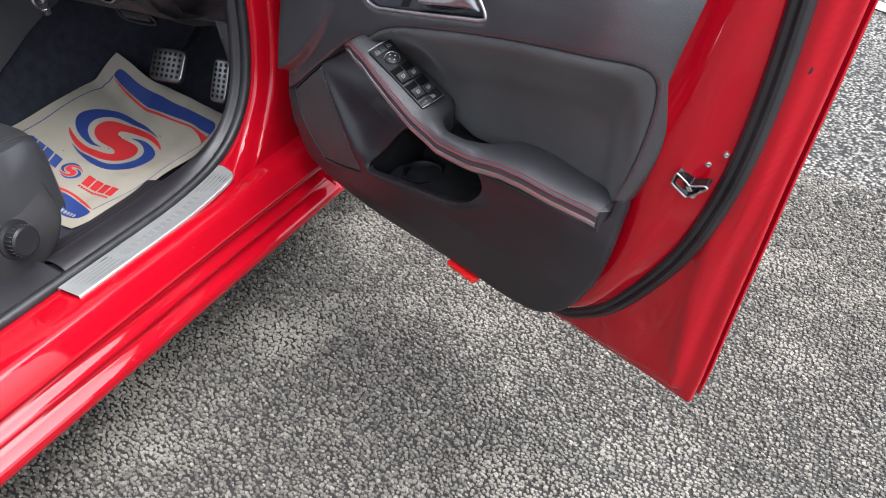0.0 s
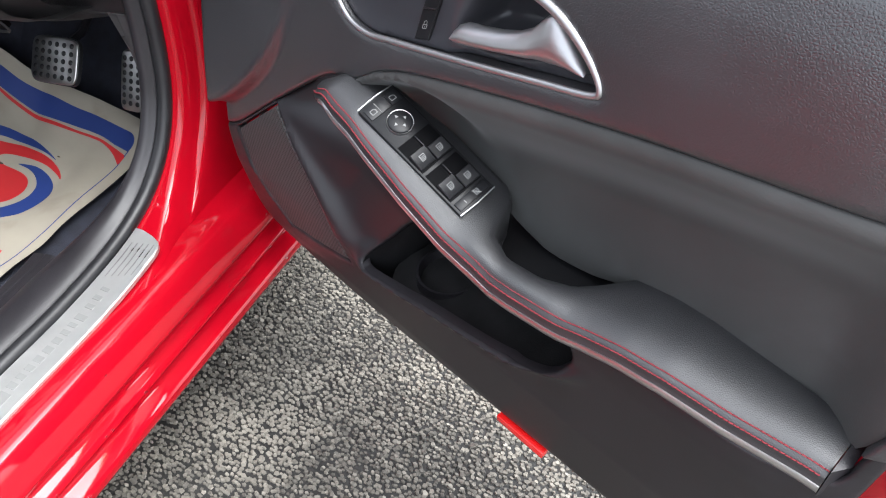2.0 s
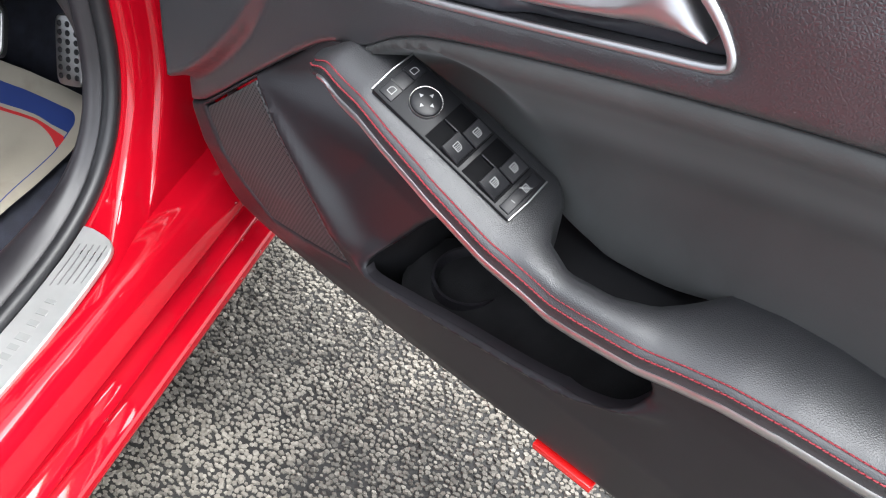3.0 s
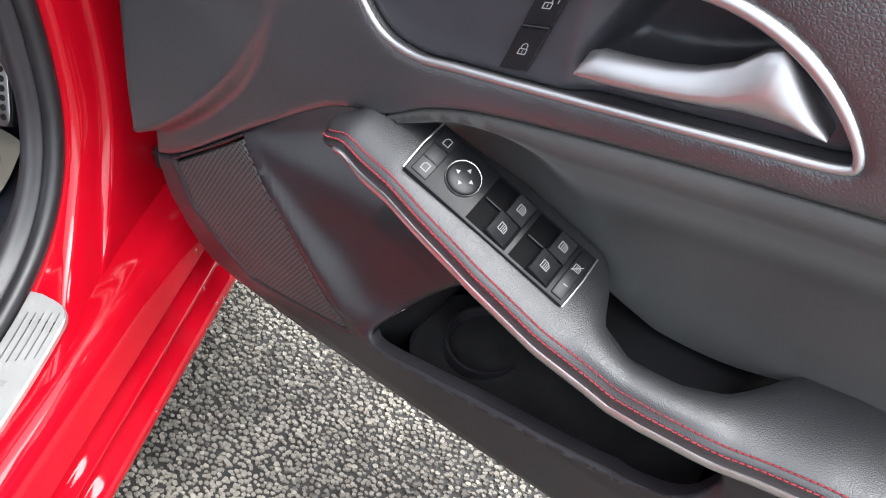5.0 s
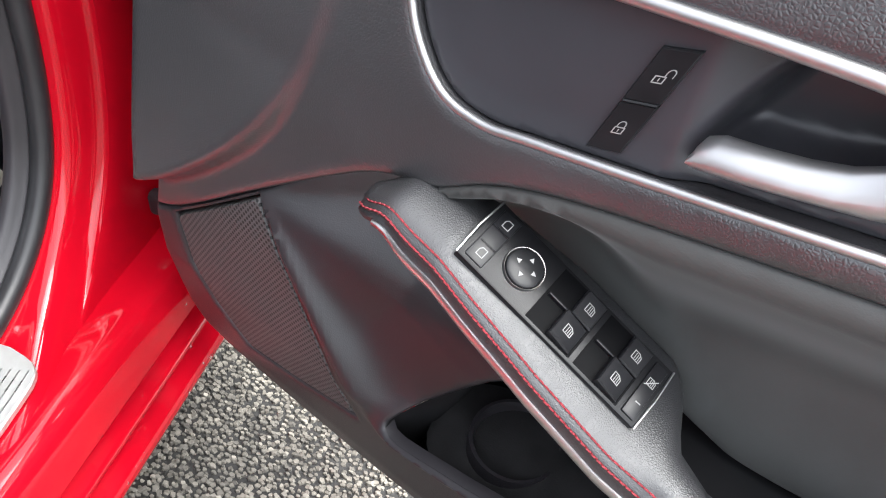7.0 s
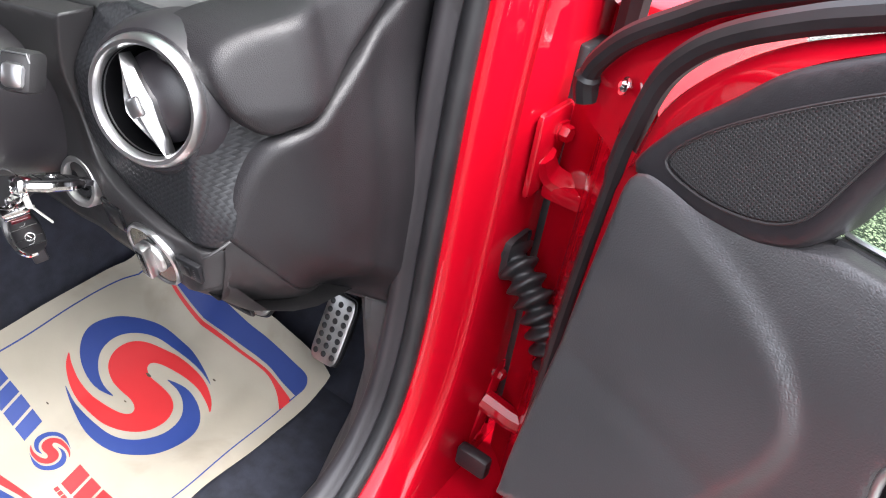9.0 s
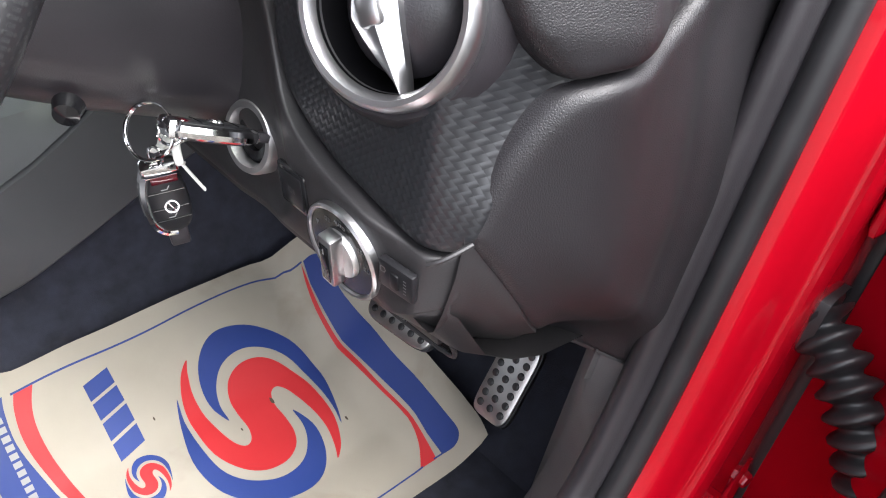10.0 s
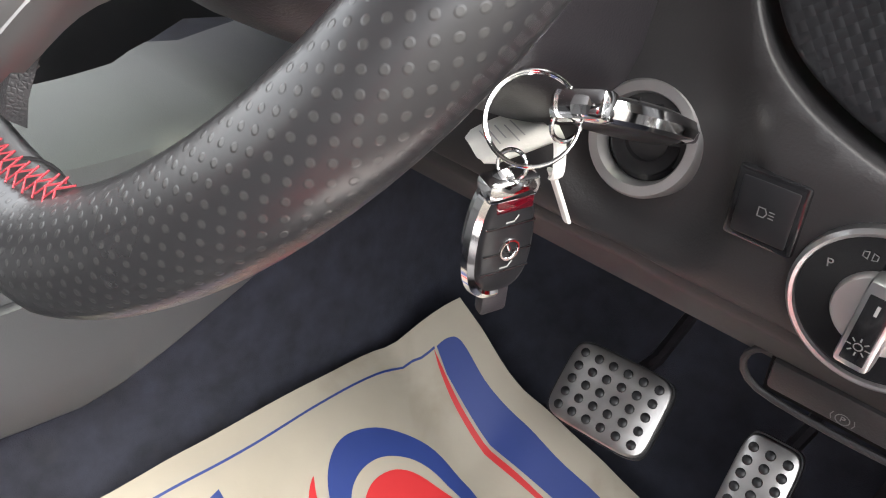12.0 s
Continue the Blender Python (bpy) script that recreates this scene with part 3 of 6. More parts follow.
def hinges():
    """Painted door hinges with bolts, and the ribbed rubber wiring boot."""
    up = part("upper_hinge", box(-0.054, -0.042, 2.622, 2.704, 0.838, 0.940, 0.008), RED, car, "red painted door hinge")
    part("hinge_arm", tube(smooth_line([(-0.044, 2.645, 0.888), (-0.038, 2.656, 0.863), (-0.01, 2.668, 0.850), (0.03, 2.672, 0.846)], 5), 0.016, sides=8, flat=0.7), RED, up)
    part("hinge_arm", box(-0.042, 0.03, 2.648, 2.692, 0.833, 0.856, 0.006), RED, up)
    part("hinge_bolt", hexagon(0.010, 0.010), RED, up, m=facing((-0.038, 2.667, 0.911), (1, -0.15, 0)))
    low = part("lower_hinge", tube(smooth_line([(-0.062, 2.640, 0.405), (-0.056, 2.652, 0.445), (-0.056, 2.672, 0.505), (-0.060, 2.686, 0.545)], 5), 0.021, sides=10, flat=0.5), RED, car, "red painted lower door hinge")
    part("hinge_arm", tube([(-0.054, 2.655, 0.492), (-0.01, 2.658, 0.482), (0.03, 2.665, 0.478)], 0.017, sides=10), RED, low)
    for c in ((-0.052, 2.679, 0.526), (-0.054, 2.648, 0.425)):
        part("hinge_bolt", hexagon(0.009, 0.010), RED, low, m=facing(c, (1, -0.2, 0)))
    a, b = np.array((-0.056, 2.640, 0.752)), np.array((0.050, 2.612, 0.640))
    pts, rad = [], []
    for i in range(61):
        s = i / 60
        pts.append(a + (b - a) * s + np.array((0.010, -0.006, 0.008)) * math.sin(s * math.pi))
        rad.append((0.0205 + 0.006 * math.cos(i * 2 * math.pi / 7.5)) * (1.0 if s > 0.04 else 1.15))
    part("wiring_boot", tube(pts, rad, sides=18), RUBBER, car, "ribbed black rubber wiring boot", angle=80)
    part("boot_flange", box(-0.057, -0.047, 2.616, 2.668, 0.724, 0.780, 0.010), RUBBER, car)
    part("check_clip", box(-0.05, 0.0, 2.59, 2.61, 0.415, 0.45, 0.006), PLASTIC, car)
    part("gap_seal", tube(smooth_line([(-0.03, 2.73, 0.35), (-0.028, 2.735, 0.6), (-0.026, 2.74, 0.85), (-0.022, 2.735, 1.02), (-0.01, 2.70, 1.10)], 6), 0.016, sides=8), RUBBER, car, "black strip behind the front wing")
    part("wing_gap_strip", box(-0.056, -0.041, 2.690, 2.745, 0.45, 1.0, 0.004), RUBBER, car, "black strip in the door gap")
    part("inner_wing", box(-0.055, 0.03, 2.76, 3.2, 0.2, 1.04, 0.01), RED, car)
    secs = []
    for i in range(12):
        y = 2.72 + i * 0.07
        secs.append([(0.045 - 0.006 * i * 0.2, y, 0.25), (0.060, y, 0.5), (0.058, y, 0.78), (0.046, y, 0.93), (0.015, y, 1.015), (-0.05, y, 1.05), (-0.20, y, 1.075), (-0.5, y, 1.085)])
    part("front_wing", loft(secs), RED, car, "glossy red front wing and bonnet edge", angle=70)


def cover():
    """The rest of the body, which closes the cabin: roof, far side, tail, scuttle."""
    secs = []
    for y, z, w in ((0.0, 1.20, 0.52), (0.3, 1.36, 0.58), (0.9, 1.43, 0.62), (1.5, 1.43, 0.62), (2.0, 1.37, 0.60), (2.15, 1.33, 0.59)):
        secs.append([(-0.87 + w * s, y, z + (0.02 - 0.06 * s * s)) for s in np.linspace(-1, 1, 14)])
    v, f = loft(secs)
    v2 = [(x, y, z + 0.03) for x, y, z in v]
    n = len(v)
    part("roof", (v + v2, [q for q in f] + [tuple(i + n for i in q[::-1]) for q in f]), HEADLINER, car, "pale headliner under the roof")
    for nm, b_ in (("far_side", box(-1.80, -1.70, -0.3, 3.1, 0.2, 0.98, 0.02)), ("tail", box(-1.75, 0.0, -0.5, -0.4, 0.2, 1.0, 0.02)), ("bulkhead", box(-1.75, -0.06, 2.98, 3.05, 0.2, 1.05, 0.02)), ("floor_pan", box(-1.75, -0.12, -0.4, 3.0, 0.18, 0.235, 0.01)),
                    ("rear_side", box(-0.10, 0.03, -0.4, 1.28, 0.2, 0.98, 0.02)), ("centre_pillar", box(-0.19, -0.10, 1.26, 1.38, 0.36, 1.40, 0.02))):
        part(nm, b_, RED if nm in ("tail", "rear_side") else CONSOLE if nm == "far_side" else PLASTIC, car)
    part("windscreen_pillar", tube(smooth_line([(-0.09, 2.72, 1.06), (-0.13, 2.5, 1.18), (-0.19, 2.28, 1.29), (-0.26, 2.08, 1.37)], 6), 0.035, sides=12), RED, car, "red windscreen pillar")


def exterior():
    """The outside of the body: bonnet, nose, roof skin, far flank, screen and wheels."""
    secs = []
    for y in np.linspace(2.96, 3.98, 14):
        s = (y - 2.96) / 1.02
        secs.append([(-0.875 + 0.88 * c * (1 - 0.06 * s), y, 1.075 - 0.20 * s ** 2 - 0.05 * abs(c) ** 4 + 0.012 * math.cos(c * 6)) for c in np.linspace(-0.99, 0.45, 16)])
    part("bonnet", loft(secs), RED, car, "glossy red bonnet", angle=60)
    secs = []
    for y, k, top in ((3.44, 1.0, 1.02), (3.75, 0.985, 0.93), (3.98, 0.93, 0.82), (4.10, 0.82, 0.70), (4.14, 0.6, 0.55)):
        secs.append([(-0.875 + 0.92 * k * math.copysign(abs(math.cos(a)) ** 0.45, math.cos(a)), y, 0.22 + (top - 0.22) * (0.5 + 0.5 * math.copysign(abs(math.sin(a)) ** 0.5, math.sin(a)))) for a in np.linspace(0, 2 * math.pi, 36, endpoint=False)])
    part("nose", loft(secs, closed=True), RED, car, "red front end", angle=60)
    secs = []
    for y, z, w in ((-0.35, 1.02, 0.60), (0.0, 1.25, 0.54), (0.3, 1.405, 0.60), (0.9, 1.475, 0.64), (1.5, 1.475, 0.64), (2.0, 1.415, 0.62), (2.17, 1.372, 0.61)):
        secs.append([(-0.87 + w * s, y, z + (0.02 - 0.07 * s * s)) for s in np.linspace(-1, 1, 14)])
    part("roof_skin", loft(secs), RED, car, "glossy red roof")
    part("far_flank", box(-1.83, -1.802, -0.4, 3.5, 0.2, 1.0, 0.02), RED, car)
    part("windscreen", loft([[(-0.87 + w * s, y, z - 0.05 * s * s) for s in np.linspace(-1, 1, 12)] for y, z, w in ((2.18, 1.365, 0.60), (2.55, 1.22, 0.68), (2.93, 1.075, 0.74))]), GLASS, car, "windscreen glass").visible_shadow = False
    tyre = lathe([(0.20, -0.095), (0.29, -0.10), (0.312, -0.08), (0.316, 0.0), (0.312, 0.08), (0.29, 0.10), (0.20, 0.095)], 48)
    rim = lathe([(0.0, 0.05), (0.05, 0.055), (0.06, 0.03), (0.17, 0.05), (0.20, 0.085), (0.206, 0.095), (0.206, -0.09)], 40)
    for x, y, turn in ((-0.065, 3.34, 90), (-0.065, 0.62, 90), (-1.70, 3.34, -90), (-1.70, 0.62, -90)):
        wheel_ = part("road_wheel", tyre, RUBBER, car, "black tyre on a silver wheel", m=pose(x, y, 0.316, 0, turn, 0))
        part("rim", rim, SATIN, wheel_)


def facing(c, normal, up=(0, 0, 1)):
    z = Vector(normal).normalized()
    x = Vector(up).cross(z).normalized()
    m = Matrix((x, z.cross(x), z)).transposed().to_4x4()
    m.translation = c
    return m


def drops():
    """Beads of rain that cling to the steps of the sill."""
    rng = np.random.default_rng(11)
    geo = []
    for i in range(90):
        x, z, tx, tz = [(0.030, 0.2765, 0.5, 1.0), (0.0445, 0.2345, 0.6, 1.0), (0.020, 0.334, 1.0, 0.5), (0.012, 0.352, 1.0, 0.55)][i % 4]
        y, r = rng.uniform(1.75, 2.72), rng.uniform(0.0009, 0.0026)
        nrm = np.array((tx, 0, tz)) / math.hypot(tx, tz)
        side = np.array((-nrm[2], 0, nrm[0]))
        c = np.array((x, y, z)) + side * rng.uniform(-0.006, 0.006) - nrm * 0.0004
        verts, faces = [], []
        for k, h in ((1.0, 0.0), (0.85, 0.32), (0.5, 0.52)):
            verts += [c + r * k * (math.cos(a) * side + np.array((0, 1.25 * math.sin(a), 0))) + nrm * r * h for a in np.linspace(0, 2 * math.pi, 8, endpoint=False)]
        faces = [(q * 8 + j, q * 8 + (j + 1) % 8, q * 8 + 8 + (j + 1) % 8, q * 8 + 8 + j) for q in range(2) for j in range(8)] + [tuple(range(16, 24))]
        geo.append((verts, faces))
    ob = part("water_drops", join(*geo), WATER, car, "beads of rain water", angle=70)
    tagged(ob, "beads of rain water", kind="stuff")


sill(); drops(); pillar(); scuff(); hinges(); cover(); exterior()
# ---- the open front door, in its own space: x along the door, y = -depth, z up ----
DOOR = pose(-0.02, 2.66, 0, 0, 0, -23)

EDGE = [((1.155, 1.05), (1.197, 1.06), (1.252, 1.06)), ((1.12, 0.93), (1.190, 0.93), (1.237, 0.92)), ((1.095, 0.82), (1.172, 0.80), (1.222, 0.79)), ((1.075, 0.70), (1.137, 0.68), (1.209, 0.66)),
        ((1.05, 0.60), (1.090, 0.585), (1.195, 0.53)), ((1.00, 0.50), (1.025, 0.488), (1.183, 0.40)), ((0.955, 0.46), (0.97, 0.435), (1.174, 0.332)), ((0.90, 0.44), (0.91, 0.400), (1.06, 0.330)),
        ((0.80, 0.43), (0.80, 0.385), (0.87, 0.322)), ((0.6, 0.41), (0.6, 0.37), (0.6, 0.315)), ((0.4, 0.40), (0.4, 0.365), (0.4, 0.312)), ((0.2, 0.41), (0.15, 0.37), (0.10, 0.312))]


def edge_lines():
    """Along the door's edge from the belt round to the front: trim edge, seal line, outer edge."""
    out = []
    flat = [np.concatenate(q) for q in EDGE]
    fine = smooth_line([q[:4] for q in flat], 6)
    outer = []
    for a, b in zip(flat[:-1], flat[1:]):
        for j in range(6):
            outer.append(a[4:] + (b[4:] - a[4:]) * j / 6)
    outer.append(flat[-1][4:])
    return [(f[:2], f[2:], o) for f, o in zip(fine, outer)]


def shell():
    """The painted pressing: shut face, seal channel, outer flange; and the seal."""
    secs, seal, seal2 = [], [], []
    for a, b, c in edge_lines():
        m1 = a * 0.55 + b * 0.45
        q = [(a[0] - 0.03, 0.100, a[1] + 0.01), (a[0], 0.104, a[1]), (m1[0], 0.092, m1[1]), (m1[0] * 0.85 + b[0] * 0.15, 0.086, m1[1] * 0.85 + b[1] * 0.15), (b[0], 0.058, b[1])]
        secs.append([(u, -n, z) for u, n, z in q])
        d = (c - b) / (np.linalg.norm(c - b) + 1e-9)
        seal.append((b[0], -0.062, b[1]))
        seal2.append((b[0] + d[0] * 0.012, -0.056, b[1] + d[1] * 0.012))
    ob = part("door", loft(secs), RED, car, "open glossy red front door", angle=80, m=DOOR)
    lines = edge_lines()
    bb, cc = [np.array(resample([tuple(q[k]) for q in lines] + [tuple(q[k]) for q in lines[-2:0:-1]], 0.002)) for k in (1, 2)]
    b_line, c_line = [tuple(q[1]) for q in lines], [tuple(q[2]) for q in lines]

    def face_depth(u, z):
        p = np.column_stack([u, z])
        db = np.min(np.linalg.norm(p[:, None] - bb[None], axis=2), axis=1)
        dc = np.min(np.linalg.norm(p[:, None] - cc[None], axis=2), axis=1)
        w = np.minimum(0.026, 0.32 * (db + dc))
        n = np.interp(db / (db + dc + 1e-9), [0, 0.08, 0.3, 1], [0.058, 0.050, 0.045, 0.031]) - 0.017 * smoothstep(w + 0.005, w - 0.005, dc)
        # the upright bead and the shallow dish of the lower corner
        bead = np.abs(u - np.interp(z, [0.40, 0.574, 0.70], [1.150, 1.150, 1.166]))
        n = n + 0.007 * np.exp(-(bead / 0.012) ** 2) * smoothstep(0.37, 0.43, z) * smoothstep(0.74, 0.66, z)
        return n - 0.008 * np.exp(-((u - 1.095) / 0.042) ** 2 - ((z - 0.44) / 0.07) ** 2)

    part("shut_face", panel(b_line + c_line[::-1], face_depth, 0.0065, rim=0.004, back=0.006), RED, ob, angle=75)
    part("edge_seal", tube(seal, 0.0085, sides=10), RUBBER, ob, "black rubber door seal")
    part("edge_seal_foot", tube(seal2, 0.0135, sides=10, flat=0.6), RUBBER, ob)
    return ob


door = shell()
skin = [(1.25, 1.045), (1.237, 0.92), (1.222, 0.79), (1.209, 0.66), (1.195, 0.53), (1.183, 0.40), (1.174, 0.332), (0.87, 0.322), (0.4, 0.312), (0.0, 0.312), (-0.03, 0.7), (-0.03, 0.93), (1.13, 0.955), (1.20, 1.03)]
part("outer_skin", panel(skin, flat_at(-0.016), 0.1, rim=0.002, back=0.004), RED, door)
part("front_face", loft([[(0.20, -0.085, z), (0.15, -0.085, z), (0.115, -0.070, z), (0.095, -0.048, z), (0.075, -0.040, z), (0.055, -0.024, z), (0.03, 0.0, z), (-0.01, 0.012, z), (-0.03, 0.016, z)] for z in np.linspace(0.33, 0.99, 16)]), RED, door)
part("front_seal", tube(smooth_line([(0.13, -0.082, 0.42), (0.115, -0.075, 0.6), (0.120, -0.076, 0.8), (0.134, -0.080, 0.963), (0.140, -0.080, 1.006), (0.152, -0.080, 1.054), (0.174, -0.080, 1.086), (0.205, -0.080, 1.111), (0.252, -0.080, 1.137), (0.29, -0.080, 1.154), (0.40, -0.078, 1.20), (0.55, -0.075, 1.27)], 8), [0.0075] * 24 + [0.0105] * 65, sides=10), RUBBER, door)
part("front_screw", lathe([(0, 0.004), (0.003, 0.004), (0.0055, 0.002), (0.006, 0), (0.0085, 0), (0.0085, -0.002)], 14), CHROME, door, m=pose(0.098, -0.060, 1.023, 70, 0, -25))


def trim_depth(u, z):
    n = np.interp(z, [0.36, 0.45, 0.55, 0.66, 0.80, 0.86, 0.90, 0.95, 0.98, 1.00, 1.03, 1.05], [0.130, 0.155, 0.167, 0.166, 0.152, 0.145, 0.139, 0.132, 0.126, 0.121, 0.111, 0.100])
    d = u - 1.0
    return n - 0.225 * (d + np.sqrt(d * d + 0.0012))


def arm_top(u):
    return np.interp(u, [0.44, 0.52, 0.59, 0.66, 0.72, 0.80, 0.86, 0.90, 0.96, 1.04], [0.812, 0.797, 0.767, 0.733, 0.713, 0.712, 0.722, 0.723, 0.717, 0.713])


FRONT_ZONE = smooth_line([(0.10, 0.648), (0.19, 0.655), (0.265, 0.702), (0.338, 0.778), (0.377, 0.86), (0.383, 0.92), (0.33, 0.968), (0.2, 1.01), (0.10, 1.02)], 4, True)


def upper_depth(u, z):
    base = trim_depth(u, z)
    lean = np.maximum(0.113 + (0.995 - z) * 0.25, base + 0.005)
    s = signed(FRONT_ZONE, u, z)
    n = base + smoothstep(-0.007, 0.007, s) * (lean - base)
    pin = np.hypot(u - 1.042, z - 1.034)
    return n - 0.010 * smoothstep(0.034, 0.010, pin)


GROOVE = [(0.180, 0.607), (0.221, 0.628), (0.328, 0.711), (0.409, 0.771), (0.446, 0.793)]
INSET_TOP = [(0.487, 0.806), (0.525, 0.829), (0.58, 0.848), (0.70, 0.874), (0.81, 0.894), (0.90, 0.907), (0.99, 0.917), (1.040, 0.918), (1.064, 0.905), (1.071, 0.87), (1.066, 0.81), (1.057, 0.765), (1.046, 0.726)]
REAR = [(1.063, 0.729), (1.085, 0.79), (1.105, 0.88), (1.128, 0.96), (1.152, 1.062)]
FRONT = [(0.345, 1.026), (0.30, 1.013), (0.25, 1.008), (0.19, 1.000), (0.186, 0.95), (0.187, 0.85), (0.193, 0.72), (0.199, 0.668), (0.190, 0.645)]
BEZEL = smooth_line([(0.438, 0.931), (0.447, 0.943), (0.497, 0.954), (0.547, 0.959), (0.597, 0.963), (0.653, 0.967), (0.69, 0.968), (0.720, 0.962), (0.744, 0.951), (0.765, 0.935), (0.778, 0.918), (0.771, 0.910), (0.725, 0.901), (0.656, 0.888), (0.585, 0.875), (0.538, 0.867), (0.506, 0.862), (0.474, 0.869), (0.449, 0.897)], 5, True)
upper = smooth_line(GROOVE + INSET_TOP, 5) + smooth_line(REAR, 6) + smooth_line(FRONT, 5)
part("upper_trim", panel(upper, upper_depth, 0.0065, holes=[BEZEL], rim=0.006, back=0.03), TRIM, door, "black leather-grained upper door trim", angle=60)
part("lock_pin", lathe([(0, 0.003), (0.006, 0.003), (0.008, 0.001), (0.0095, 0.003), (0.012, 0.0025), (0.013, -0.002)], 24), PLASTIC, door, m=pose(1.042, -0.101, 1.034, 55, 0, 0))

GRILLE = [(0.211, 0.614), (0.325, 0.704), (0.442, 0.509), (0.36, 0.487), (0.290, 0.474), (0.25, 0.515), (0.225, 0.560)]
APEX = (0.325, 0.707)


def lower_depth(u, z):
    n = trim_depth(u, z)
    # the fan-shaped fold between grille and armrest: a valley, a ridge, then a dark slope
    r = np.hypot(u - APEX[0], z - APEX[1])
    phi = (np.degrees(np.arctan2(z - APEX[1], u - APEX[0])) + 57.5) / 37.5
    lip_z = 0.536 + 0.20 * np.clip(u - 0.48, 0, 1) + 0.35 * np.clip(u - 0.74, 0, 1)
    k = np.clip(r / 0.14, 0, 1) * smoothstep(0.004, 0.040, z - np.minimum(lip_z, 0.536 + 0.3 * np.clip(u - 0.48, -0.07, 1))) * smoothstep(0.72, 0.62, u)
    edge = 0.011 * np.exp(-((phi - 0.20) / 0.15) ** 2)
    fold = edge - 0.040 * np.clip(phi - 0.2, 0, 0.85) - 0.006 * np.sin(np.clip(phi, 0, 1) * math.pi) - 0.050 * smoothstep(1.0, 1.9, phi)
    n = n + fold * k * smoothstep(-0.15, 0.0, phi)
    lip = 0.013 * np.exp(-((z - lip_z) / 0.009) ** 2) * smoothstep(0.44, 0.50, u) * smoothstep(0.84, 0.78, u)
    return n + lip - 0.0015 * smoothstep(0.69, 0.71, z)


POCKET = smooth_line([(0.482, 0.543), (0.55, 0.553), (0.61, 0.566), (0.72, 0.588), (0.769, 0.604), (0.80, 0.626), (0.808, 0.655), (0.78, 0.672), (0.68, 0.668), (0.60, 0.662), (0.555, 0.640), (0.515, 0.592)], 5, True)
ARM_LINE = [(0.446, 0.783), (0.50, 0.765), (0.56, 0.74), (0.62, 0.712), (0.68, 0.690), (0.74, 0.680), (0.82, 0.68), (0.92, 0.686), (1.01, 0.688), (1.042, 0.694), (1.051, 0.730), (1.063, 0.742)]
LOW = [(1.064, 0.72), (1.055, 0.64), (1.035, 0.565), (1.0, 0.505), (0.95, 0.465), (0.89, 0.448), (0.80, 0.441), (0.70, 0.434), (0.5, 0.412), (0.38, 0.410), (0.29, 0.418), (0.235, 0.432), (0.198, 0.47), (0.184, 0.54), (0.178, 0.595)]
lower = smooth_line(GROOVE, 5) + smooth_line(ARM_LINE, 4) + smooth_line(LOW, 4)
part("lower_trim", panel(lower, lower_depth, 0.0048, holes=[GRILLE, POCKET], rim=0.005, back=0.010), PLASTIC, door, "matt black plastic lower door trim", angle=60)
gm = np.mean(GRILLE, axis=0)
part("speaker_grille", panel([tuple(gm + (np.array(c) - gm) * 0.975) for c in GRILLE], lambda u, z: trim_depth(u, z) - 0.001, 0.008, rim=0.002), GRILLE_MAT, door, "finely perforated black loudspeaker grille")
mid = np.mean(POCKET, axis=0)
PU, PZ = np.array([q[0] for q in POCKET]), np.array([q[1] for q in POCKET])
PN = lower_depth(PU, PZ) - 0.004


def pocket_ring(o, n1, k, drop):
    """A loop of the pocket's wall: o towards the door's middle plane n1, its lower side let down by drop."""
    low = smoothstep(0.03, -0.03, PZ - mid[1] - 0.2 * (PU - mid[0]))
    return [(mid[0] + (u - mid[0]) * k, -(n * (1 - o) + n1 * o), z - drop * w) for u, z, n, w in zip(PU, PZ, PN, low)]


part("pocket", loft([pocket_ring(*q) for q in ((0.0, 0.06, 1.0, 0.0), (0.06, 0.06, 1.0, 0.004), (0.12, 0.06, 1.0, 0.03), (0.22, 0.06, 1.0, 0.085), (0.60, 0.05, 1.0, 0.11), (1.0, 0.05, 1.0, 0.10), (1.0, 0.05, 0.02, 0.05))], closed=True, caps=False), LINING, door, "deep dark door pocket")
secs = []
for u in np.linspace(0.497, 0.80, 40):
    w = math.sqrt(max(0.0, 1 - (max(0.0, 0.545 - u) / 0.048) ** 2))
    z = 0.522 + 0.20 * (u - 0.48)
    secs.append([(u, -(0.108 + w * 0.052 * s), z + 0.010 * (1 - w) + 0.004 * math.sin(14 * u) - 0.012 * max(0.0, s)) for s in np.linspace(-1, 1, 9)])
part("pocket_floor", loft(secs), FLOCK, door, "flocked floor of the door pocket", angle=60)
part("pocket_holder", lathe([(0.036, -0.03), (0.036, 0.0), (0.038, 0.006), (0.041, 0.006), (0.042, -0.05)], 32), PLASTIC, door, m=pose(0.575, -0.105, 0.545, 0, 0, 0))


def inset_depth(u, z):
    top = np.array(smooth_line(INSET_TOP[:9], 60))
    s = np.min(np.hypot(u[:, None] - top[None, :, 0], z[:, None] - top[None, :, 1]), axis=1)
    s = np.maximum(-0.022 * np.log(np.exp(-s / 0.022) + np.exp(-1.25 * np.clip(1.071 - u, 0, 1) / 0.022)), 0)
    s = s * (1 + 1.3 * smoothstep(0.64, 0.50, u))
    ridge = 0.004 * np.exp(-((s - 0.014) / 0.011) ** 2) * smoothstep(1.06, 1.0, u)
    return trim_depth(u, z) - 0.003 + ridge - 0.062 * smoothstep(0.004, 0.105, s)


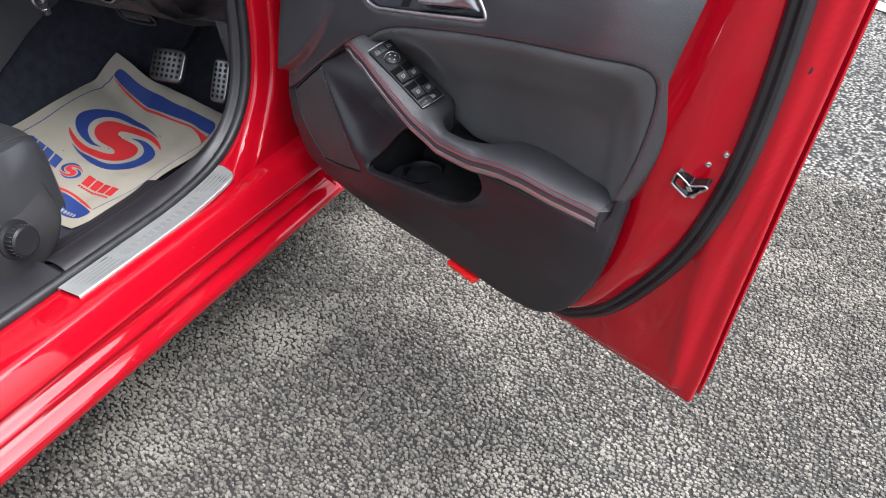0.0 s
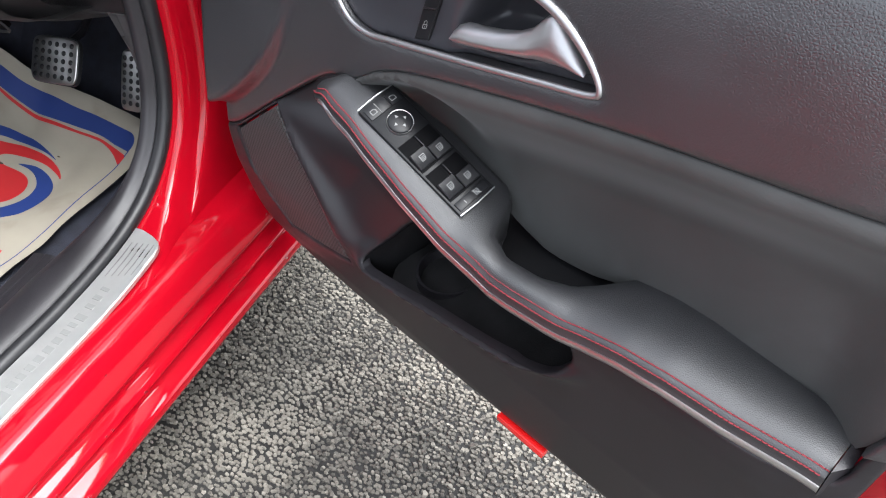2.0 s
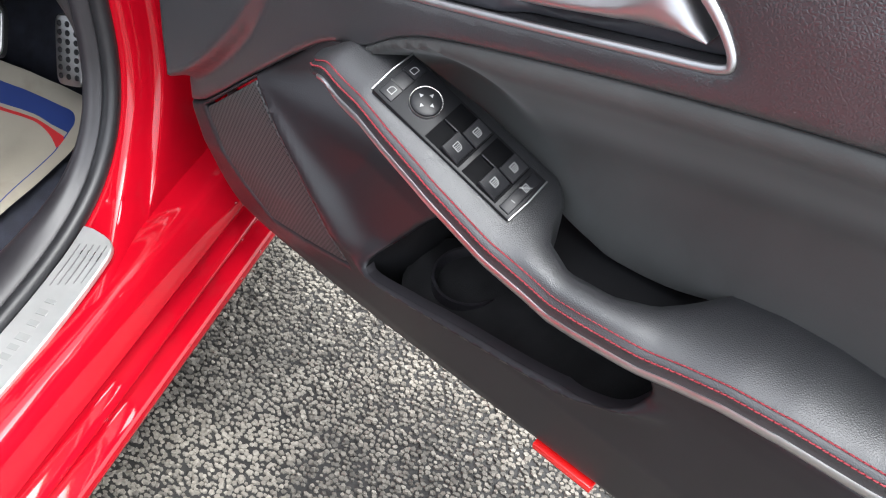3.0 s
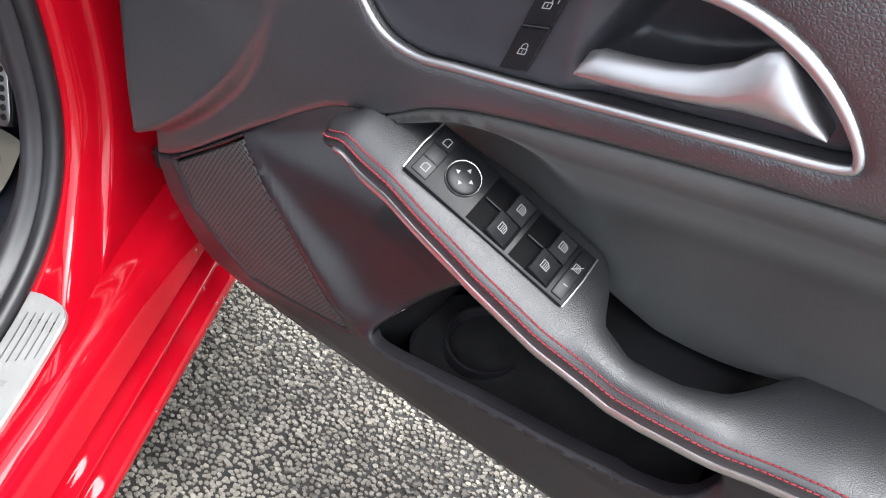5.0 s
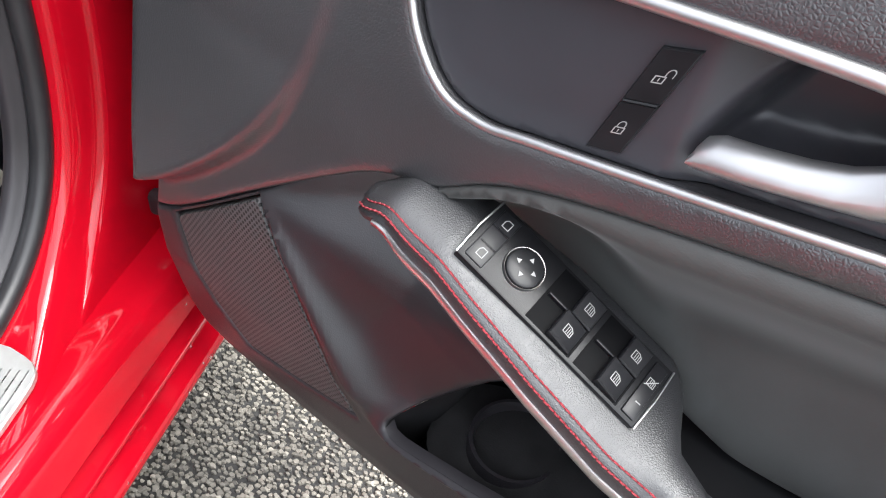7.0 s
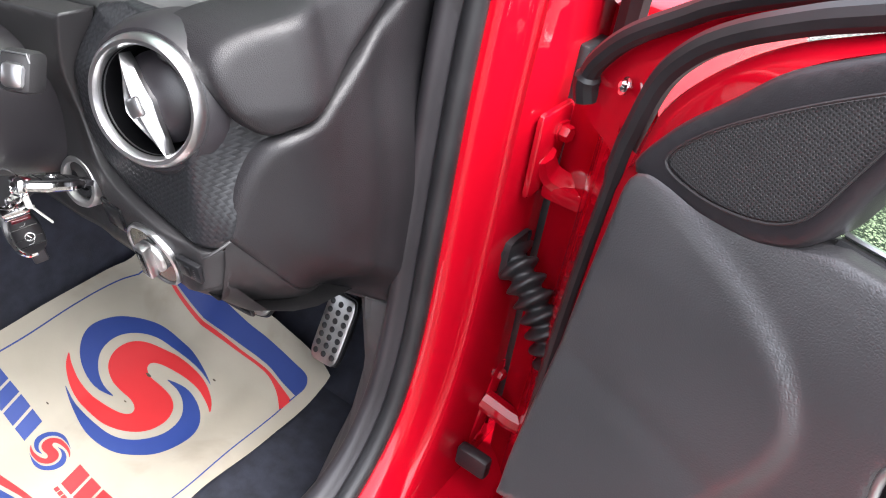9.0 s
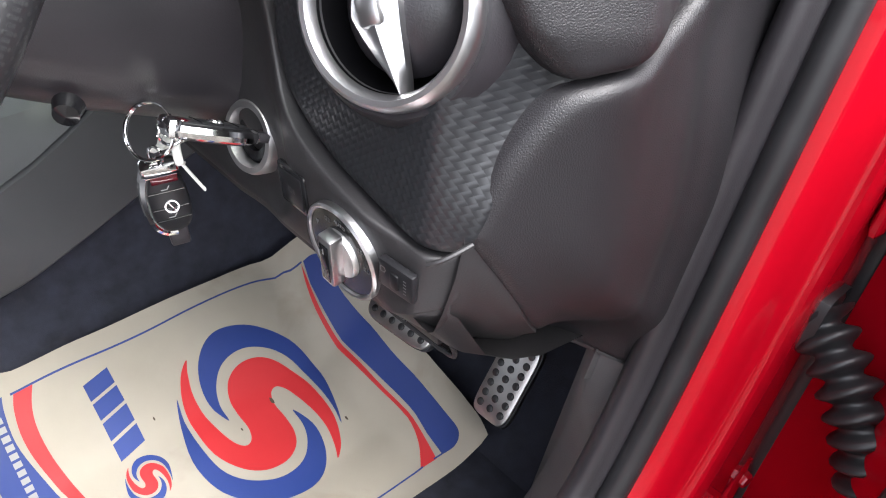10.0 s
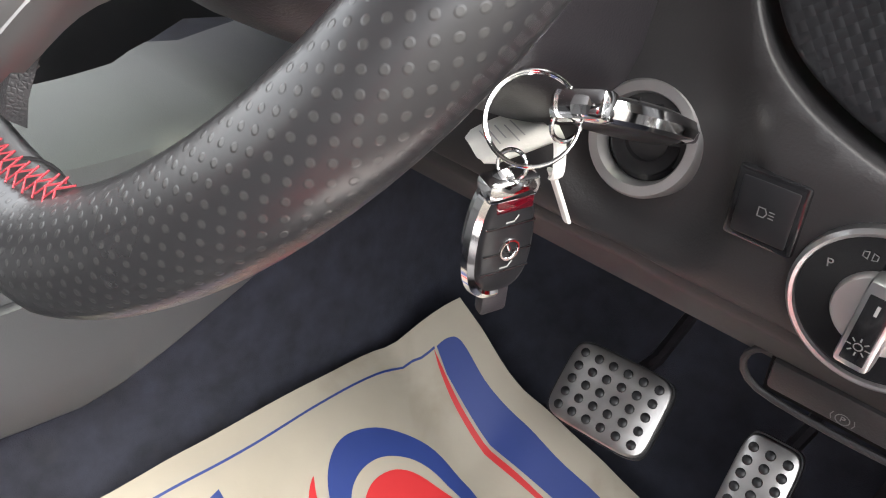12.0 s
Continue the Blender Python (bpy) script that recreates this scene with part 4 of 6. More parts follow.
HOLLOW = smooth_line([(0.835, 0.712), (0.81, 0.699), (0.77, 0.686), (0.723, 0.681), (0.70, 0.685), (0.668, 0.695), (0.648, 0.708)], 5)
inset_line = smooth_line(INSET_TOP, 5) + [(1.03, 0.690), (0.93, 0.668), (0.86, 0.680)] + HOLLOW + [(0.62, 0.675), (0.55, 0.705), (0.50, 0.748), (0.480, 0.785)]
HU, HZ = np.array([q[0] for q in HOLLOW]), np.array([q[1] for q in HOLLOW])
HN = inset_depth(HU, HZ)
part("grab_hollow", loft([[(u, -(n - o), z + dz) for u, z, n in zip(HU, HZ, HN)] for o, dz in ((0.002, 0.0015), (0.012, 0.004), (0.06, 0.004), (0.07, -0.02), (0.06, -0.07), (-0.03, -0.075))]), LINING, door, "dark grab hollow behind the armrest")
part("inset_panel", panel(inset_line, inset_depth, 0.006, rim=0.003), SUEDE, door, "dark grey soft inset panel", angle=60)

# armrest
ARM_IN = [(0.445, 0.152), (0.455, 0.140), (0.475, 0.124), (0.52, 0.113), (0.578, 0.101), (0.631, 0.095), (0.658, 0.092), (0.672, 0.104), (0.69, 0.145), (0.715, 0.154), (0.755, 0.150), (0.784, 0.135), (0.803, 0.110), (0.822, 0.083), (0.87, 0.078), (0.96, 0.085), (1.036, 0.090)]
ARM_OUT = [(0.445, 0.176), (0.455, 0.182), (0.493, 0.188), (0.55, 0.193), (0.60, 0.195), (0.655, 0.193), (0.70, 0.189), (0.745, 0.187), (0.785, 0.183), (0.825, 0.177), (0.894, 0.171), (0.954, 0.163), (1.036, 0.150)]


def arm_edge(table, u):
    return float(np.interp(u, [p[0] for p in table], [p[1] for p in table]))


def dashes(line, gap, length, r, lift):
    """Short raised stitches along a line."""
    verts, faces = [], []
    p = np.array(line)
    seg = np.linalg.norm(np.diff(p, axis=0), axis=1)
    pos = np.concatenate([[0], np.cumsum(seg)])
    s = 0.0
    while s + length < pos[-1]:
        a = np.array([np.interp(s, pos, p[:, k]) for k in range(3)])
        b = np.array([np.interp(s + length, pos, p[:, k]) for k in range(3)])
        v, f = tube([a, a * 0.8 + b * 0.2 + lift, a * 0.2 + b * 0.8 + lift, b], r, sides=5)
        faces += [tuple(i + len(verts) for i in q) for q in f]
        verts += v
        s += gap
    return verts, faces


def armrest():
    secs, e1, e2, seam = [], [], [], []
    for u in np.concatenate([np.linspace(0.447, 0.50, 10), np.linspace(0.507, 1.036, 90)]):
        a, b, t = arm_edge(ARM_IN, u), arm_edge(ARM_OUT, u), float(arm_top(u))
        w = b - a
        e = float(smoothstep(0.440, 0.48, u)) * float(1 - 0.08 * smoothstep(1.02, 1.037, u))
        t2 = t - 0.022 * (1 - e)
        pts = [(a + 0.004, t2 - 0.045), (a, t2 - 0.012), (a + 0.003, t2 - 0.005), (a + 0.10 * w, t2 - 0.001), (a + 0.3 * w, t2 + 0.002), (a + 0.5 * w, t2 + 0.0025), (a + 0.68 * w, t2 + 0.001), (a + 0.82 * w, t2 - 0.002),
               (b - 0.006, t2 - 0.0065), (b - 0.0025, t2 - 0.0100), (b - 0.0012, t2 - 0.0125), (b - 0.0022, t2 - 0.0150), (b, t2 - 0.0180), (b - 0.001, t2 - 0.026), (b - 0.006, t2 - 0.031), (b - 0.018, t2 - 0.040), (b - 0.032, t2 - 0.046)]
        low = 0.5 + 0.5 * float(smoothstep(0.445, 0.50, u))
        pts = [(n, t2 + (z - t2) * (low if z < t2 else 1)) for n, z in pts]
        secs.append([(u, -n, z) for n, z in pts])
        e1.append((u, -(b - 0.0064), t2 - 0.0060 * low))
        e2.append((u, -(b - 0.0018), t2 - 0.0104 * low))
        seam.append([(u, -(b + n), t2 + z * low) for n, z in ((-0.004, -0.0200), (0.0007, -0.0203), (0.0017, -0.0222), (0.0012, -0.0265), (-0.0012, -0.0310), (-0.0050, -0.0335), (-0.0110, -0.0330))])
    ob = part("armrest", loft(secs, closed=True), LEATHER, door, "padded black leather armrest with red double stitching", angle=70)
    part("stitching", dashes(e1, 0.0046, 0.0037, 0.0007, np.array((0, -0.0003, 0.0006))), THREAD, ob, "red stitching")
    part("stitching", dashes(e2, 0.0046, 0.0037, 0.0007, np.array((0, -0.0009, 0.0007))), THREAD, ob, "red stitching")
    part("trim_strip", loft(seam[3:], closed=True), SATIN, ob, "satin silver trim strip", angle=40)
    part("rear_cap", loft([[(1.037, -0.085, 0.665), (1.037, -0.09, 0.712), (1.037, -0.12, 0.716), (1.037, -0.146, 0.709), (1.037, -0.148, 0.675)], [(1.046, -0.085, 0.67), (1.046, -0.09, 0.712), (1.046, -0.115, 0.714), (1.046, -0.130, 0.708), (1.046, -0.132, 0.68)]]), PLASTIC, ob)
    return ob


arm = armrest()

# window and mirror switches on the armrest, in the plate's own space: x to the rear, y to the door, z up
ex = Vector((0.139, 0.012, -0.064)).normalized()
ey = Vector((0.0, 0.045, 0.011))
ey = (ey - ex * ey.dot(ex)).normalized()
SW = Matrix((ex, ey, ex.cross(ey))).transposed().to_4x4()
SW.translation = Vector((0.5915, -0.148, 0.7675)) + ex.cross(ey) * 0.0052


def wedge(x0, x1, y0, y1, za, zb, base=-0.004):
    """A rocker key whose top slopes from za at x0 to zb at x1, with eased edges."""
    e = 0.0008
    v = [(x0, y0, base), (x1, y0, base), (x1, y1, base), (x0, y1, base), (x0, y0, za - e), (x1, y0, zb - e), (x1, y1, zb - e), (x0, y1, za - e), (x0 + e, y0 + e, za), (x1 - e, y0 + e, zb), (x1 - e, y1 - e, zb), (x0 + e, y1 - e, za)]
    f = [(0, 1, 5, 4), (1, 2, 6, 5), (2, 3, 7, 6), (3, 0, 4, 7), (4, 5, 9, 8), (5, 6, 10, 9), (6, 7, 11, 10), (7, 4, 8, 11), (8, 9, 10, 11)]
    return v, f


def stroke(pts, w, z, closed=False):
    """A printed line of width w."""
    p = [np.array(q, float) for q in pts]
    geo = []
    for a, b in zip(p, p[1:] + ([p[0]] if closed else [])):
        d = (b - a) / (np.linalg.norm(b - a) + 1e-9)
        n = np.array((-d[1], d[0])) * w / 2
        a2, b2 = a - d * w / 2, b + d * w / 2
        geo.append(([(*(a2 + n), z), (*(a2 - n), z), (*(b2 - n), z), (*(b2 + n), z)], [(0, 1, 2, 3)]))
    return join(*geo)


def window_icon(cx, cy, z, s=1.0, slope=0.0):
    """A small side-window pictogram."""
    o = [(-3.2, -3.4), (3.2, -3.4), (3.2, 3.4), (-1.2, 3.4), (-3.2, 0.8)]
    g = [stroke([(x * s * 1e-3, y * s * 1e-3) for x, y in o], 0.0006 * s, 0, True)]
    for k in (-1.2, 0.4, 1.9):
        g.append(stroke([(-2.2e-3 * s, k * 1e-3 * s), (2.4e-3 * s, k * 1e-3 * s)], 0.0005 * s, 0))
    v, f = join(*g)
    return [(cx + y, cy - x, z + y * slope) for x, y, _ in v], f


def switches():
    hw, hl = 0.0235, 0.0745
    part("switch_plate", box(-hl, hl, -hw, hw, -0.006, 0.0015, 0.0012), SWITCH, door, "black window switch plate", m=SW)
    part("edge_strip", tube([(-hl, -hw, 0.0016), (-hl - 0.0012, 0, 0.0018), (-hl, hw, 0.0016)], 0.0008, sides=6), SATIN, door, "silver edge strip", m=SW)
    part("edge_strip", tube([(hl, -hw, 0.0016), (hl + 0.0010, 0, 0.0018), (hl, hw, 0.0016)], 0.0008, sides=6), SATIN, door, "silver edge strip", m=SW)
    # mirror keys
    part("mirror_key", box(-0.0705, -0.0565, -0.0205, 0.0205, -0.003, 0.0026, 0.001), KEY, door, m=SW)
    for y in (-0.0065, 0.0065):
        part("key_gap", box(-0.0700, -0.0570, y - 0.0006, y + 0.0006, 0.0022, 0.0030, 0), GLOSS, door, m=SW)
    g = [stroke([(-0.0655, y0 - 0.003), (-0.0605, y0 - 0.003), (-0.0605, y0 + 0.003), (-0.0640, y0 + 0.003), (-0.0655, y0 + 0.001)], 0.0006, 0.00285, True) for y0 in (-0.0128, 0.0128)]
    part("key_print", join(*g), WHITE, door, m=SW)
    # mirror dial
    part("mirror_dial", lathe([(0.0, 0.0045), (0.0105, 0.0048), (0.0122, 0.0040), (0.0128, 0.002)], 40), KEY, door, "round mirror dial", m=SW @ pose(-0.0375, 0, 0.0006))
    part("dial_ring", lathe([(0.0128, 0.001), (0.0131, 0.0030), (0.0136, 0.0031), (0.0141, 0.001)], 40), DARK_SATIN, door, m=SW @ pose(-0.0375, 0, 0.0006))
    arrows = []
    for a in range(4):
        t = a * math.pi / 2 + 0.0
        c, s_ = math.cos(t), math.sin(t)
        tri = [(0.0082, 0.0), (0.0050, 0.0017), (0.0050, -0.0017)]
        arrows.append(([(-0.0375 + x * c - y * s_, x * s_ + y * c, 0.0057) for x, y in tri], [(0, 1, 2)]))
    part("dial_print", join(*arrows), WHITE, door, m=SW)
    # two pairs of window rockers; a near-black slab paints each dished well's shade
    for x0 in (-0.0175, 0.0225):
        part("well_shade", box(x0 - 0.001, x0 + 0.0355, -0.0212, 0.0212, 0.0008, 0.0018, 0.0004), WELL_SHADE, door, m=SW)
        for y0, y1, sh, top in ((-0.0205, -0.0006, -0.001, 0.0085), (0.0006, 0.0205, 0.002, 0.0062)):
            xa, xb = x0 + 0.0160 + sh, x0 + 0.0335 + sh * 0.5
            part("window_switch", wedge(xa, xb, y0, y1, top, 0.0048), KEY, door, "glossy rocker key", m=SW)
            part("key_print", window_icon((xa + xb) / 2, (y0 + y1) / 2, (top + 0.0048) / 2 + 0.0003, 0.9, (0.0048 - top) / 0.0175), WHITE, door, m=SW)
        part("switch_divider", box(x0 + 0.001, x0 + 0.016, -0.0008, 0.0008, 0.001, 0.0050, 0.0004), KEY, door, m=SW)
    part("lock_key", box(0.0615, 0.0715, -0.0205, 0.0205, -0.003, 0.0030, 0.001), KEY, door, m=SW)
    part("key_print", join(window_icon(0.0665, 0.006, 0.0033, 0.8), stroke([(0.0630, 0.0025), (0.0700, 0.0095)], 0.0006, 0.0034), stroke([(0.0655, -0.010), (0.0685, -0.0098)], 0.0008, 0.0033)), WHITE, door, m=SW)


switches()

# handle recess with its bright rim
CUP = smooth_line([(0.621, 0.897), (0.632, 0.938), (0.65, 0.960), (0.69, 0.963), (0.727, 0.951), (0.740, 0.936), (0.715, 0.915), (0.67, 0.899)], 4, True)


def recess_depth(u, z):
    d = 0.129 - 0.13 * (z - 0.915) - 0.040 * smoothstep(-0.003, 0.014, signed(CUP, u, z))
    return d - 0.008 * smoothstep(0.61, 0.635, u) - 0.002 * smoothstep(0.0, 0.02, signed(BEZEL, u, z))


part("handle_recess", panel([tuple(np.mean(BEZEL, axis=0) + (np.array(c) - np.mean(BEZEL, axis=0)) * 0.985) for c in BEZEL], recess_depth, 0.005, rim=0.003), RECESS, door, "smooth black handle recess", angle=60)
part("bezel", tube([(u, -0.1345 + 0.13 * (z - 0.915), z) for u, z in BEZEL], [0.0030 + 0.0012 * float(smoothstep(0.92, 0.96, z)) for u, z in BEZEL], True, 12), HANDLE, door, "satin chrome rim round the handle recess")


def pull_handle():
    secs = []
    for u, lo, hi, dent in [(0.6215, 0.8990, 0.9045, 0), (0.624, 0.8965, 0.9110, 0), (0.632, 0.8970, 0.9155, 0), (0.65, 0.9005, 0.9185, 0), (0.67, 0.9045, 0.9225, 0.001), (0.687, 0.9075, 0.9275, 0.0015), (0.703, 0.9095, 0.9365, 0.002), (0.716, 0.9115, 0.9510, 0.0015), (0.7225, 0.9120, 0.9545, 0.0005), (0.728, 0.9130, 0.9515, 0), (0.741, 0.9155, 0.9385, 0), (0.757, 0.9175, 0.9250, 0), (0.7605, 0.9190, 0.9215, 0)]:
        h = hi - lo
        back = 0.008 * float(smoothstep(0.64, 0.76, u))
        pts = [(n - back, z) for n, z in ((0.120, lo), (0.132, lo + 0.0008), (0.1385, lo + 0.14 * h), (0.1405, lo + 0.30 * h), (0.1405 - 0.5 * dent, lo + 0.46 * h), (0.1390 - dent, lo + 0.62 * h), (0.1365 - dent, lo + 0.80 * h), (0.1330 - 0.6 * dent, hi - 0.0020), (0.1290, hi), (0.124, hi - 0.001), (0.120, lo + 0.5 * h))]
        secs.append([(u, -n, z) for n, z in pts])
    part("pull_handle", loft(secs, closed=True), HANDLE, door, "satin silver door pull handle", angle=50)


pull_handle()


def lock_keys():
    """Two slanted lock keys, built in skewed axes on the recess."""
    e1, e2 = np.array((0.0195, 0, 0.0055)), np.array((0.0195, 0.0085, 0.0660))
    o = np.array((0.5875, -0.1285, 0.913))

    def skew(geo):
        v, f = geo
        return [tuple(o + e1 * x / 0.02 + e2 * y / 0.0687 + np.array((0, -z, 0))) for x, y, z in v], f

    for y, up in ((-0.0172, 0), (0.0172, 1)):
        part("lock_switch", skew(wedge(-0.0100, 0.0100, y - 0.0165, y + 0.0165, 0.0022, 0.0022)), KEY, door, "lock key with a padlock print")
        body_ = stroke([(-0.0026, y - 0.0035), (0.0026, y - 0.0035), (0.0026, y + 0.0005), (-0.0026, y + 0.0005)], 0.0007, 0.0025, True)
        arc = [(0.0020 * math.cos(a) + (0.0038 if up else 0), y + 0.0022 + 0.0024 * math.sin(a) + (0.0006 if up else 0)) for a in np.linspace(0, math.pi, 9)]
        arc = [(arc[0][0], y + 0.0005)] + arc + ([(arc[-1][0], y + 0.0010)] if up else [(arc[-1][0], y + 0.0005)])
        part("key_print", skew(join(body_, stroke(arc, 0.0006, 0.0025), stroke([(0, y - 0.0022), (0, y - 0.0008)], 0.0006, 0.0025))), WHITE, door)
    part("key_ridge", skew(wedge(-0.0095, 0.0095, -0.0009, 0.0009, 0.0030, 0.0030)), KEY, door)


lock_keys()


# latch, striker slot, screws and plug on the shut face
def shut_face():
    a = Vector((0.062, 0, 0.030)).normalized()
    nrm = Vector((0.55, -0.80, -0.10)).normalized()
    b = nrm.cross(a).normalized()
    m = Matrix((a, b, a.cross(b))).transposed().to_4x4()
    m.translation = Vector((1.118, -0.087, 0.776)) + nrm * 0.008
    arrow = smooth_line([(-0.0085, 0.0040), (-0.006, 0.0085), (0.0065, 0.0210), (0.0100, 0.0195), (0.0150, 0.0070), (0.0185, -0.0008), (0.0375, -0.0015), (0.0412, -0.0045), (0.0385, -0.0075), (0.0150, -0.0168), (0.0030, -0.0200), (-0.0005, -0.0185)], 4, True)
    mid_ = np.mean(arrow, axis=0)
    latch = part("latch", loft([[(mid_[0] + (x - mid_[0]) * k, mid_[1] + (y - mid_[1]) * k, z) for x, y in arrow] for k, z in ((1.0, -0.012), (1.0, 0.003), (0.88, 0.001), (0.80, -0.003), (0.02, -0.004))], closed=True), GLOSS, door, "black door latch with a chromed rim", m=m)
    part("latch_rim", tube([(x, y, 0.0033) for x, y in arrow], 0.0013, True, 8), SATIN, latch)
    part("latch_claw", box(0.010, 0.018, -0.010, 0.000, -0.005, 0.005, 0.0015), CHROME, latch)
    for u, n, z in ((1.145, 0.074, 0.8105), (1.162, 0.066, 0.8285), (1.134, 0.076, 0.758)):
        mm = facing((u + 0.003, -n - 0.0045, z), nrm)
        part("screw", lathe([(0, 0.0006), (0.0012, 0.0008), (0.0026, 0.0014), (0.0038, 0.0008), (0.0044, -0.003)], 16), SATIN, door, m=mm)
    part("rubber_plug", lathe([(0, 0.003), (0.004, 0.0025), (0.005, 0.0035), (0.008, 0.003), (0.009, 0)], 20), RUBBER, door, m=facing((1.2155, -0.036, 0.952), nrm))
    part("reflector", box(0.712, 0.786, -0.158, -0.140, 0.4255, 0.4375, 0.002), REFLECT, door, "small red reflector")


    for u, z in ((1.187, 0.829), (1.188, 0.876), (1.192, 0.911)):
        part("press_mark", tube([(u, -0.037, z), (u + 0.006, -0.033, z + 0.003), (u + 0.02, -0.026, z + 0.008)], [0.0005, 0.0026, 0.0005], sides=8, flat=0.6), RED, door)


shut_face()

# belt line, glass, loudspeaker corner and mirror
part("belt_seal", loft([[(u, n, z + 0.05 * (u - 0.34)) for n, z in ((-0.094, 1.008), (-0.098, 1.020), (-0.094, 1.027), (-0.082, 1.027), (-0.076, 1.008))] for u in np.linspace(0.335, 1.19, 40)]), RUBBER, door)
part("belt_strip", tube([(u, -0.088, 1.0295 + 0.05 * (u - 0.34)) for u in np.linspace(0.335, 1.19, 30)], 0.0022, sides=6), SATIN, door, "thin bright strip along the window")
part("window_glass", box(0.30, 1.16, -0.070, -0.066, 1.01, 1.40, 0), GLASS, door, "tinted side window").visible_shadow = False
TWEET = smooth_line([(0.180, 0.999), (0.225, 0.996), (0.262, 0.998), (0.30, 1.005), (0.332, 1.026), (0.350, 1.075), (0.385, 1.19), (0.350, 1.165), (0.315, 1.143), (0.266, 1.112), (0.236, 1.080), (0.200, 1.040)], 5, True)
part("speaker_corner", panel(TWEET, lambda u, z: 0.122 - 0.10 * np.clip(z - 1.0, 0, 1), 0.010, rim=0.008, back=0.03), PLASTIC, door, "black corner cover of the mirror", angle=60)
TG = smooth_line([(0.212, 1.022), (0.250, 1.014), (0.295, 1.022), (0.322, 1.040), (0.336, 1.075), (0.354, 1.138), (0.331, 1.127), (0.283, 1.095), (0.235, 1.056)], 5, True)
part("grille_edge", tube([(u, -(0.126 - 0.10 * max(z - 1.0, 0)), z) for u, z in TG], 0.0011, True, 6), GREY_PLASTIC, door)
part("tweeter_grille", panel(TG, lambda u, z: 0.1245 - 0.10 * np.clip(z - 1.0, 0, 1), 0.008, rim=0.003), TWEETER_MAT, door, "perforated tweeter grille")
STRIP = [((0.150, 0.975), (0.178, 0.998)), ((0.165, 1.03), (0.200, 1.040)), ((0.200, 1.076), (0.236, 1.080)), ((0.245, 1.113), (0.266, 1.112)), ((0.300, 1.142), (0.315, 1.143)), ((0.40, 1.190), (0.41, 1.188)), ((0.55, 1.262), (0.56, 1.26))]
fine = smooth_line([np.concatenate(q) for q in STRIP], 6)
part("frame_strip", loft([[(a[0] - 0.004, -0.078, a[1] + 0.003), (a[0], -0.086, a[1]), (a[0] * 0.5 + a[2] * 0.5, -0.094, a[1] * 0.5 + a[3] * 0.5), (a[2], -0.100, a[3]), (a[2] + 0.004, -0.096, a[3] - 0.004)] for a in fine]), RED, door)
part("frame_seal", tube(smooth_line([(0.046, -0.046, 0.985), (0.044, -0.050, 1.004), (0.054, -0.052, 1.028), (0.085, -0.053, 1.062), (0.135, -0.054, 1.097), (0.179, -0.055, 1.124), (0.30, -0.058, 1.180), (0.5, -0.060, 1.27)], 6), [0.013] * 8 + [0.010] * 35, sides=10), RUBBER, door)
FRAME = [((0.040, 0.97), (0.128, 0.96)), ((0.050, 1.015), (0.138, 1.005)), ((0.085, 1.058), (0.150, 1.052)), ((0.135, 1.093), (0.174, 1.084)), ((0.180, 1.120), (0.205, 1.109)), ((0.30, 1.176), (0.29, 1.152)), ((0.5, 1.265), (0.5, 1.245))]
fine = smooth_line([np.concatenate(q) for q in FRAME], 6)
part("frame_panel", loft([[(a[0], -0.040, a[1]), (a[0] * 0.7 + a[2] * 0.3, -0.050, a[1] * 0.7 + a[3] * 0.3), (a[0] * 0.4 + a[2] * 0.6, -0.056, a[1] * 0.4 + a[3] * 0.6), (a[0] * 0.15 + a[2] * 0.85, -0.066, a[1] * 0.15 + a[3] * 0.85), (a[2], -0.074, a[3])] for a in fine]), RED, door)


def mirror():
    """The door mirror: its glass looks back along the door."""
    ring = lambda w, h, u: [(u, 0.178 + w * math.copysign(abs(math.cos(a)) ** 0.6, math.cos(a)), 1.036 + h * math.copysign(abs(math.sin(a)) ** 0.6, math.sin(a))) for a in np.linspace(0, 2 * math.pi, 40, endpoint=False)]
    secs = [ring(w, h, u) for u, w, h in ((0.192, 0.02, 0.012), (0.196, 0.055, 0.036), (0.208, 0.082, 0.054), (0.232, 0.098, 0.064), (0.262, 0.104, 0.069), (0.286, 0.105, 0.070), (0.290, 0.103, 0.068), (0.288, 0.098, 0.063), (0.276, 0.096, 0.061))]
    housing = part("mirror_housing", loft(secs, closed=True, caps=False), RED, door, "glossy red door mirror", angle=50)
    part("mirror_edge", tube(ring(0.094, 0.060, 0.282), 0.003, True, 8), RUBBER, housing)
    part("mirror_glass", (ring(0.095, 0.061, 0.280), [tuple(range(40))]), MIRROR, housing, "mirror glass")
    part("mirror_foot", box(0.205, 0.262, 0.02, 0.10, 0.968, 1.0, 0.01), PLASTIC, door)


mirror()
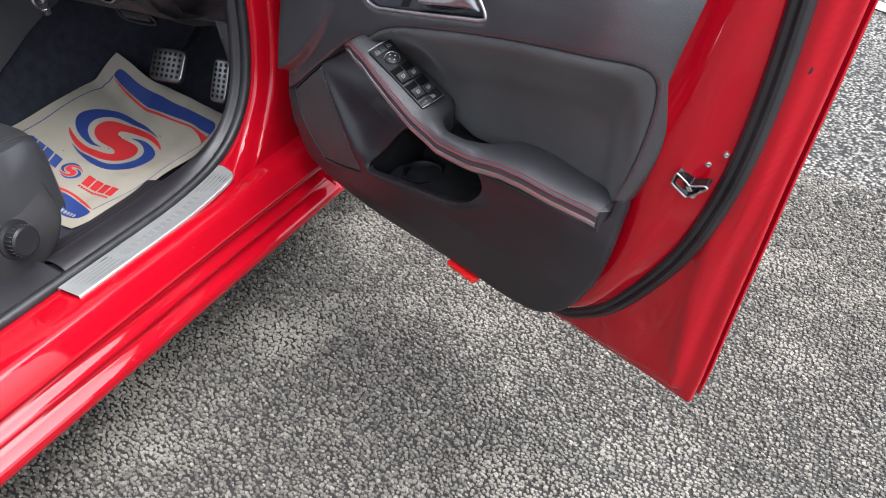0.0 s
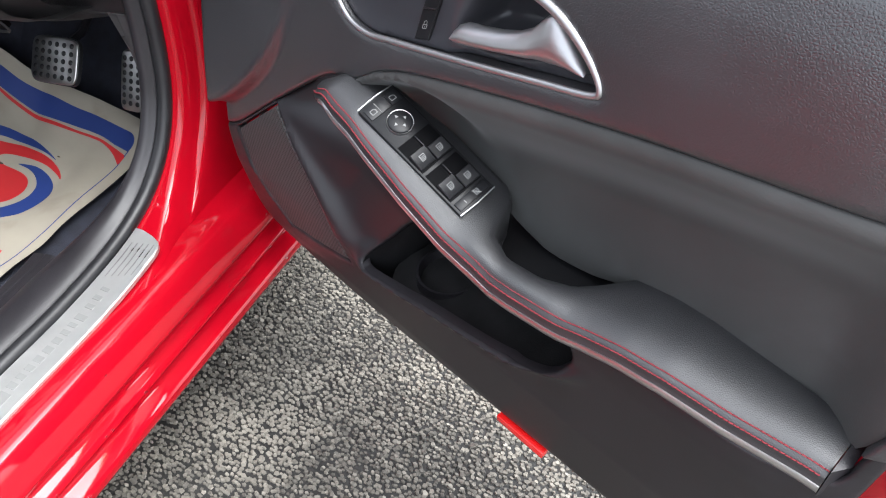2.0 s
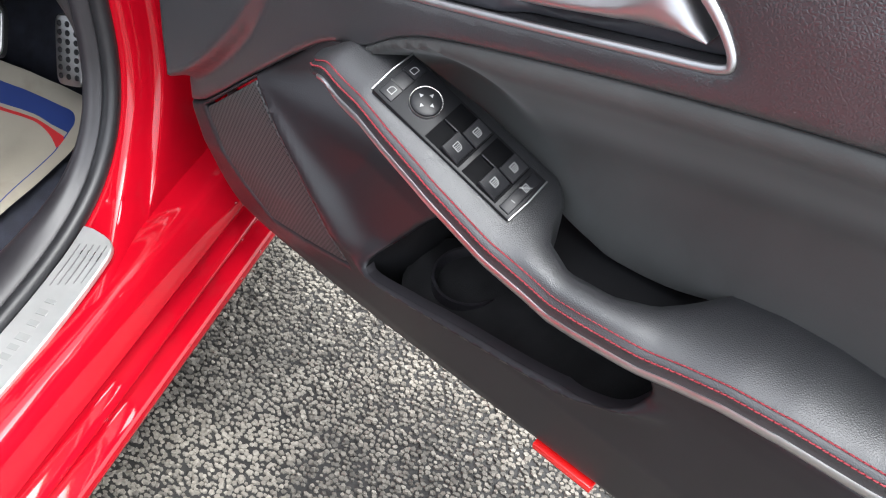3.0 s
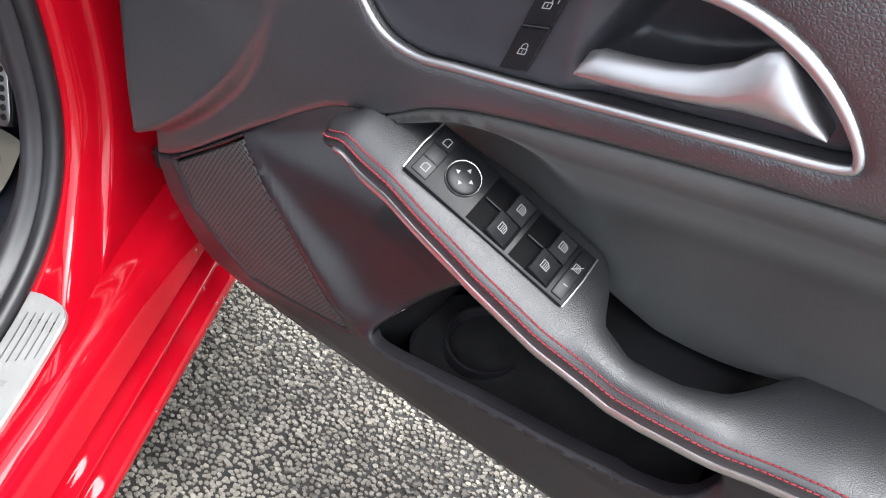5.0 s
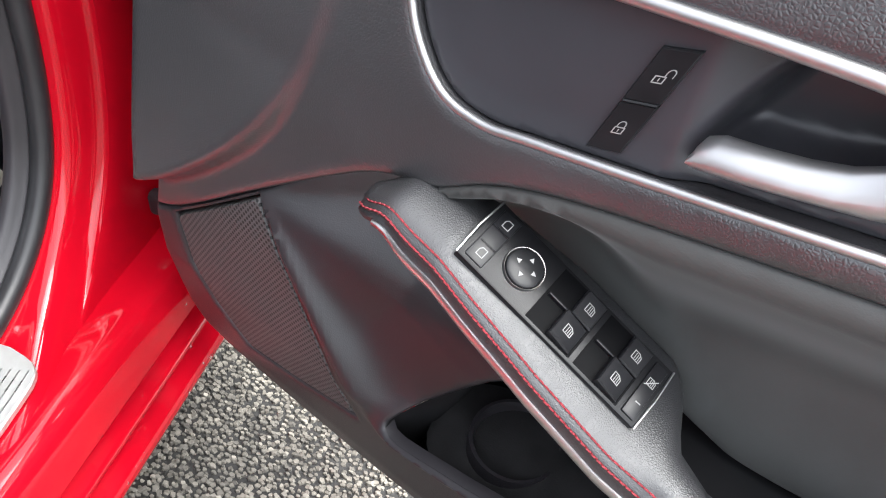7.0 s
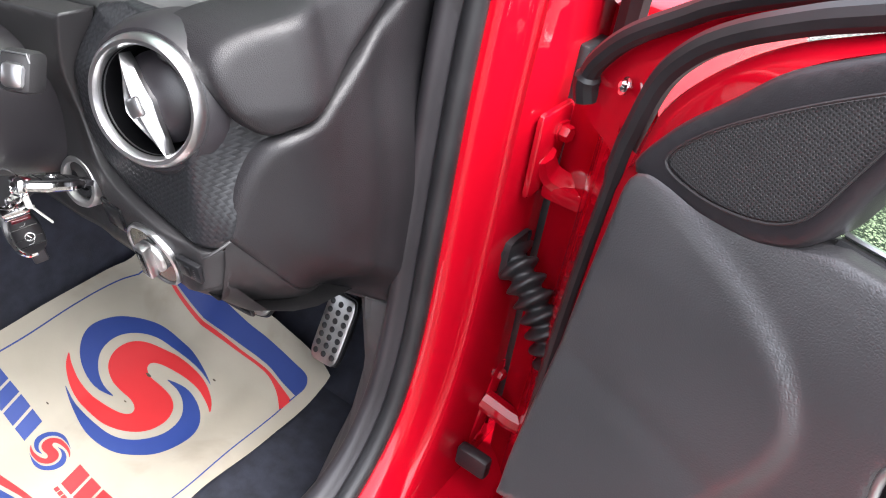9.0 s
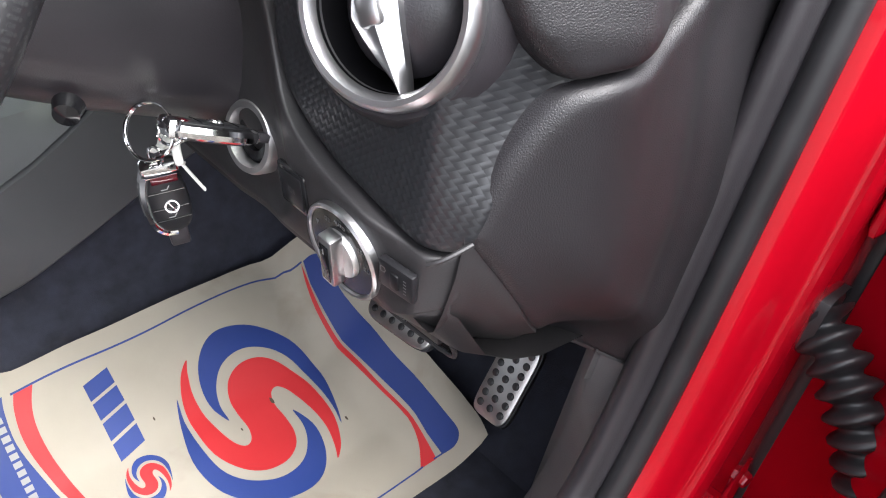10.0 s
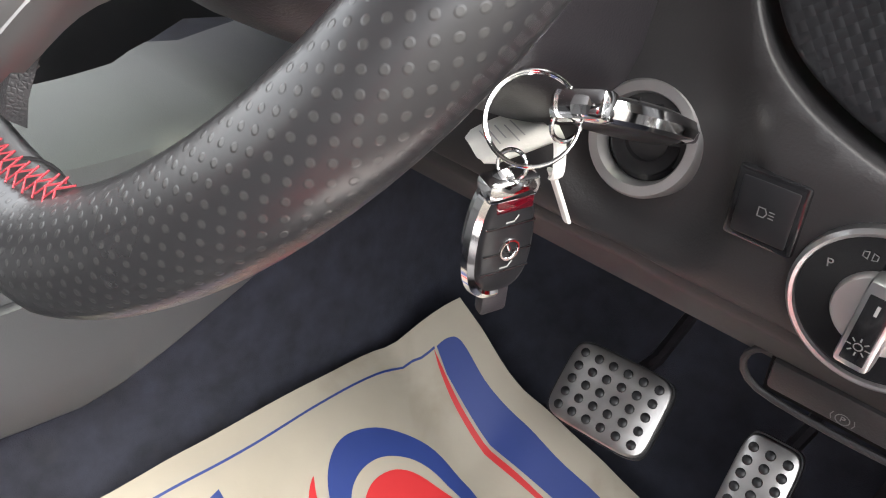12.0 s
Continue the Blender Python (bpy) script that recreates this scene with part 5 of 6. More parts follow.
# ---- footwell ----
def footwell():
    secs = []
    for x in np.linspace(-1.0, -0.20, 34):
        row = []
        for y in np.linspace(0.9, 3.1, 44):
            z = 0.256 + 0.085 * float(smoothstep(-0.55, -0.78, x)) + (0.22 + 0.18 * float(smoothstep(2.2, 2.45, y))) * float(smoothstep(-0.765, -0.85, x)) + 0.60 * max(0, (y - 2.70) / 0.40) ** 1.2
            row.append((x, y, z))
        secs.append(row)
    part("carpet", loft(secs), CARPET, car, "dark navy carpet")
    # grey side panel ahead of the sill
    secs = []
    for z in np.linspace(0.30, 0.690, 16):
        k = (0.70 - z) / 0.37
        y0 = float(np.interp(z, [0.39, 0.40, 0.45, 0.53, 0.64, 0.80], [2.33, 2.36, 2.45, 2.51, 2.54, 2.553]))
        xi, yi = -0.182 - 0.072 * k, 2.515 + 0.137 * k
        secs.append([(-0.128, y0 + 0.004, z), (-0.140, y0 - 0.004, z), (-0.155, y0 * 0.85 + yi * 0.15, z), (xi * 0.6 - 0.062, y0 * 0.4 + yi * 0.6, z), (xi + 0.012, yi - 0.004, z), (xi, yi + 0.004, z), (xi - 0.006, yi + 0.02, z), (xi - 0.01, 2.95, z)])
    part("kick_panel", loft(secs), KICK, car, "dark plastic kick panel", angle=50)


footwell()

# ---- dashboard ----
dash = thing("dashboard", "black dashboard with woven carbon-look facia and round vent", "dashboard")
SIDE = pose(0, 0, 0, 0, 0, 90)


def end_roll(x):
    """How far the facia's end turns away towards the windscreen."""
    return 0.020 * smoothstep(-0.194, -0.169, x) ** 1.4


def facia_depth(u, z):
    ring = np.hypot(u + 0.377, (z - 0.8395) * 0.98)
    boss = -0.012 * smoothstep(0.062, 0.036, ring)
    dish = np.exp(-(((u + 0.385) / 0.05) ** 2 + ((z - 0.90) / 0.055) ** 2) ** 1.5)
    return -2.3045 + 0.23 * np.clip(z - 0.82, -0.06, 0.035) * (1 - smoothstep(-0.245, -0.205, u)) - 0.006 * smoothstep(0.800, 0.775, z) - end_roll(u + 0.05 * np.clip(0.862 - z, 0, 0.075) + 0.006) + boss - 0.012 * dish * (1 - smoothstep(0.062, 0.036, ring))


CARBON_LEFT = [(-0.190, 0.8515), (-0.202, 0.8505), (-0.222, 0.853), (-0.256, 0.860), (-0.286, 0.867), (-0.316, 0.880), (-0.338, 0.897), (-0.352, 0.924), (-0.358, 0.97), (-0.35, 1.02)]
low_line = smooth_line([(-0.60, 0.79), (-0.50, 0.785), (-0.35, 0.783), (-0.26, 0.783), (-0.235, 0.787), (-0.210, 0.798), (-0.194, 0.808), (-0.184, 0.815), (-0.180, 0.830), (-0.181, 0.855)], 5) + smooth_line([(-0.185, 0.8525)] + CARBON_LEFT, 5) + [(-0.48, 1.0), (-0.60, 0.9)]
part("lower_facia", panel(low_line, facia_depth, 0.006, rim=0.003, back=0.03), GREY_PLASTIC, dash, "dark grey plastic lower facia", angle=50)
secs = []
for x in np.linspace(-0.60, -0.183, 40):
    k = float(end_roll(x + 0.009))
    z0 = 0.7835 + 0.06 * max(0, -0.5 - x) + 0.030 * float(smoothstep(-0.25, -0.186, x))
    yf = -float(facia_depth(np.array([x]), np.array([z0 + 0.001]))[0])
    secs.append([(x, yf + 0.0012, z0 + 0.003), (x, yf + 0.0022, z0 - 0.004), (x, yf + 0.011, z0 - 0.0115), (x, 2.355 + 0.9 * k, 0.752), (x, 2.395 + 0.7 * k, 0.728), (x, 2.44 + 0.3 * k, 0.712), (x, 2.56, 0.695), (x, 2.75, 0.70)])
part("underside", loft(secs), GREY_PLASTIC, dash, angle=60)


def carbon_depth(u, z):
    return -2.304 - (0.020 + 0.040 * smoothstep(0.875, 0.955, z)) * smoothstep(-0.206, -0.162, u) - 0.03 * smoothstep(0.96, 1.04, z)


carbon_line = smooth_line([(-0.174, 0.8665), (-0.180, 0.860)] + [(x + 0.004, z + 0.004) for x, z in CARBON_LEFT], 5) + smooth_line([(-0.31, 1.035), (-0.24, 1.025), (-0.19, 0.985), (-0.166, 0.958), (-0.169, 0.92)], 5)
VENT_HOLE = [(-0.246 + 0.051 * math.cos(a), 0.978 + 0.051 * math.sin(a)) for a in np.linspace(0, 2 * math.pi, 40, endpoint=False)]
part("carbon_facia", panel(carbon_line, carbon_depth, 0.006, holes=[VENT_HOLE], rim=0.004, back=0.02), CARBON, dash, "dark woven carbon-look facia panel", angle=60)
part("joint_edge", tube(smooth_line([(-0.1865, 2.2985, 0.8535), (-0.181, 2.3015, 0.8575), (-0.177, 2.308, 0.8620), (-0.1735, 2.3185, 0.8675)], 4), 0.0018, sides=8), GREY_PLASTIC, dash)

PAD_LOW = ((2.318, 2.332, 2.345, 2.385, 2.44, 2.50, 2.57, 2.60), (0.868, 0.850, 0.834, 0.785, 0.735, 0.695, 0.664, 0.655))


def pad_low(y):
    return np.interp(y, *PAD_LOW)


def pad_face(y, z):
    """How far out the dashboard's end lies: it turns in at the front, under its foot and towards the top."""
    out = -0.133 - 0.046 * (1 - smoothstep(2.29, 2.42, y)) - 0.075 * smoothstep(0.075, 0.0, z - pad_low(y)) ** 1.4 * smoothstep(2.33, 2.50, y) * (1 - 0.95 * smoothstep(2.47, 2.56, y))
    return out - 0.022 * smoothstep(0.84, 1.0, z) * smoothstep(2.36, 2.44, y) - 0.005 * np.exp(-((y - 2.49) / 0.018) ** 2)


PAD = smooth_line([(2.318, 0.868), (2.330, 0.915), (2.350, 0.950), (2.372, 0.961), (2.404, 0.967), (2.432, 0.980), (2.458, 1.000), (2.485, 1.024), (2.52, 1.058), (2.56, 1.095)], 5) + smooth_line([(2.605, 1.12), (2.603, 0.85), (2.600, 0.66)], 4) + [(y, float(pad_low(y))) for y in np.linspace(2.59, 2.322, 26)]
part("side_pad", panel(PAD, pad_face, 0.006, rim=0.009, back=0.05, rows=5), LEATHER_SOFT, dash, "leather-grained dashboard side pad", angle=70, m=SIDE)
secs = []
for y in np.linspace(2.317, 2.60, 24):
    zt, zb = float(pad_low(y)) + 0.004, float(np.interp(y, (2.317, 2.337, 2.355, 2.38, 2.42, 2.46, 2.52, 2.60), (0.791, 0.783, 0.768, 0.742, 0.715, 0.692, 0.664, 0.640)))
    xt, xb = float(pad_face(np.array([y]), np.array([zt]))[0]) - 0.006, float(np.interp(y, (2.317, 2.345, 2.385, 2.46, 2.52, 2.60), (-0.189, -0.199, -0.211, -0.222, -0.229, -0.236)))
    xt = max(xt, xb + 0.006)
    secs.append([(xt - 0.02, y, zt + 0.004), (xt, y, zt), (xt + 0.001, y, zt - 0.006), (xt * 0.6 + xb * 0.4 + 0.004, y, zt * 0.6 + zb * 0.4), (xt * 0.25 + xb * 0.75 + 0.003, y, zt * 0.25 + zb * 0.75), (xb + 0.001, y, zb + 0.003), (xb - 0.003, y, zb), (xb - 0.012, y, zb + 0.001), (xb - 0.08, y, zb + 0.02)])
part("side_facia", loft(secs), GREY_PLASTIC, dash, "dark grey plastic band under the side pad", angle=60)
UPPER_PAD = smooth_line([(2.352, 0.962), (2.328, 0.985), (2.318, 1.018), (2.335, 1.040), (2.39, 1.056), (2.48, 1.072), (2.56, 1.110), (2.575, 1.113), (2.56, 1.100), (2.52, 1.063), (2.485, 1.029), (2.458, 1.005), (2.432, 0.985), (2.404, 0.972), (2.375, 0.965)], 5, True)
part("upper_pad", panel(UPPER_PAD, lambda u, z: -0.142 - 0.032 * (1 - smoothstep(2.31, 2.40, u)) - 0.30 * np.clip(z - 0.985 - 0.9 * np.clip(u - 2.42, 0, 1), 0, 1) - 0.022 * smoothstep(2.38, 2.46, u), 0.006, rim=0.010, back=0.06, rows=5), LEATHER_SOFT, dash, "leather-grained dashboard end", angle=70, m=SIDE)
secs = []
for x in np.linspace(-1.65, -0.212, 40):
    k = float(smoothstep(-0.33, -0.212, x))
    hood = 0.075 * math.exp(-((x + 0.54) / 0.12) ** 4)
    secs.append([(x, 2.36 + 0.03 * k, 0.98), (x, 2.335 - 0.06 * hood / 0.075 + 0.04 * k, 1.02), (x, 2.345 - 0.06 * hood / 0.075 + 0.03 * k, 1.045 + hood), (x, 2.39 + 0.01 * k, 1.058 + hood - 0.004 * k), (x, 2.50, 1.072 + 0.6 * hood), (x, 2.70, 1.085), (x, 3.0, 1.06)])
part("top_pad", loft(secs), DASH_TOP, dash, "leather-grained dashboard top", angle=60)
part("end_strip", loft([[(-0.128, 2.552, z), (-0.118, 2.560, z), (-0.116, 2.570, z), (-0.122, 2.578, z)] for z in np.linspace(0.69, 1.15, 14)]), PLASTIC, dash)
part("end_strip_foot", tube([(-0.138, 2.540, 0.690), (-0.126, 2.545, 0.687), (-0.114, 2.560, 0.690)], 0.003, sides=8), GREY_PLASTIC, dash)

VENT = facing((-0.246, 2.304, 0.978), (0.24, -0.95, 0.16))
part("vent_housing", lathe([(0.054, 0.001), (0.058, 0.002), (0.064, -0.006), (0.068, -0.020), (0.070, -0.06)], 48), PLASTIC, dash, m=VENT)
vent = part("air_vent", lathe([(0.0445, 0.000), (0.0455, 0.008), (0.0475, 0.0115), (0.0505, 0.0120), (0.0535, 0.0095), (0.0550, 0.004), (0.0555, -0.012)], 56), SATIN, dash, "round silver-ringed air vent", m=VENT)
part("vent_bowl", lathe([(0.0448, 0.004), (0.0440, -0.016), (0.042, -0.030), (0.0, -0.034)], 56), WELL_SHADE, vent)
part("vent_ball", lathe([(0.0, 0.004), (0.018, 0.001), (0.030, -0.005), (0.0385, -0.015), (0.0385, -0.022)], 40), PLASTIC, vent)


def vane():
    secs = []
    for s in np.linspace(-1, 1, 17):
        w = 0.0135 * (1 - abs(s)) ** 0.8 + 0.0012
        y = 0.0435 * s
        h = 0.0145 - 0.010 * abs(s) ** 1.5
        secs.append([(-w, y, h - 0.006), (-w * 0.15, y, h), (w * 0.15, y, h + 0.0005), (w, y, h - 0.006), (w, y, h - 0.012), (-w, y, h - 0.012)])
    part("vane", loft(secs, closed=True), SATIN, vent, "silver propeller vane", angle=30, m=pose(-0.004, -0.004, 0, 0, 0, 32))
    part("vane_hub", box(-0.007, 0.007, -0.0085, 0.0085, 0.007, 0.0160, 0.003), SATIN, vent, m=pose(-0.004, -0.004, 0, 0, 0, 32))


vane()

IGN = facing((-0.3775, 2.309, 0.8415), (0.06, -1, 0.12))
ign = part("ignition_switch", lathe([(0.0195, -0.004), (0.0200, 0.002), (0.0212, 0.0050), (0.0255, 0.0050), (0.0270, 0.002), (0.0272, -0.008)], 48), HANDLE, dash, "silver-ringed ignition switch", m=IGN)
part("switch_boss", lathe([(0.0, -0.012), (0.010, -0.012), (0.0105, -0.002), (0.0165, -0.001), (0.0170, -0.005), (0.0195, -0.005)], 40), GLOSS, ign)

LIGHT = facing((-0.2625, 2.3050, 0.8150), (0.0, -1, -0.23))
light = part("light_switch", lathe([(0.0315, 0.002), (0.0322, 0.0045), (0.0336, 0.0050), (0.0352, 0.0035), (0.0356, -0.004)], 56), SATIN, dash, "rotary headlight switch with a silver ring", m=LIGHT)
part("switch_face", lathe([(0.0, 0.0030), (0.0316, 0.0030)], 48), GLOSS, light)
part("knob_base", lathe([(0.0, 0.007), (0.0165, 0.0065), (0.0175, 0.0052), (0.0178, 0.003)], 40), STEEL, light)
part("knob_grip", box(-0.0068, 0.0068, -0.0200, 0.0200, 0.005, 0.0160, 0.0022), SATIN, light, "silver turning grip", m=pose(0, 0, 0, 0, 0, -3))
part("grip_inlay", box(-0.0046, 0.0046, -0.0165, 0.0150, 0.0150, 0.0165, 0.0006), GLOSS, light, m=pose(0, 0, 0, 0, 0, -3))


def words(text, size, mat, parent, m, name="lettering"):
    cu = bpy.data.curves.new(name, "FONT")
    cu.body, cu.size, cu.extrude, cu.align_x, cu.align_y = text, size, 0.0001, "CENTER", "CENTER"
    tmp = bpy.data.objects.new(name, cu)
    me = bpy.data.meshes.new_from_object(tmp)
    bpy.data.objects.remove(tmp)
    me.materials.append(mat)
    ob = new(name, me)
    ob.parent, ob.matrix_basis = parent, m
    return ob


words("AUTO", 0.0040, PRINT, light, pose(0.002, 0.0240, 0.0034, 0, 0, -8))
words("P", 0.0054, PRINT, light, pose(-0.0225, 0.0120, 0.0034, 0, 0, 10))
part("switch_print", stroke([(0.0, 0.0080), (0.0, 0.0115)], 0.0012, 0.0169), WHITE, light, m=pose(0, 0, 0, 0, 0, -3))
part("switch_print", stroke([(0.0016 * math.cos(a), -0.008 + 0.0016 * math.sin(a)) for a in np.linspace(0, 2 * math.pi, 10, endpoint=False)], 0.0005, 0.0169, True), PRINT, light, m=pose(0, 0, 0, 0, 0, -3))
for a in np.linspace(0, 2 * math.pi, 8, endpoint=False):
    part("ray", stroke([(0.0028 * math.cos(a), -0.008 + 0.0028 * math.sin(a)), (0.0040 * math.cos(a), -0.008 + 0.0040 * math.sin(a))], 0.0006, 0.0169), PRINT, light, m=pose(0, 0, 0, 0, 0, -3))
for cx, cy in ((-0.0105, 0.0215), (0.0205, 0.0150), (0.0260, 0.0020)):
    for side in (-1, 1):
        part("lamp_sign", stroke([(cx + side * 0.0008, cy - 0.0016), (cx + side * 0.0026, cy - 0.0010), (cx + side * 0.0026, cy + 0.0010), (cx + side * 0.0008, cy + 0.0016)], 0.0004, 0.0034, True), PRINT, light)

FOG = facing((-0.3145, 2.3000, 0.8345), (0.0, -1, -0.22))
fog = part("fog_switch", box(-0.0118, 0.0118, -0.0132, 0.0132, -0.004, 0.0014, 0.001), KEY, dash, "square black fog light key", m=FOG)
part("key_print", join(stroke([(-0.0022, -0.0020), (0.0004, -0.0020), (0.0014, 0), (0.0004, 0.0020), (-0.0022, 0.0020)], 0.0005, 0.0017, True), stroke([(0.0024, 0.0014), (0.0042, 0.0014)], 0.0005, 0.0017), stroke([(0.0024, 0), (0.0042, 0)], 0.0005, 0.0017), stroke([(0.0024, -0.0014), (0.0042, -0.0014)], 0.0005, 0.0017)), PRINT, fog)
part("key_frame", box(-0.0150, 0.0150, -0.0165, 0.0165, -0.004, 0.0008, 0.002), GLOSS, fog)
LEVEL = facing((-0.2100, 2.3015, 0.8265), (0.08, -1, -0.20))
level = part("level_dial", box(-0.0145, 0.0145, -0.0110, 0.0110, -0.004, 0.0020, 0.002), KEY, dash, "headlamp level dial", m=LEVEL)
part("thumb_wheel", box(-0.0036, 0.0036, -0.0062, 0.0062, 0.0, 0.0036, 0.0015), SWITCH, level)
part("key_print", join(*[stroke([(0.0074, -0.0052 + 0.0026 * i), (0.0090, -0.0052 + 0.0026 * i)], 0.0008, 0.0022) for i in range(5)], stroke([(-0.0115, 0.002), (-0.0085, 0.002), (-0.0075, 0.004), (-0.0085, 0.006), (-0.0115, 0.006)], 0.0006, 0.0022, True)), PRINT, level)

BRAKE = facing((-0.2640, 2.3765, 0.7325), (0.02, -0.72, -0.25))
pb = part("parking_brake_lever", box(-0.039, 0.037, -0.0085, 0.0125, -0.004, 0.006, 0.003), GREY_PLASTIC, dash, "parking brake release lever", m=BRAKE)
part("lever_well", box(-0.0415, 0.0415, -0.0165, 0.0150, -0.012, 0.0005, 0.002), WELL_SHADE, pb)
part("lever_frame", tube(smooth_line([(-0.043, -0.0175, 0.001), (-0.043, 0.0155, 0.003), (0.040, 0.0155, 0.003), (0.043, 0.0120, 0.003), (0.043, -0.0175, 0.001)], 6, True), 0.0021, True, 8), GREY_PLASTIC, pb)
circ = [(0.0034 * math.cos(a), 0.0034 * math.sin(a)) for a in np.linspace(0, 2 * math.pi, 16, endpoint=False)]
part("key_print", join(stroke(circ, 0.0005, 0.0083, True), stroke([(-0.0050, -0.0026), (-0.0058, 0), (-0.0050, 0.0026)], 0.0005, 0.0083), stroke([(0.0050, -0.0026), (0.0058, 0), (0.0050, 0.0026)], 0.0005, 0.0083)), PRINT, pb)
words("P", 0.0052, PRINT, pb, pose(0, 0, 0.0083))

# ---- steering column, stalks and wheel ----
secs = []
for y, w, h, zc in ((2.12, 0.050, 0.048, 0.945), (2.15, 0.062, 0.060, 0.935), (2.22, 0.075, 0.070, 0.920), (2.30, 0.085, 0.078, 0.905), (2.42, 0.09, 0.085, 0.88)):
    secs.append([(-0.475 + w * math.copysign(abs(math.cos(a)) ** 0.7, math.cos(a)), y, zc + h * math.copysign(abs(math.sin(a)) ** 0.7, math.sin(a))) for a in np.linspace(0, 2 * math.pi, 32, endpoint=False)])
column = thing("steering_column", "dark plastic steering column cover with stalks", "steering column")
part("cover", loft(secs, closed=True), PLASTIC, column, angle=60)
stalk = part("stalk", tube(smooth_line([(-0.42, 2.205, 0.955), (-0.385, 2.220, 0.965), (-0.350, 2.232, 0.982), (-0.335, 2.238, 0.988)], 5), [0.009] * 8 + [0.0115] * 8, sides=14, flat=0.8), PLASTIC, column, "black stalk with a silver end")
STALK = facing((-0.322, 2.240, 0.992), (0.42, -0.80, 0.35))
part("stalk_head", box(-0.0140, 0.0140, -0.0150, 0.0190, -0.022, 0.004, 0.006), GREY_PLASTIC, stalk, m=STALK)
part("stalk_line", tube([(-0.013, 0.010, 0.004), (-0.010, 0.0165, 0.004), (0.010, 0.0165, 0.004), (0.013, 0.010, 0.004)], 0.0007, sides=6), SATIN, stalk, m=STALK)
part("stalk_end", box(-0.0095, 0.0095, -0.0110, 0.0090, 0.0, 0.008, 0.0045), SATIN, stalk, "satin silver push button", m=STALK)
part("adjuster", lathe([(0.0, 0.012), (0.008, 0.010), (0.010, 0.0)], 16), GLOSS, column, m=facing((-0.41, 2.20, 0.872), (0.8, -0.5, -0.2)))

WHEEL = pose(-0.500, 2.155, 0.962, 63.4, 0, -4.4)
wheel = thing("steering_wheel", "black perforated leather steering wheel with red stitching", "steering wheel", WHEEL)


def rim_line(n=120, r=0.1780):
    """The rim in the wheel's plane, flattened at the bottom."""
    out = []
    for i in range(n):
        a = 2 * math.pi * i / n
        x, y = r * math.cos(a), r * math.sin(a)
        flat_y = -0.164
        if y < flat_y:
            y = flat_y + (y - flat_y) * 0.25
        out.append((x, y, 0.0))
    return out


def rim_part(name, i0, i1, mat, grow=1.0, label=""):
    line = rim_line()
    pts = [line[i % 120] for i in range(i0, i1 + 1)]
    v, f = tube(pts, 0.0188 * grow, sides=28, flat=0.86)
    ob = part(name, (v, f), mat, wheel, label)
    uv = ob.data.uv_layers.new(name="wrap")
    for poly in ob.data.polygons:
        for li in poly.loop_indices:
            k = ob.data.loops[li].vertex_index
            row, col = divmod(k, 28)
            uv.data[li].uv = (row * 0.0096, col * 0.0042 if not (col == 0 and poly.center.length > 9) else 0)
    return ob


rim_part("rim_grip", -26, 6, PERFORATED, 1.004, "perforated black leather grip")
rim_part("rim_bottom", -34, -26, RIM_LEATHER, 1.0, "smooth black leather rim")
rim_part("rim_grip", 54, 86, PERFORATED, 1.004, "perforated black leather grip")
rim_part("rim_top", 6, 54, RIM_LEATHER, 1.0, "smooth black leather rim")
for i in (-26, 6):
    c0, c1 = rim_line()[i % 120], rim_line()[(i + 1) % 120]
    t_ = (Vector(c1) - Vector(c0)).normalized()
    part("rim_seam", tube([(0.0192 * math.cos(a), 0.0165 * math.sin(a), 0) for a in np.linspace(0, 2 * math.pi, 30, endpoint=False)], 0.0007, True, 6), RUBBER, wheel, m=facing(c0, t_))
part("airbag", loft([[(x, y, z) for x, y in [(0.075 * k * math.cos(a) * 1.15, 0.062 * k * math.copysign(abs(math.sin(a)) ** 0.8, math.sin(a))) for a in np.linspace(0, 2 * math.pi, 36, endpoint=False)]] for k, z in ((0.2, 0.042), (0.7, 0.038), (0.95, 0.028), (1.0, 0.012), (1.0, -0.03))], closed=True), LEATHER, wheel, "airbag cover", angle=60)


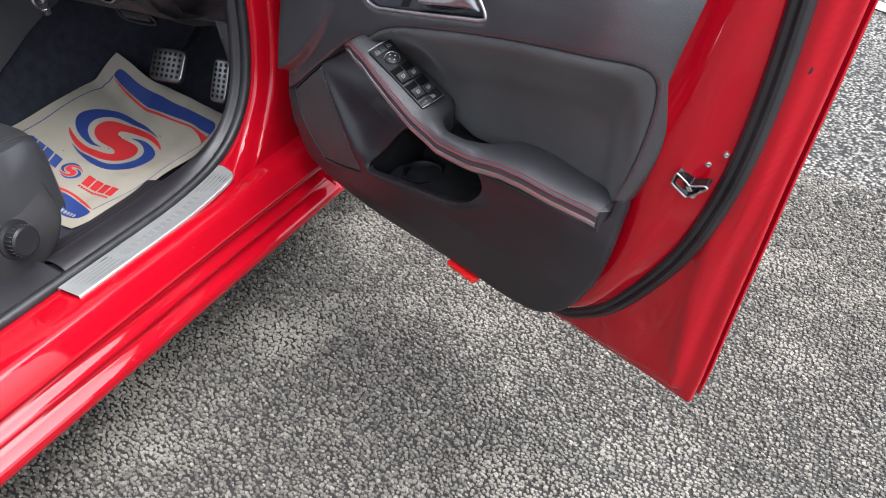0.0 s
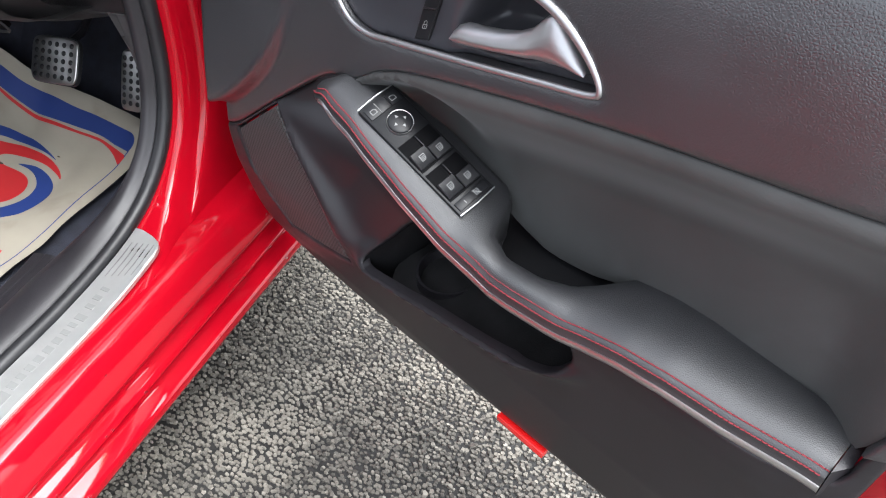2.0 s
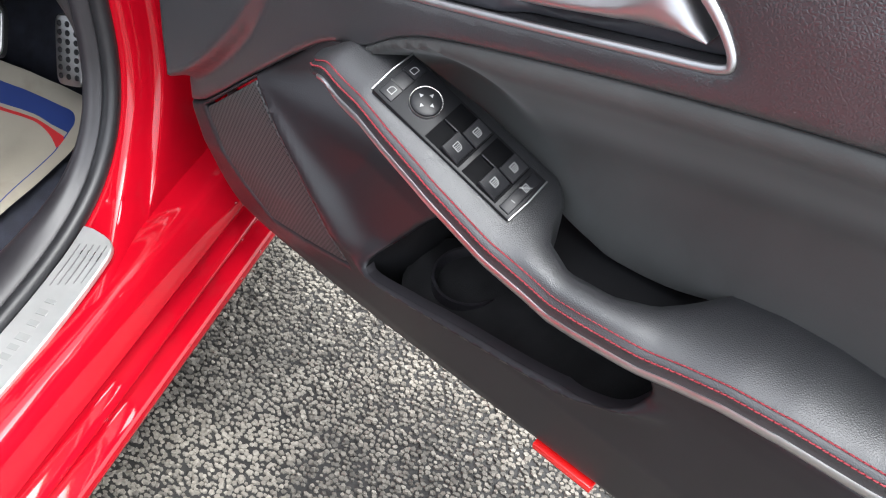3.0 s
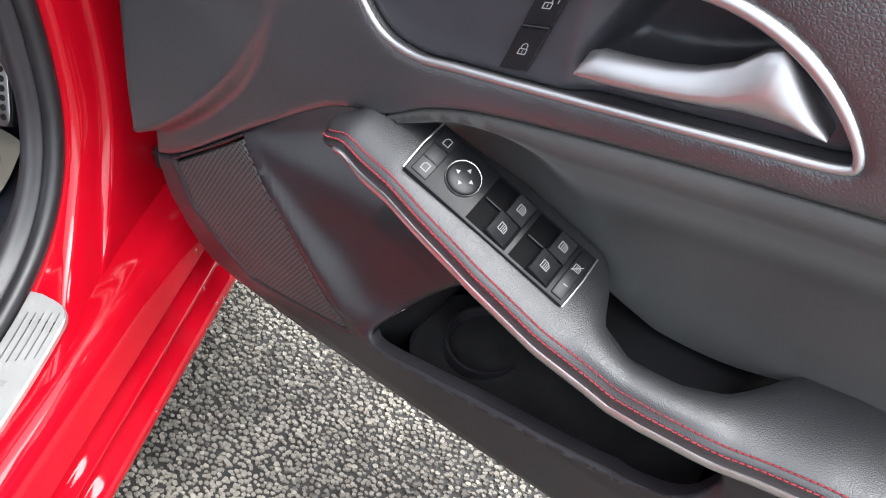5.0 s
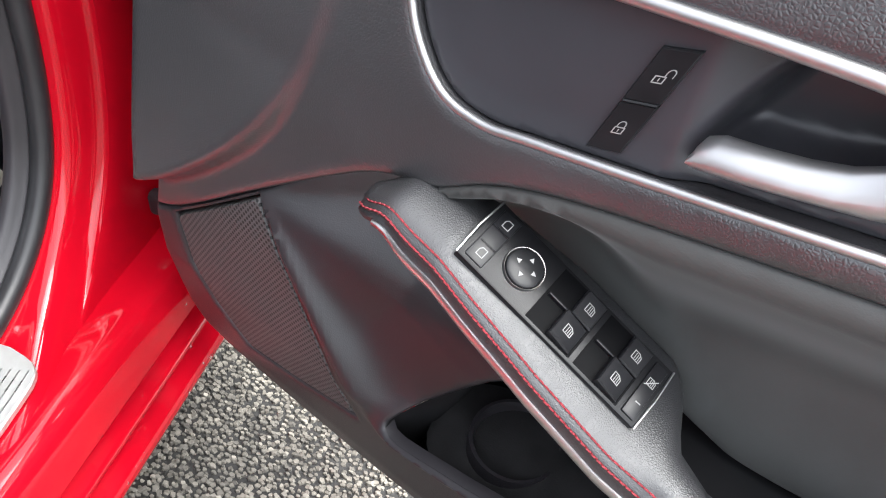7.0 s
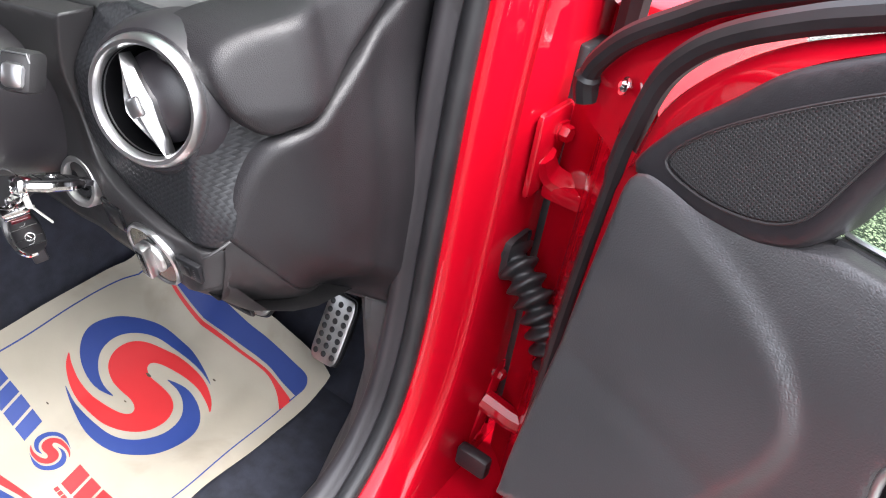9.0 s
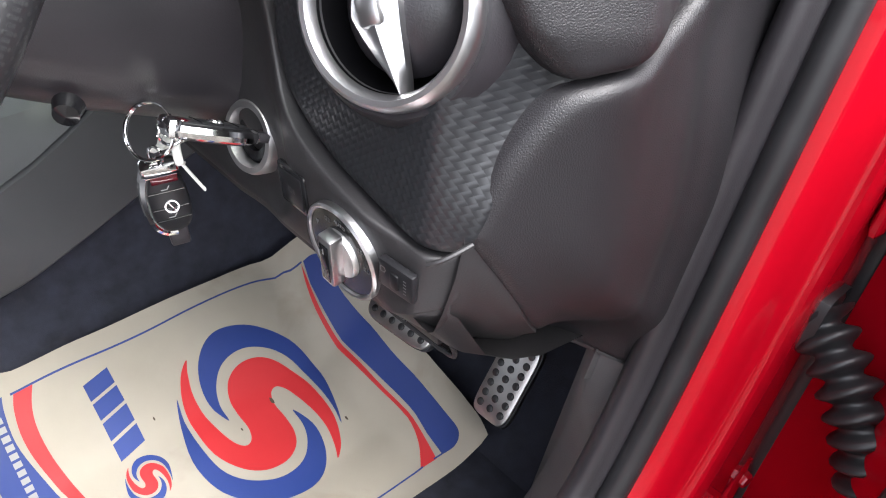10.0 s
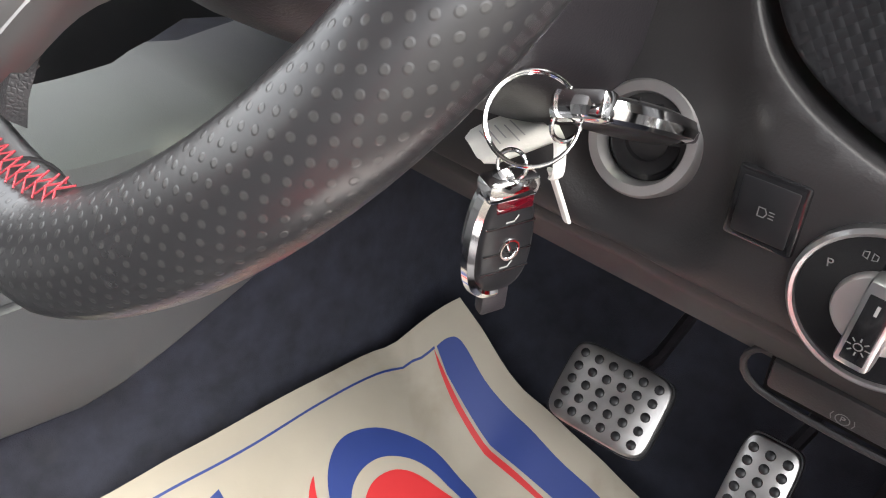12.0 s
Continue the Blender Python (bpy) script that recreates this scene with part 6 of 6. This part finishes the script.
def spoke():
    """Silver bands that rise from the foot of the wheel and sweep out to the rim on either side."""
    for side in (1, -1):
        line = smooth_line([(-0.004, -0.134, 0.016), (0.006, -0.126, 0.019), (0.022, -0.113, 0.022), (0.053, -0.086, 0.024), (0.100, -0.062, 0.018), (0.138, -0.048, 0.006), (0.165, -0.040, -0.002)], 5)
        secs = []
        for i, (x, y, z) in enumerate(line):
            s = i / (len(line) - 1)
            a, b = line[max(i - 1, 0)], line[min(i + 1, len(line) - 1)]
            d = (b - a)[:2] / np.linalg.norm((b - a)[:2])
            w = 0.0145 - 0.009 * s
            row = []
            for k, h in ((-1.0, -0.010), (-0.96, -0.002), (-0.80, 0.0015), (-0.1, -0.001), (0.35, 0.0015), (0.82, 0.003), (1.0, 0.0), (1.0, -0.010)):
                row.append((side * (x - d[1] * w * k), y + d[0] * w * k, z + h - (0.003 if side < 0 else 0)))
            secs.append(row)
        part("spoke", loft(secs, closed=True), SPOKE, wheel, "satin silver spoke band", angle=40)
    part("lower_plate", loft([[(-w, y, z - 0.006), (-w * 0.9, y, z), (0, y, z + 0.002), (w * 0.9, y, z), (w, y, z - 0.006)] for w, y, z in ((0.022, -0.142, 0.008), (0.026, -0.132, 0.013), (0.030, -0.11, 0.018), (0.045, -0.085, 0.022), (0.06, -0.06, 0.024))]), LEATHER, wheel, "smooth black foot of the spokes", angle=40)
    part("horn_pad_edge", tube(smooth_line([(-0.07, -0.062, 0.03), (-0.03, -0.078, 0.03), (0.03, -0.078, 0.03), (0.07, -0.062, 0.03)], 6), 0.004, sides=8), GLOSS, wheel)
    line = smooth_line([(-0.008, -0.1500, 0.0130), (0.025, -0.1500, 0.0128), (0.055, -0.1480, 0.0122), (0.082, -0.1420, 0.0110)], 5)
    geo = []
    for i in range(0, len(line) - 1):
        x, y, z = line[i]
        for d in (-1, 1):
            geo.append(tube([(x - 0.0030 * d, y - 0.0040, z + 0.0012), (x, y, z + 0.0008), (x + 0.0030 * d, y + 0.0035, z - 0.0025)], 0.00036, sides=5))
    part("stitching", join(*geo), THREAD, wheel, "red cross stitching")


spoke()

# ---- pedals ----
def pedal(name, centre, nrm, right, w, h, rows, cols, label):
    z = Vector(nrm).normalized()
    x = Vector(right)
    x = (x - z * x.dot(z)).normalized()
    m = Matrix((x, z.cross(x), z)).transposed().to_4x4()
    m.translation = centre
    ob = thing(name, label, "pedal", m)
    r = 0.35
    outline = [(w / 2 * math.copysign(abs(math.cos(a)) ** r, math.cos(a)), h / 2 * math.copysign(abs(math.sin(a)) ** r, math.sin(a))) for a in np.linspace(0, 2 * math.pi, 48, endpoint=False)]
    plate = part("plate", loft([[(x_ * k, y_ * k, zz + 0.003 - 0.12 * (x_ * k) ** 2 / w) for x_, y_ in outline] for k, zz in ((0.02, 0.003), (0.5, 0.003), (0.95, 0.003), (0.985, 0.0022), (1.0, 0.0), (1.0, -0.003))], closed=True), PEDAL, ob, "brushed stainless steel face", angle=50)
    part("rubber_pad", loft([[(x_ * k, y_ * k, zz) for x_, y_ in outline] for k, zz in ((1.03, -0.001), (1.04, -0.008), (0.9, -0.016))], closed=True), RUBBER, ob)
    stud = mesh_of("stud", *lathe([(0.0, 0.0012), (0.0040, 0.0012), (0.0050, 0.0002), (0.0051, -0.002)], 12))
    stud.materials.append(RUBBER)
    for j in range(rows):
        for i in range(cols):
            px = (i - (cols - 1) / 2) * w * 0.90 / cols
            py = (j - (rows - 1) / 2) * h * 0.86 / rows
            s = new("stud", stud)
            s.parent = plate
            s.location = (px, py, 0.0062 - 0.12 * px * px / w)
    part("arm", tube([(0, h * 0.2, -0.012), (0.01, h * 0.7, -0.05), (0.02, h * 2.2, -0.10)], 0.008, sides=8), PLASTIC, ob)


pedal("accelerator_pedal", (-0.3270, 2.648, 0.455), (-0.05, -0.80, 0.45), (1, 0, 0.06), 0.056, 0.114, 7, 3, "narrow drilled stainless steel accelerator pedal with rubber studs")
pedal("brake_pedal", (-0.4800, 2.617, 0.484), (0.0, -0.80, 0.58), (1, 0.06, 0.04), 0.114, 0.088, 5, 6, "wide drilled stainless steel brake pedal with rubber studs")

# ---- paper floor mat ----
mat_thing = thing("floor_mat", "printed cream paper floor mat with blue and red swirls", "floor mat")


def mat_z(x, y):
    x, y = np.asarray(x, float), np.asarray(y, float)
    z = 0.281 + 0.22 * np.clip(-0.46 - x, 0, 1) + 0.32 * np.clip(-0.60 - x, 0, 1) - 0.02 * smoothstep(2.3, 2.1, y)
    z = z + (0.055 + 0.15 * np.clip(-0.4 - x, 0, 1)) * smoothstep(2.57, 2.69, y)
    # a fold across the far corner, soft waves and a lifted near corner
    fold = (y - 2.60) * 0.8 + (x + 0.735) * 0.6
    z = z + 0.004 * np.exp(-(fold / 0.006) ** 2) * smoothstep(-0.66, -0.71, x)
    z = z + 0.016 * smoothstep(0.05, 0.0, np.hypot(x + 0.745, y - 2.165))
    return z + 0.0022 * np.sin(19 * x + 11 * y) + 0.0016 * np.sin(31 * y - 17 * x + 1) + 0.0012 * np.sin(60 * x + 23 * y)


def on_mat(outline, lift, step=0.012):
    from mathutils.geometry import delaunay_2d_cdt
    xs, ys = [q[0] for q in outline], [q[1] for q in outline]
    co = [Vector(q) for q in outline]
    cons = [(i, (i + 1) % len(outline)) for i in range(len(outline))]
    gx, gy = np.meshgrid(np.arange(min(xs), max(xs), step), np.arange(min(ys), max(ys), step))
    g = np.column_stack([gx.ravel(), gy.ravel()])
    if len(g):
        d = edge_distance(outline, g)
        co += [Vector(p) for p, q in zip(g, d) if q > step * 0.4 and inside(outline, *p)]
    v2, _, f2, *_ = delaunay_2d_cdt(co, cons, [], 0, 1e-7)
    p = np.array([(v.x, v.y) for v in v2])
    z = mat_z(p[:, 0], p[:, 1]) + lift
    faces = []
    for f in f2:
        c = p[list(f)].mean(axis=0)
        if inside(outline, *c):
            a, b, c_ = [p[i] for i in f[:3]]
            ccw = (b[0] - a[0]) * (c_[1] - a[1]) - (b[1] - a[1]) * (c_[0] - a[0]) > 0
            faces.append(tuple(f) if ccw else tuple(f)[::-1])
    return [(x, y, zz) for (x, y), zz in zip(p, z)], faces


def blot(name, outline, mat, lift=0.0007):
    return part(name, on_mat(outline, lift), mat, mat_thing)


sheet = smooth_line([(-0.721, 2.657), (-0.743, 2.615), (-0.757, 2.555), (-0.754, 2.467), (-0.750, 2.375), (-0.743, 2.292), (-0.740, 2.242), (-0.742, 2.202), (-0.752, 2.168), (-0.755, 2.118)], 4)
sheet += smooth_line([(-0.66, 2.118), (-0.52, 2.135), (-0.455, 2.141), (-0.402, 2.142)], 4)
sheet += smooth_line([(-0.387, 2.169), (-0.369, 2.218), (-0.360, 2.285), (-0.351, 2.344), (-0.355, 2.402), (-0.351, 2.486), (-0.353, 2.570), (-0.344, 2.620), (-0.341, 2.650)], 4)
sheet += smooth_line([(-0.343, 2.664), (-0.376, 2.675), (-0.430, 2.684), (-0.505, 2.680), (-0.577, 2.671), (-0.630, 2.663), (-0.681, 2.660)], 4)
part("sheet", on_mat(sheet, 0.0, 0.008), PAPER, mat_thing, "cream paper, scuffed and creased", angle=80)
S_RED = [(-0.104, -0.052), (-0.088, -0.069), (-0.057, -0.083), (-0.021, -0.087), (0.020, -0.083), (0.054, -0.062), (0.071, -0.038), (0.073, -0.009), (0.061, 0.014), (0.041, 0.025), (0.016, 0.027), (-0.008, 0.025), (-0.024, 0.031), (-0.027, 0.043), (-0.012, 0.055), (0.021, 0.064), (0.059, 0.066), (0.088, 0.059)]
S_BLUE = [(0.065, 0.087), (0.034, 0.099), (-0.017, 0.111), (-0.060, 0.103), (-0.090, 0.083), (-0.113, 0.053), (-0.122, 0.018), (-0.119, -0.010), (-0.102, -0.034), (-0.076, -0.049), (-0.044, -0.053), (-0.012, -0.042), (-0.037, -0.041), (-0.060, -0.033), (-0.080, -0.015), (-0.089, 0.011), (-0.086, 0.039), (-0.069, 0.067), (-0.041, 0.086), (-0.002, 0.093), (0.037, 0.092)]


def swirl(cx, cy, k, turn=0.0):
    """Two blue hooks round a red S, each the other turned half round."""
    c, s = math.cos(turn), math.sin(turn)
    put = lambda pts, sg: [(cx + k * sg * (x * c - y * s), cy + k * sg * (x * s + y * c)) for x, y in pts]
    red = put(S_RED, 1) + put(S_RED, -1)
    blot("red_swirl", smooth_line(red, 4, True), RED_INK)
    for sg in (1, -1):
        blot("blue_swirl", smooth_line(put(S_BLUE, sg), 4, True), BLUE_INK)


swirl(-0.566, 2.454, 1.0)
swirl(-0.556, 2.290, 0.25)
blot("blue_band", smooth_line([(-0.712, 2.618), (-0.706, 2.630), (-0.691, 2.638), (-0.645, 2.639), (-0.594, 2.646), (-0.532, 2.648), (-0.468, 2.651), (-0.413, 2.649), (-0.382, 2.645), (-0.370, 2.637), (-0.367, 2.626), (-0.372, 2.612)], 4) + smooth_line([(-0.410, 2.617), (-0.452, 2.623), (-0.505, 2.621), (-0.560, 2.616), (-0.612, 2.613), (-0.653, 2.612), (-0.684, 2.613)], 4), BLUE_INK)
blot("red_band", smooth_line([(-0.713, 2.615), (-0.690, 2.609), (-0.656, 2.604), (-0.612, 2.604), (-0.556, 2.607), (-0.496, 2.612), (-0.446, 2.613), (-0.408, 2.602), (-0.380, 2.582)], 4) + smooth_line([(-0.374, 2.604), (-0.408, 2.612), (-0.451, 2.618), (-0.501, 2.616), (-0.553, 2.613), (-0.607, 2.610), (-0.649, 2.609), (-0.677, 2.611)], 4), RED_INK)
blot("blue_band", smooth_line([(-0.718, 2.191), (-0.702, 2.187), (-0.669, 2.185), (-0.630, 2.192), (-0.588, 2.202), (-0.540, 2.215), (-0.500, 2.222), (-0.455, 2.219), (-0.402, 2.204)], 4) + smooth_line([(-0.404, 2.192), (-0.416, 2.176), (-0.440, 2.168), (-0.50, 2.163), (-0.60, 2.152), (-0.69, 2.148), (-0.715, 2.152)], 4), BLUE_INK)
blot("red_band", smooth_line([(-0.717, 2.226), (-0.697, 2.216), (-0.673, 2.211), (-0.635, 2.212), (-0.595, 2.219), (-0.542, 2.229), (-0.500, 2.234), (-0.459, 2.231), (-0.404, 2.212)], 4) + smooth_line([(-0.421, 2.213), (-0.471, 2.226), (-0.511, 2.226), (-0.550, 2.218), (-0.600, 2.204), (-0.644, 2.195), (-0.675, 2.193), (-0.701, 2.197), (-0.716, 2.203)], 4), RED_INK)


def ruled(pts, w=0.0012):
    """A thin printed line."""
    line = smooth_line(pts, 6)
    d = [np.array(b) - np.array(a) for a, b in zip([line[0]] + line[:-1], line[1:] + [line[-1]])]
    n = [np.array((-q[1], q[0])) / (np.linalg.norm(q) + 1e-9) * w for q in d]
    blot("blue_line", [tuple(p + q) for p, q in zip(line, n)] + [tuple(p - q) for p, q in zip(line, n)][::-1], BLUE_INK, 0.0010)


ruled([(-0.717, 2.200), (-0.718, 2.281), (-0.723, 2.360), (-0.728, 2.451), (-0.731, 2.552), (-0.713, 2.616)])
ruled([(-0.373, 2.612), (-0.380, 2.582), (-0.378, 2.503), (-0.373, 2.409), (-0.375, 2.352), (-0.381, 2.286), (-0.403, 2.212)])


def print_bars(x0, x1, ya, yb, slant, count, mat, lift=0.0007, gap=0.16):
    """A row of bars in the place of one line of print; slant leans them along the row."""
    w = (x1 - x0) / count
    for i in range(count):
        a, b = x0 + i * w, x0 + (i + 1 - gap) * w
        blot("lettering_bar", [(a, ya), (b, ya), (b + slant, yb), (a + slant, yb)], mat, lift)


print_bars(-0.690, -0.589, 2.274, 2.309, -0.010, 4, BLUE_INK)
print_bars(-0.505, -0.400, 2.272, 2.308, -0.008, 4, RED_INK)
print_bars(-0.505, -0.405, 2.260, 2.2665, 0.0, 13, RED_INK)
print_bars(-0.700, -0.425, 2.173, 2.182, 0.0, 28, WHITE, 0.0014, 0.32)
# scuffs and specks on the print
for x, y, r in ((-0.578, 2.478, 0.0042), (-0.560, 2.420, 0.002), (-0.503, 2.551, 0.0028), (-0.62, 2.33, 0.002)):
    blot("dirt_speck", [(x + r * math.cos(a) * (1.5 if i % 2 else 1.0), y + 0.6 * r * math.sin(a)) for i, a in enumerate(np.linspace(0, 2 * math.pi, 9, endpoint=False))], SPECK, 0.0016)

# ---- keys in the ignition ----
keys = thing("key_bunch", "two black and chrome car keys on a ring with tag", "keys")


def fob(m, label):
    out = [(0.0165 * math.copysign(abs(math.cos(a)) ** 0.75, math.cos(a)) * (1.0 - 0.12 * math.sin(a)), 0.029 * math.copysign(abs(math.sin(a)) ** 0.85, math.sin(a))) for a in np.linspace(0, 2 * math.pi, 40, endpoint=False)]
    ob = part("fob", loft([[(x * k, y * k, z) for x, y in out] for k, z in ((0.3, 0.0066), (0.8, 0.0062), (0.93, 0.0048), (0.95, 0.0), (0.93, -0.0048), (0.8, -0.0062), (0.3, -0.0066))], closed=True), KEY, keys, label, angle=60, m=m)
    part("chrome_side", tube([(x, y, 0) for x, y in out[10:31]], 0.0045, sides=8, flat=1.1), CHROME, ob)
    part("chrome_cap", box(-0.0145, 0.0145, 0.021, 0.031, -0.0058, 0.0072, 0.0035), CHROME, ob)
    part("tongue", box(-0.008, 0.008, -0.043, -0.026, -0.0035, 0.0035, 0.002), PLASTIC, ob)
    for y in (0.010, -0.004, -0.014):
        part("key_line", box(-0.0135, 0.0135, y - 0.0003, y + 0.0003, 0.006, 0.0071, 0), GLOSS, ob)
    part("badge", lathe([(0.0042, 0.0004), (0.0046, 0.0012), (0.0054, 0.0012), (0.0058, 0.0)], 24), CHROME, ob, m=pose(0.001, -0.003, 0.0063))
    part("badge_bar", box(-0.0008, 0.0008, -0.0045, 0.0045, 0.0, 0.0010, 0.0002), CHROME, ob, m=pose(0.001, -0.003, 0.0063, 0, 0, 25))
    part("sender_window", box(-0.0090, 0.0110, 0.0165, 0.0225, 0.0050, 0.0066, 0.0008), SENDER, ob, "dark red sender window")
    for y in (0.012, -0.012):
        part("button_print", stroke([(-0.003, y), (0.001, y), (0.003, y + 0.0025)], 0.0008, 0.0071), WHITE, ob)
    return ob


def frame_of(c, along_, face):
    y = Vector(along_).normalized()
    z = Vector(face)
    z = (z - y * z.dot(y)).normalized()
    m = Matrix((y.cross(z), y, z)).transposed().to_4x4()
    m.translation = c
    return m


fob(frame_of((-0.409, 2.260, 0.790), (0.10, -0.25, 1.0), (0.94, -0.30, -0.17)) @ Matrix.Diagonal((0.92, 1.12, 1.1, 1)), "hanging black and chrome key fob")
fob(frame_of((-0.370, 2.272, 0.857), (-0.25, -1.0, 0.22), (-0.28, 0.1, 0.94)), "black and chrome key fob in the ignition")
ring_m = frame_of((-0.3945, 2.243, 0.852), (-0.42, 0.23, 0.87), (0.36, -0.84, 0.4))
circle = lambda r: [(r * math.cos(a), r * math.sin(a), 0) for a in np.linspace(0, 2 * math.pi, 40, endpoint=False)]
part("split_ring", tube(circle(0.0188), 0.0009, True, 8), CHROME, keys, "steel split ring", m=ring_m)
part("split_ring", tube(circle(0.0191), 0.0008, True, 8), CHROME, keys, m=ring_m @ pose(0, 0, 0.0016))
part("small_ring", tube(circle(0.0075), 0.0011, True, 8), CHROME, keys, m=frame_of((-0.384, 2.252, 0.853), (0, 0.1, 1.0), (0.9, -0.3, 0)))
part("small_ring", tube(circle(0.0065), 0.0010, True, 8), CHROME, keys, m=frame_of((-0.404, 2.250, 0.828), (0.2, 0.1, 1.0), (0.3, -0.9, 0)))


def paper_tag():
    """A slightly curled paper label with clipped corners, hung from a strap."""
    rows_ = []
    for v in np.linspace(-1, 1, 9):
        half = 0.0275 - 0.006 * smoothstep(0.75, 1.0, abs(v))
        rows_.append([(half * u, 0.0185 * v, 0.0022 * u * u - 0.0012 * v * v + 0.0008 * math.sin(5 * u + 2 * v)) for u in np.linspace(-1, 1, 13)])
    v, f = loft(rows_)
    k = len(v)
    rim_faces = [q[::-1] for q in f]
    y = Vector((0.0205, 0.0296, 0.0175)).normalized()
    x = Vector((0.049, -0.0257, 0.0084))
    x = (x - y * x.dot(y)).normalized()
    m = Matrix((x, y, x.cross(y))).transposed().to_4x4()
    m.translation = (-0.430, 2.2815, 0.8265)
    part("paper_tag", (v + [(a, b, c - 0.0005) for a, b, c in v], f + [tuple(i + k for i in q) for q in rim_faces]), TAG, keys, "creased white paper tag", m=m)
    part("tag_bars", join(*[stroke([(-0.018 + 0.004 * (i % 2), y_), (0.014 - 0.005 * (i % 3), y_)], 0.0007, 0.0024) for i, y_ in enumerate((-0.011, -0.007, -0.003, 0.001, 0.005))]), INKGREY, keys, m=m)


paper_tag()
part("tag_strap", tube(smooth_line([(-0.396, 2.262, 0.846), (-0.388, 2.257, 0.842), (-0.386, 2.258, 0.830), (-0.390, 2.262, 0.826)], 5), 0.0030, sides=8, flat=0.5), TAG, keys)
part("tag_strap", tube(smooth_line([(-0.391, 2.260, 0.829), (-0.389, 2.267, 0.818), (-0.387, 2.277, 0.803)], 5), 0.0027, sides=8, flat=0.45), TAG, keys)

# ---- seat ----
seat = thing("driver_seat", "black leather driver's seat with a ribbed lumbar knob", "seat")


def cushion():
    secs = []
    for s, drop, cut in ((0.0, 0.055, 0.06), (0.012, 0.02, 0.03), (0.035, 0.004, 0.012), (0.08, 0.0, 0.0), (0.2, 0.006, 0.0), (0.5, 0.014, 0.0), (0.75, 0.02, 0.0)):
        y = 2.100 - s
        row = []
        for x in np.linspace(-0.755 + cut, -0.200 - cut * 0.5, 26):
            e = abs((x + 0.47) / 0.285)
            bolster = 0.028 * float(smoothstep(0.55, 0.85, e)) - 0.085 * float(smoothstep(0.86, 1.0, e))
            yy = y - 0.105 * max(0.0, (e - 0.3) / 0.7) ** 2
            row.append((x, yy, 0.585 - drop + bolster))
        row = [(row[0][0], row[0][1], 0.42)] + row + [(row[-1][0], row[-1][1], 0.44)]
        secs.append(row)
    front = [(x, y + 0.004, min(z, 0.43)) for x, y, z in secs[0]]
    part("cushion", loft([front] + secs), SEAT, seat, "black leather cushion", angle=70)
    seam = [(x, y, z + 0.001) for x, y, z in [sec[21] for sec in secs[1:]]]
    part("stitching", dashes(smooth_line(seam, 6), 0.005, 0.0038, 0.0006, np.array((0, 0, 0.0008))), THREAD_DARK, seat)
    part("stitching", dashes(smooth_line([(x + 0.012, y, z + 0.001) for x, y, z in seam], 6), 0.005, 0.0038, 0.0006, np.array((0, 0, 0.0008))), THREAD_DARK, seat)
    base = smooth_line([(1.40, 0.30), (1.70, 0.32), (1.85, 0.345), (1.955, 0.385), (2.0, 0.44), (2.008, 0.50), (1.995, 0.54), (1.90, 0.515), (1.75, 0.50), (1.40, 0.48)], 6, True)
    part("base_trim", panel(base, lambda u, z: -0.183 - 0.03 * smoothstep(0.44, 0.54, z), 0.02, rim=0.012, back=0.05, rows=4), GREY_PLASTIC, seat, "black plastic seat base trim", angle=70, m=SIDE)
    part("backrest", box(-0.72, -0.22, 1.18, 1.34, 0.5, 1.15, 0.06), LEATHER, seat)
    knob = part("lumbar_knob", lathe([(0.0, 0.024), (0.026, 0.0235), (0.0305, 0.020), (0.0325, 0.0), (0.039, -0.003), (0.040, -0.01)], 40), KEY, seat, "ribbed round lumbar knob", m=facing((-0.183, 1.898, 0.458), (1, 0.12, 0.1)))
    rib = mesh_of("knob_rib", *lathe([(0.0, 0.016), (0.0016, 0.016), (0.0016, 0.0)], 6))
    rib.materials.append(KEY)
    for i in range(24):
        r_ = new("knob_rib", rib)
        r_.parent = knob
        r_.location = (0.0316 * math.cos(i * math.pi / 12), 0.0316 * math.sin(i * math.pi / 12), 0.003)


cushion()

# ---- centre console ----
console = thing("centre_console", "dark grey centre console with a silver edge", "console")
secs = []
for y in np.linspace(1.2, 2.75, 90):
    k = float(smoothstep(2.2, 2.6, y))
    zb = float(np.interp(y, [2.16, 2.21, 2.25, 2.29, 2.36, 2.44, 2.51, 2.60], [0.468, 0.470, 0.482, 0.502, 0.542, 0.590, 0.622, 0.655]))
    zs = float(np.interp(y, [2.06, 2.10, 2.14, 2.17, 2.20, 2.24, 2.28, 2.32, 2.36], [0.596, 0.590, 0.588, 0.590, 0.598, 0.615, 0.638, 0.668, 0.70]))
    zs = max(zs, zb + 0.03)
    top = max(0.69 + 0.08 * k, zs + 0.03)
    secs.append([(-0.815, y, zb - 0.004), (-0.775, y, zb - 0.003), (-0.762, y, zb), (-0.757, y, zb + 0.006), (-0.756, y, zb * 0.6 + zs * 0.4), (-0.759, y, zs - 0.004), (-0.765, y, zs), (-0.765, y, zs + 0.002), (-0.760, y, zs + 0.004), (-0.766, y, zs * 0.6 + top * 0.4), (-0.782, y, top - 0.008), (-0.81, y, top), (-0.95, y, top)])
part("side_panel", loft(secs), CONSOLE, console, angle=40)
part("edge_strip", tube(smooth_line([(-0.80, 1.7, 0.705), (-0.79, 1.95, 0.705), (-0.785, 2.07, 0.704), (-0.80, 2.10, 0.705), (-0.90, 2.12, 0.706)], 6), 0.004, sides=8), SATIN, console, "thin silver edge strip")
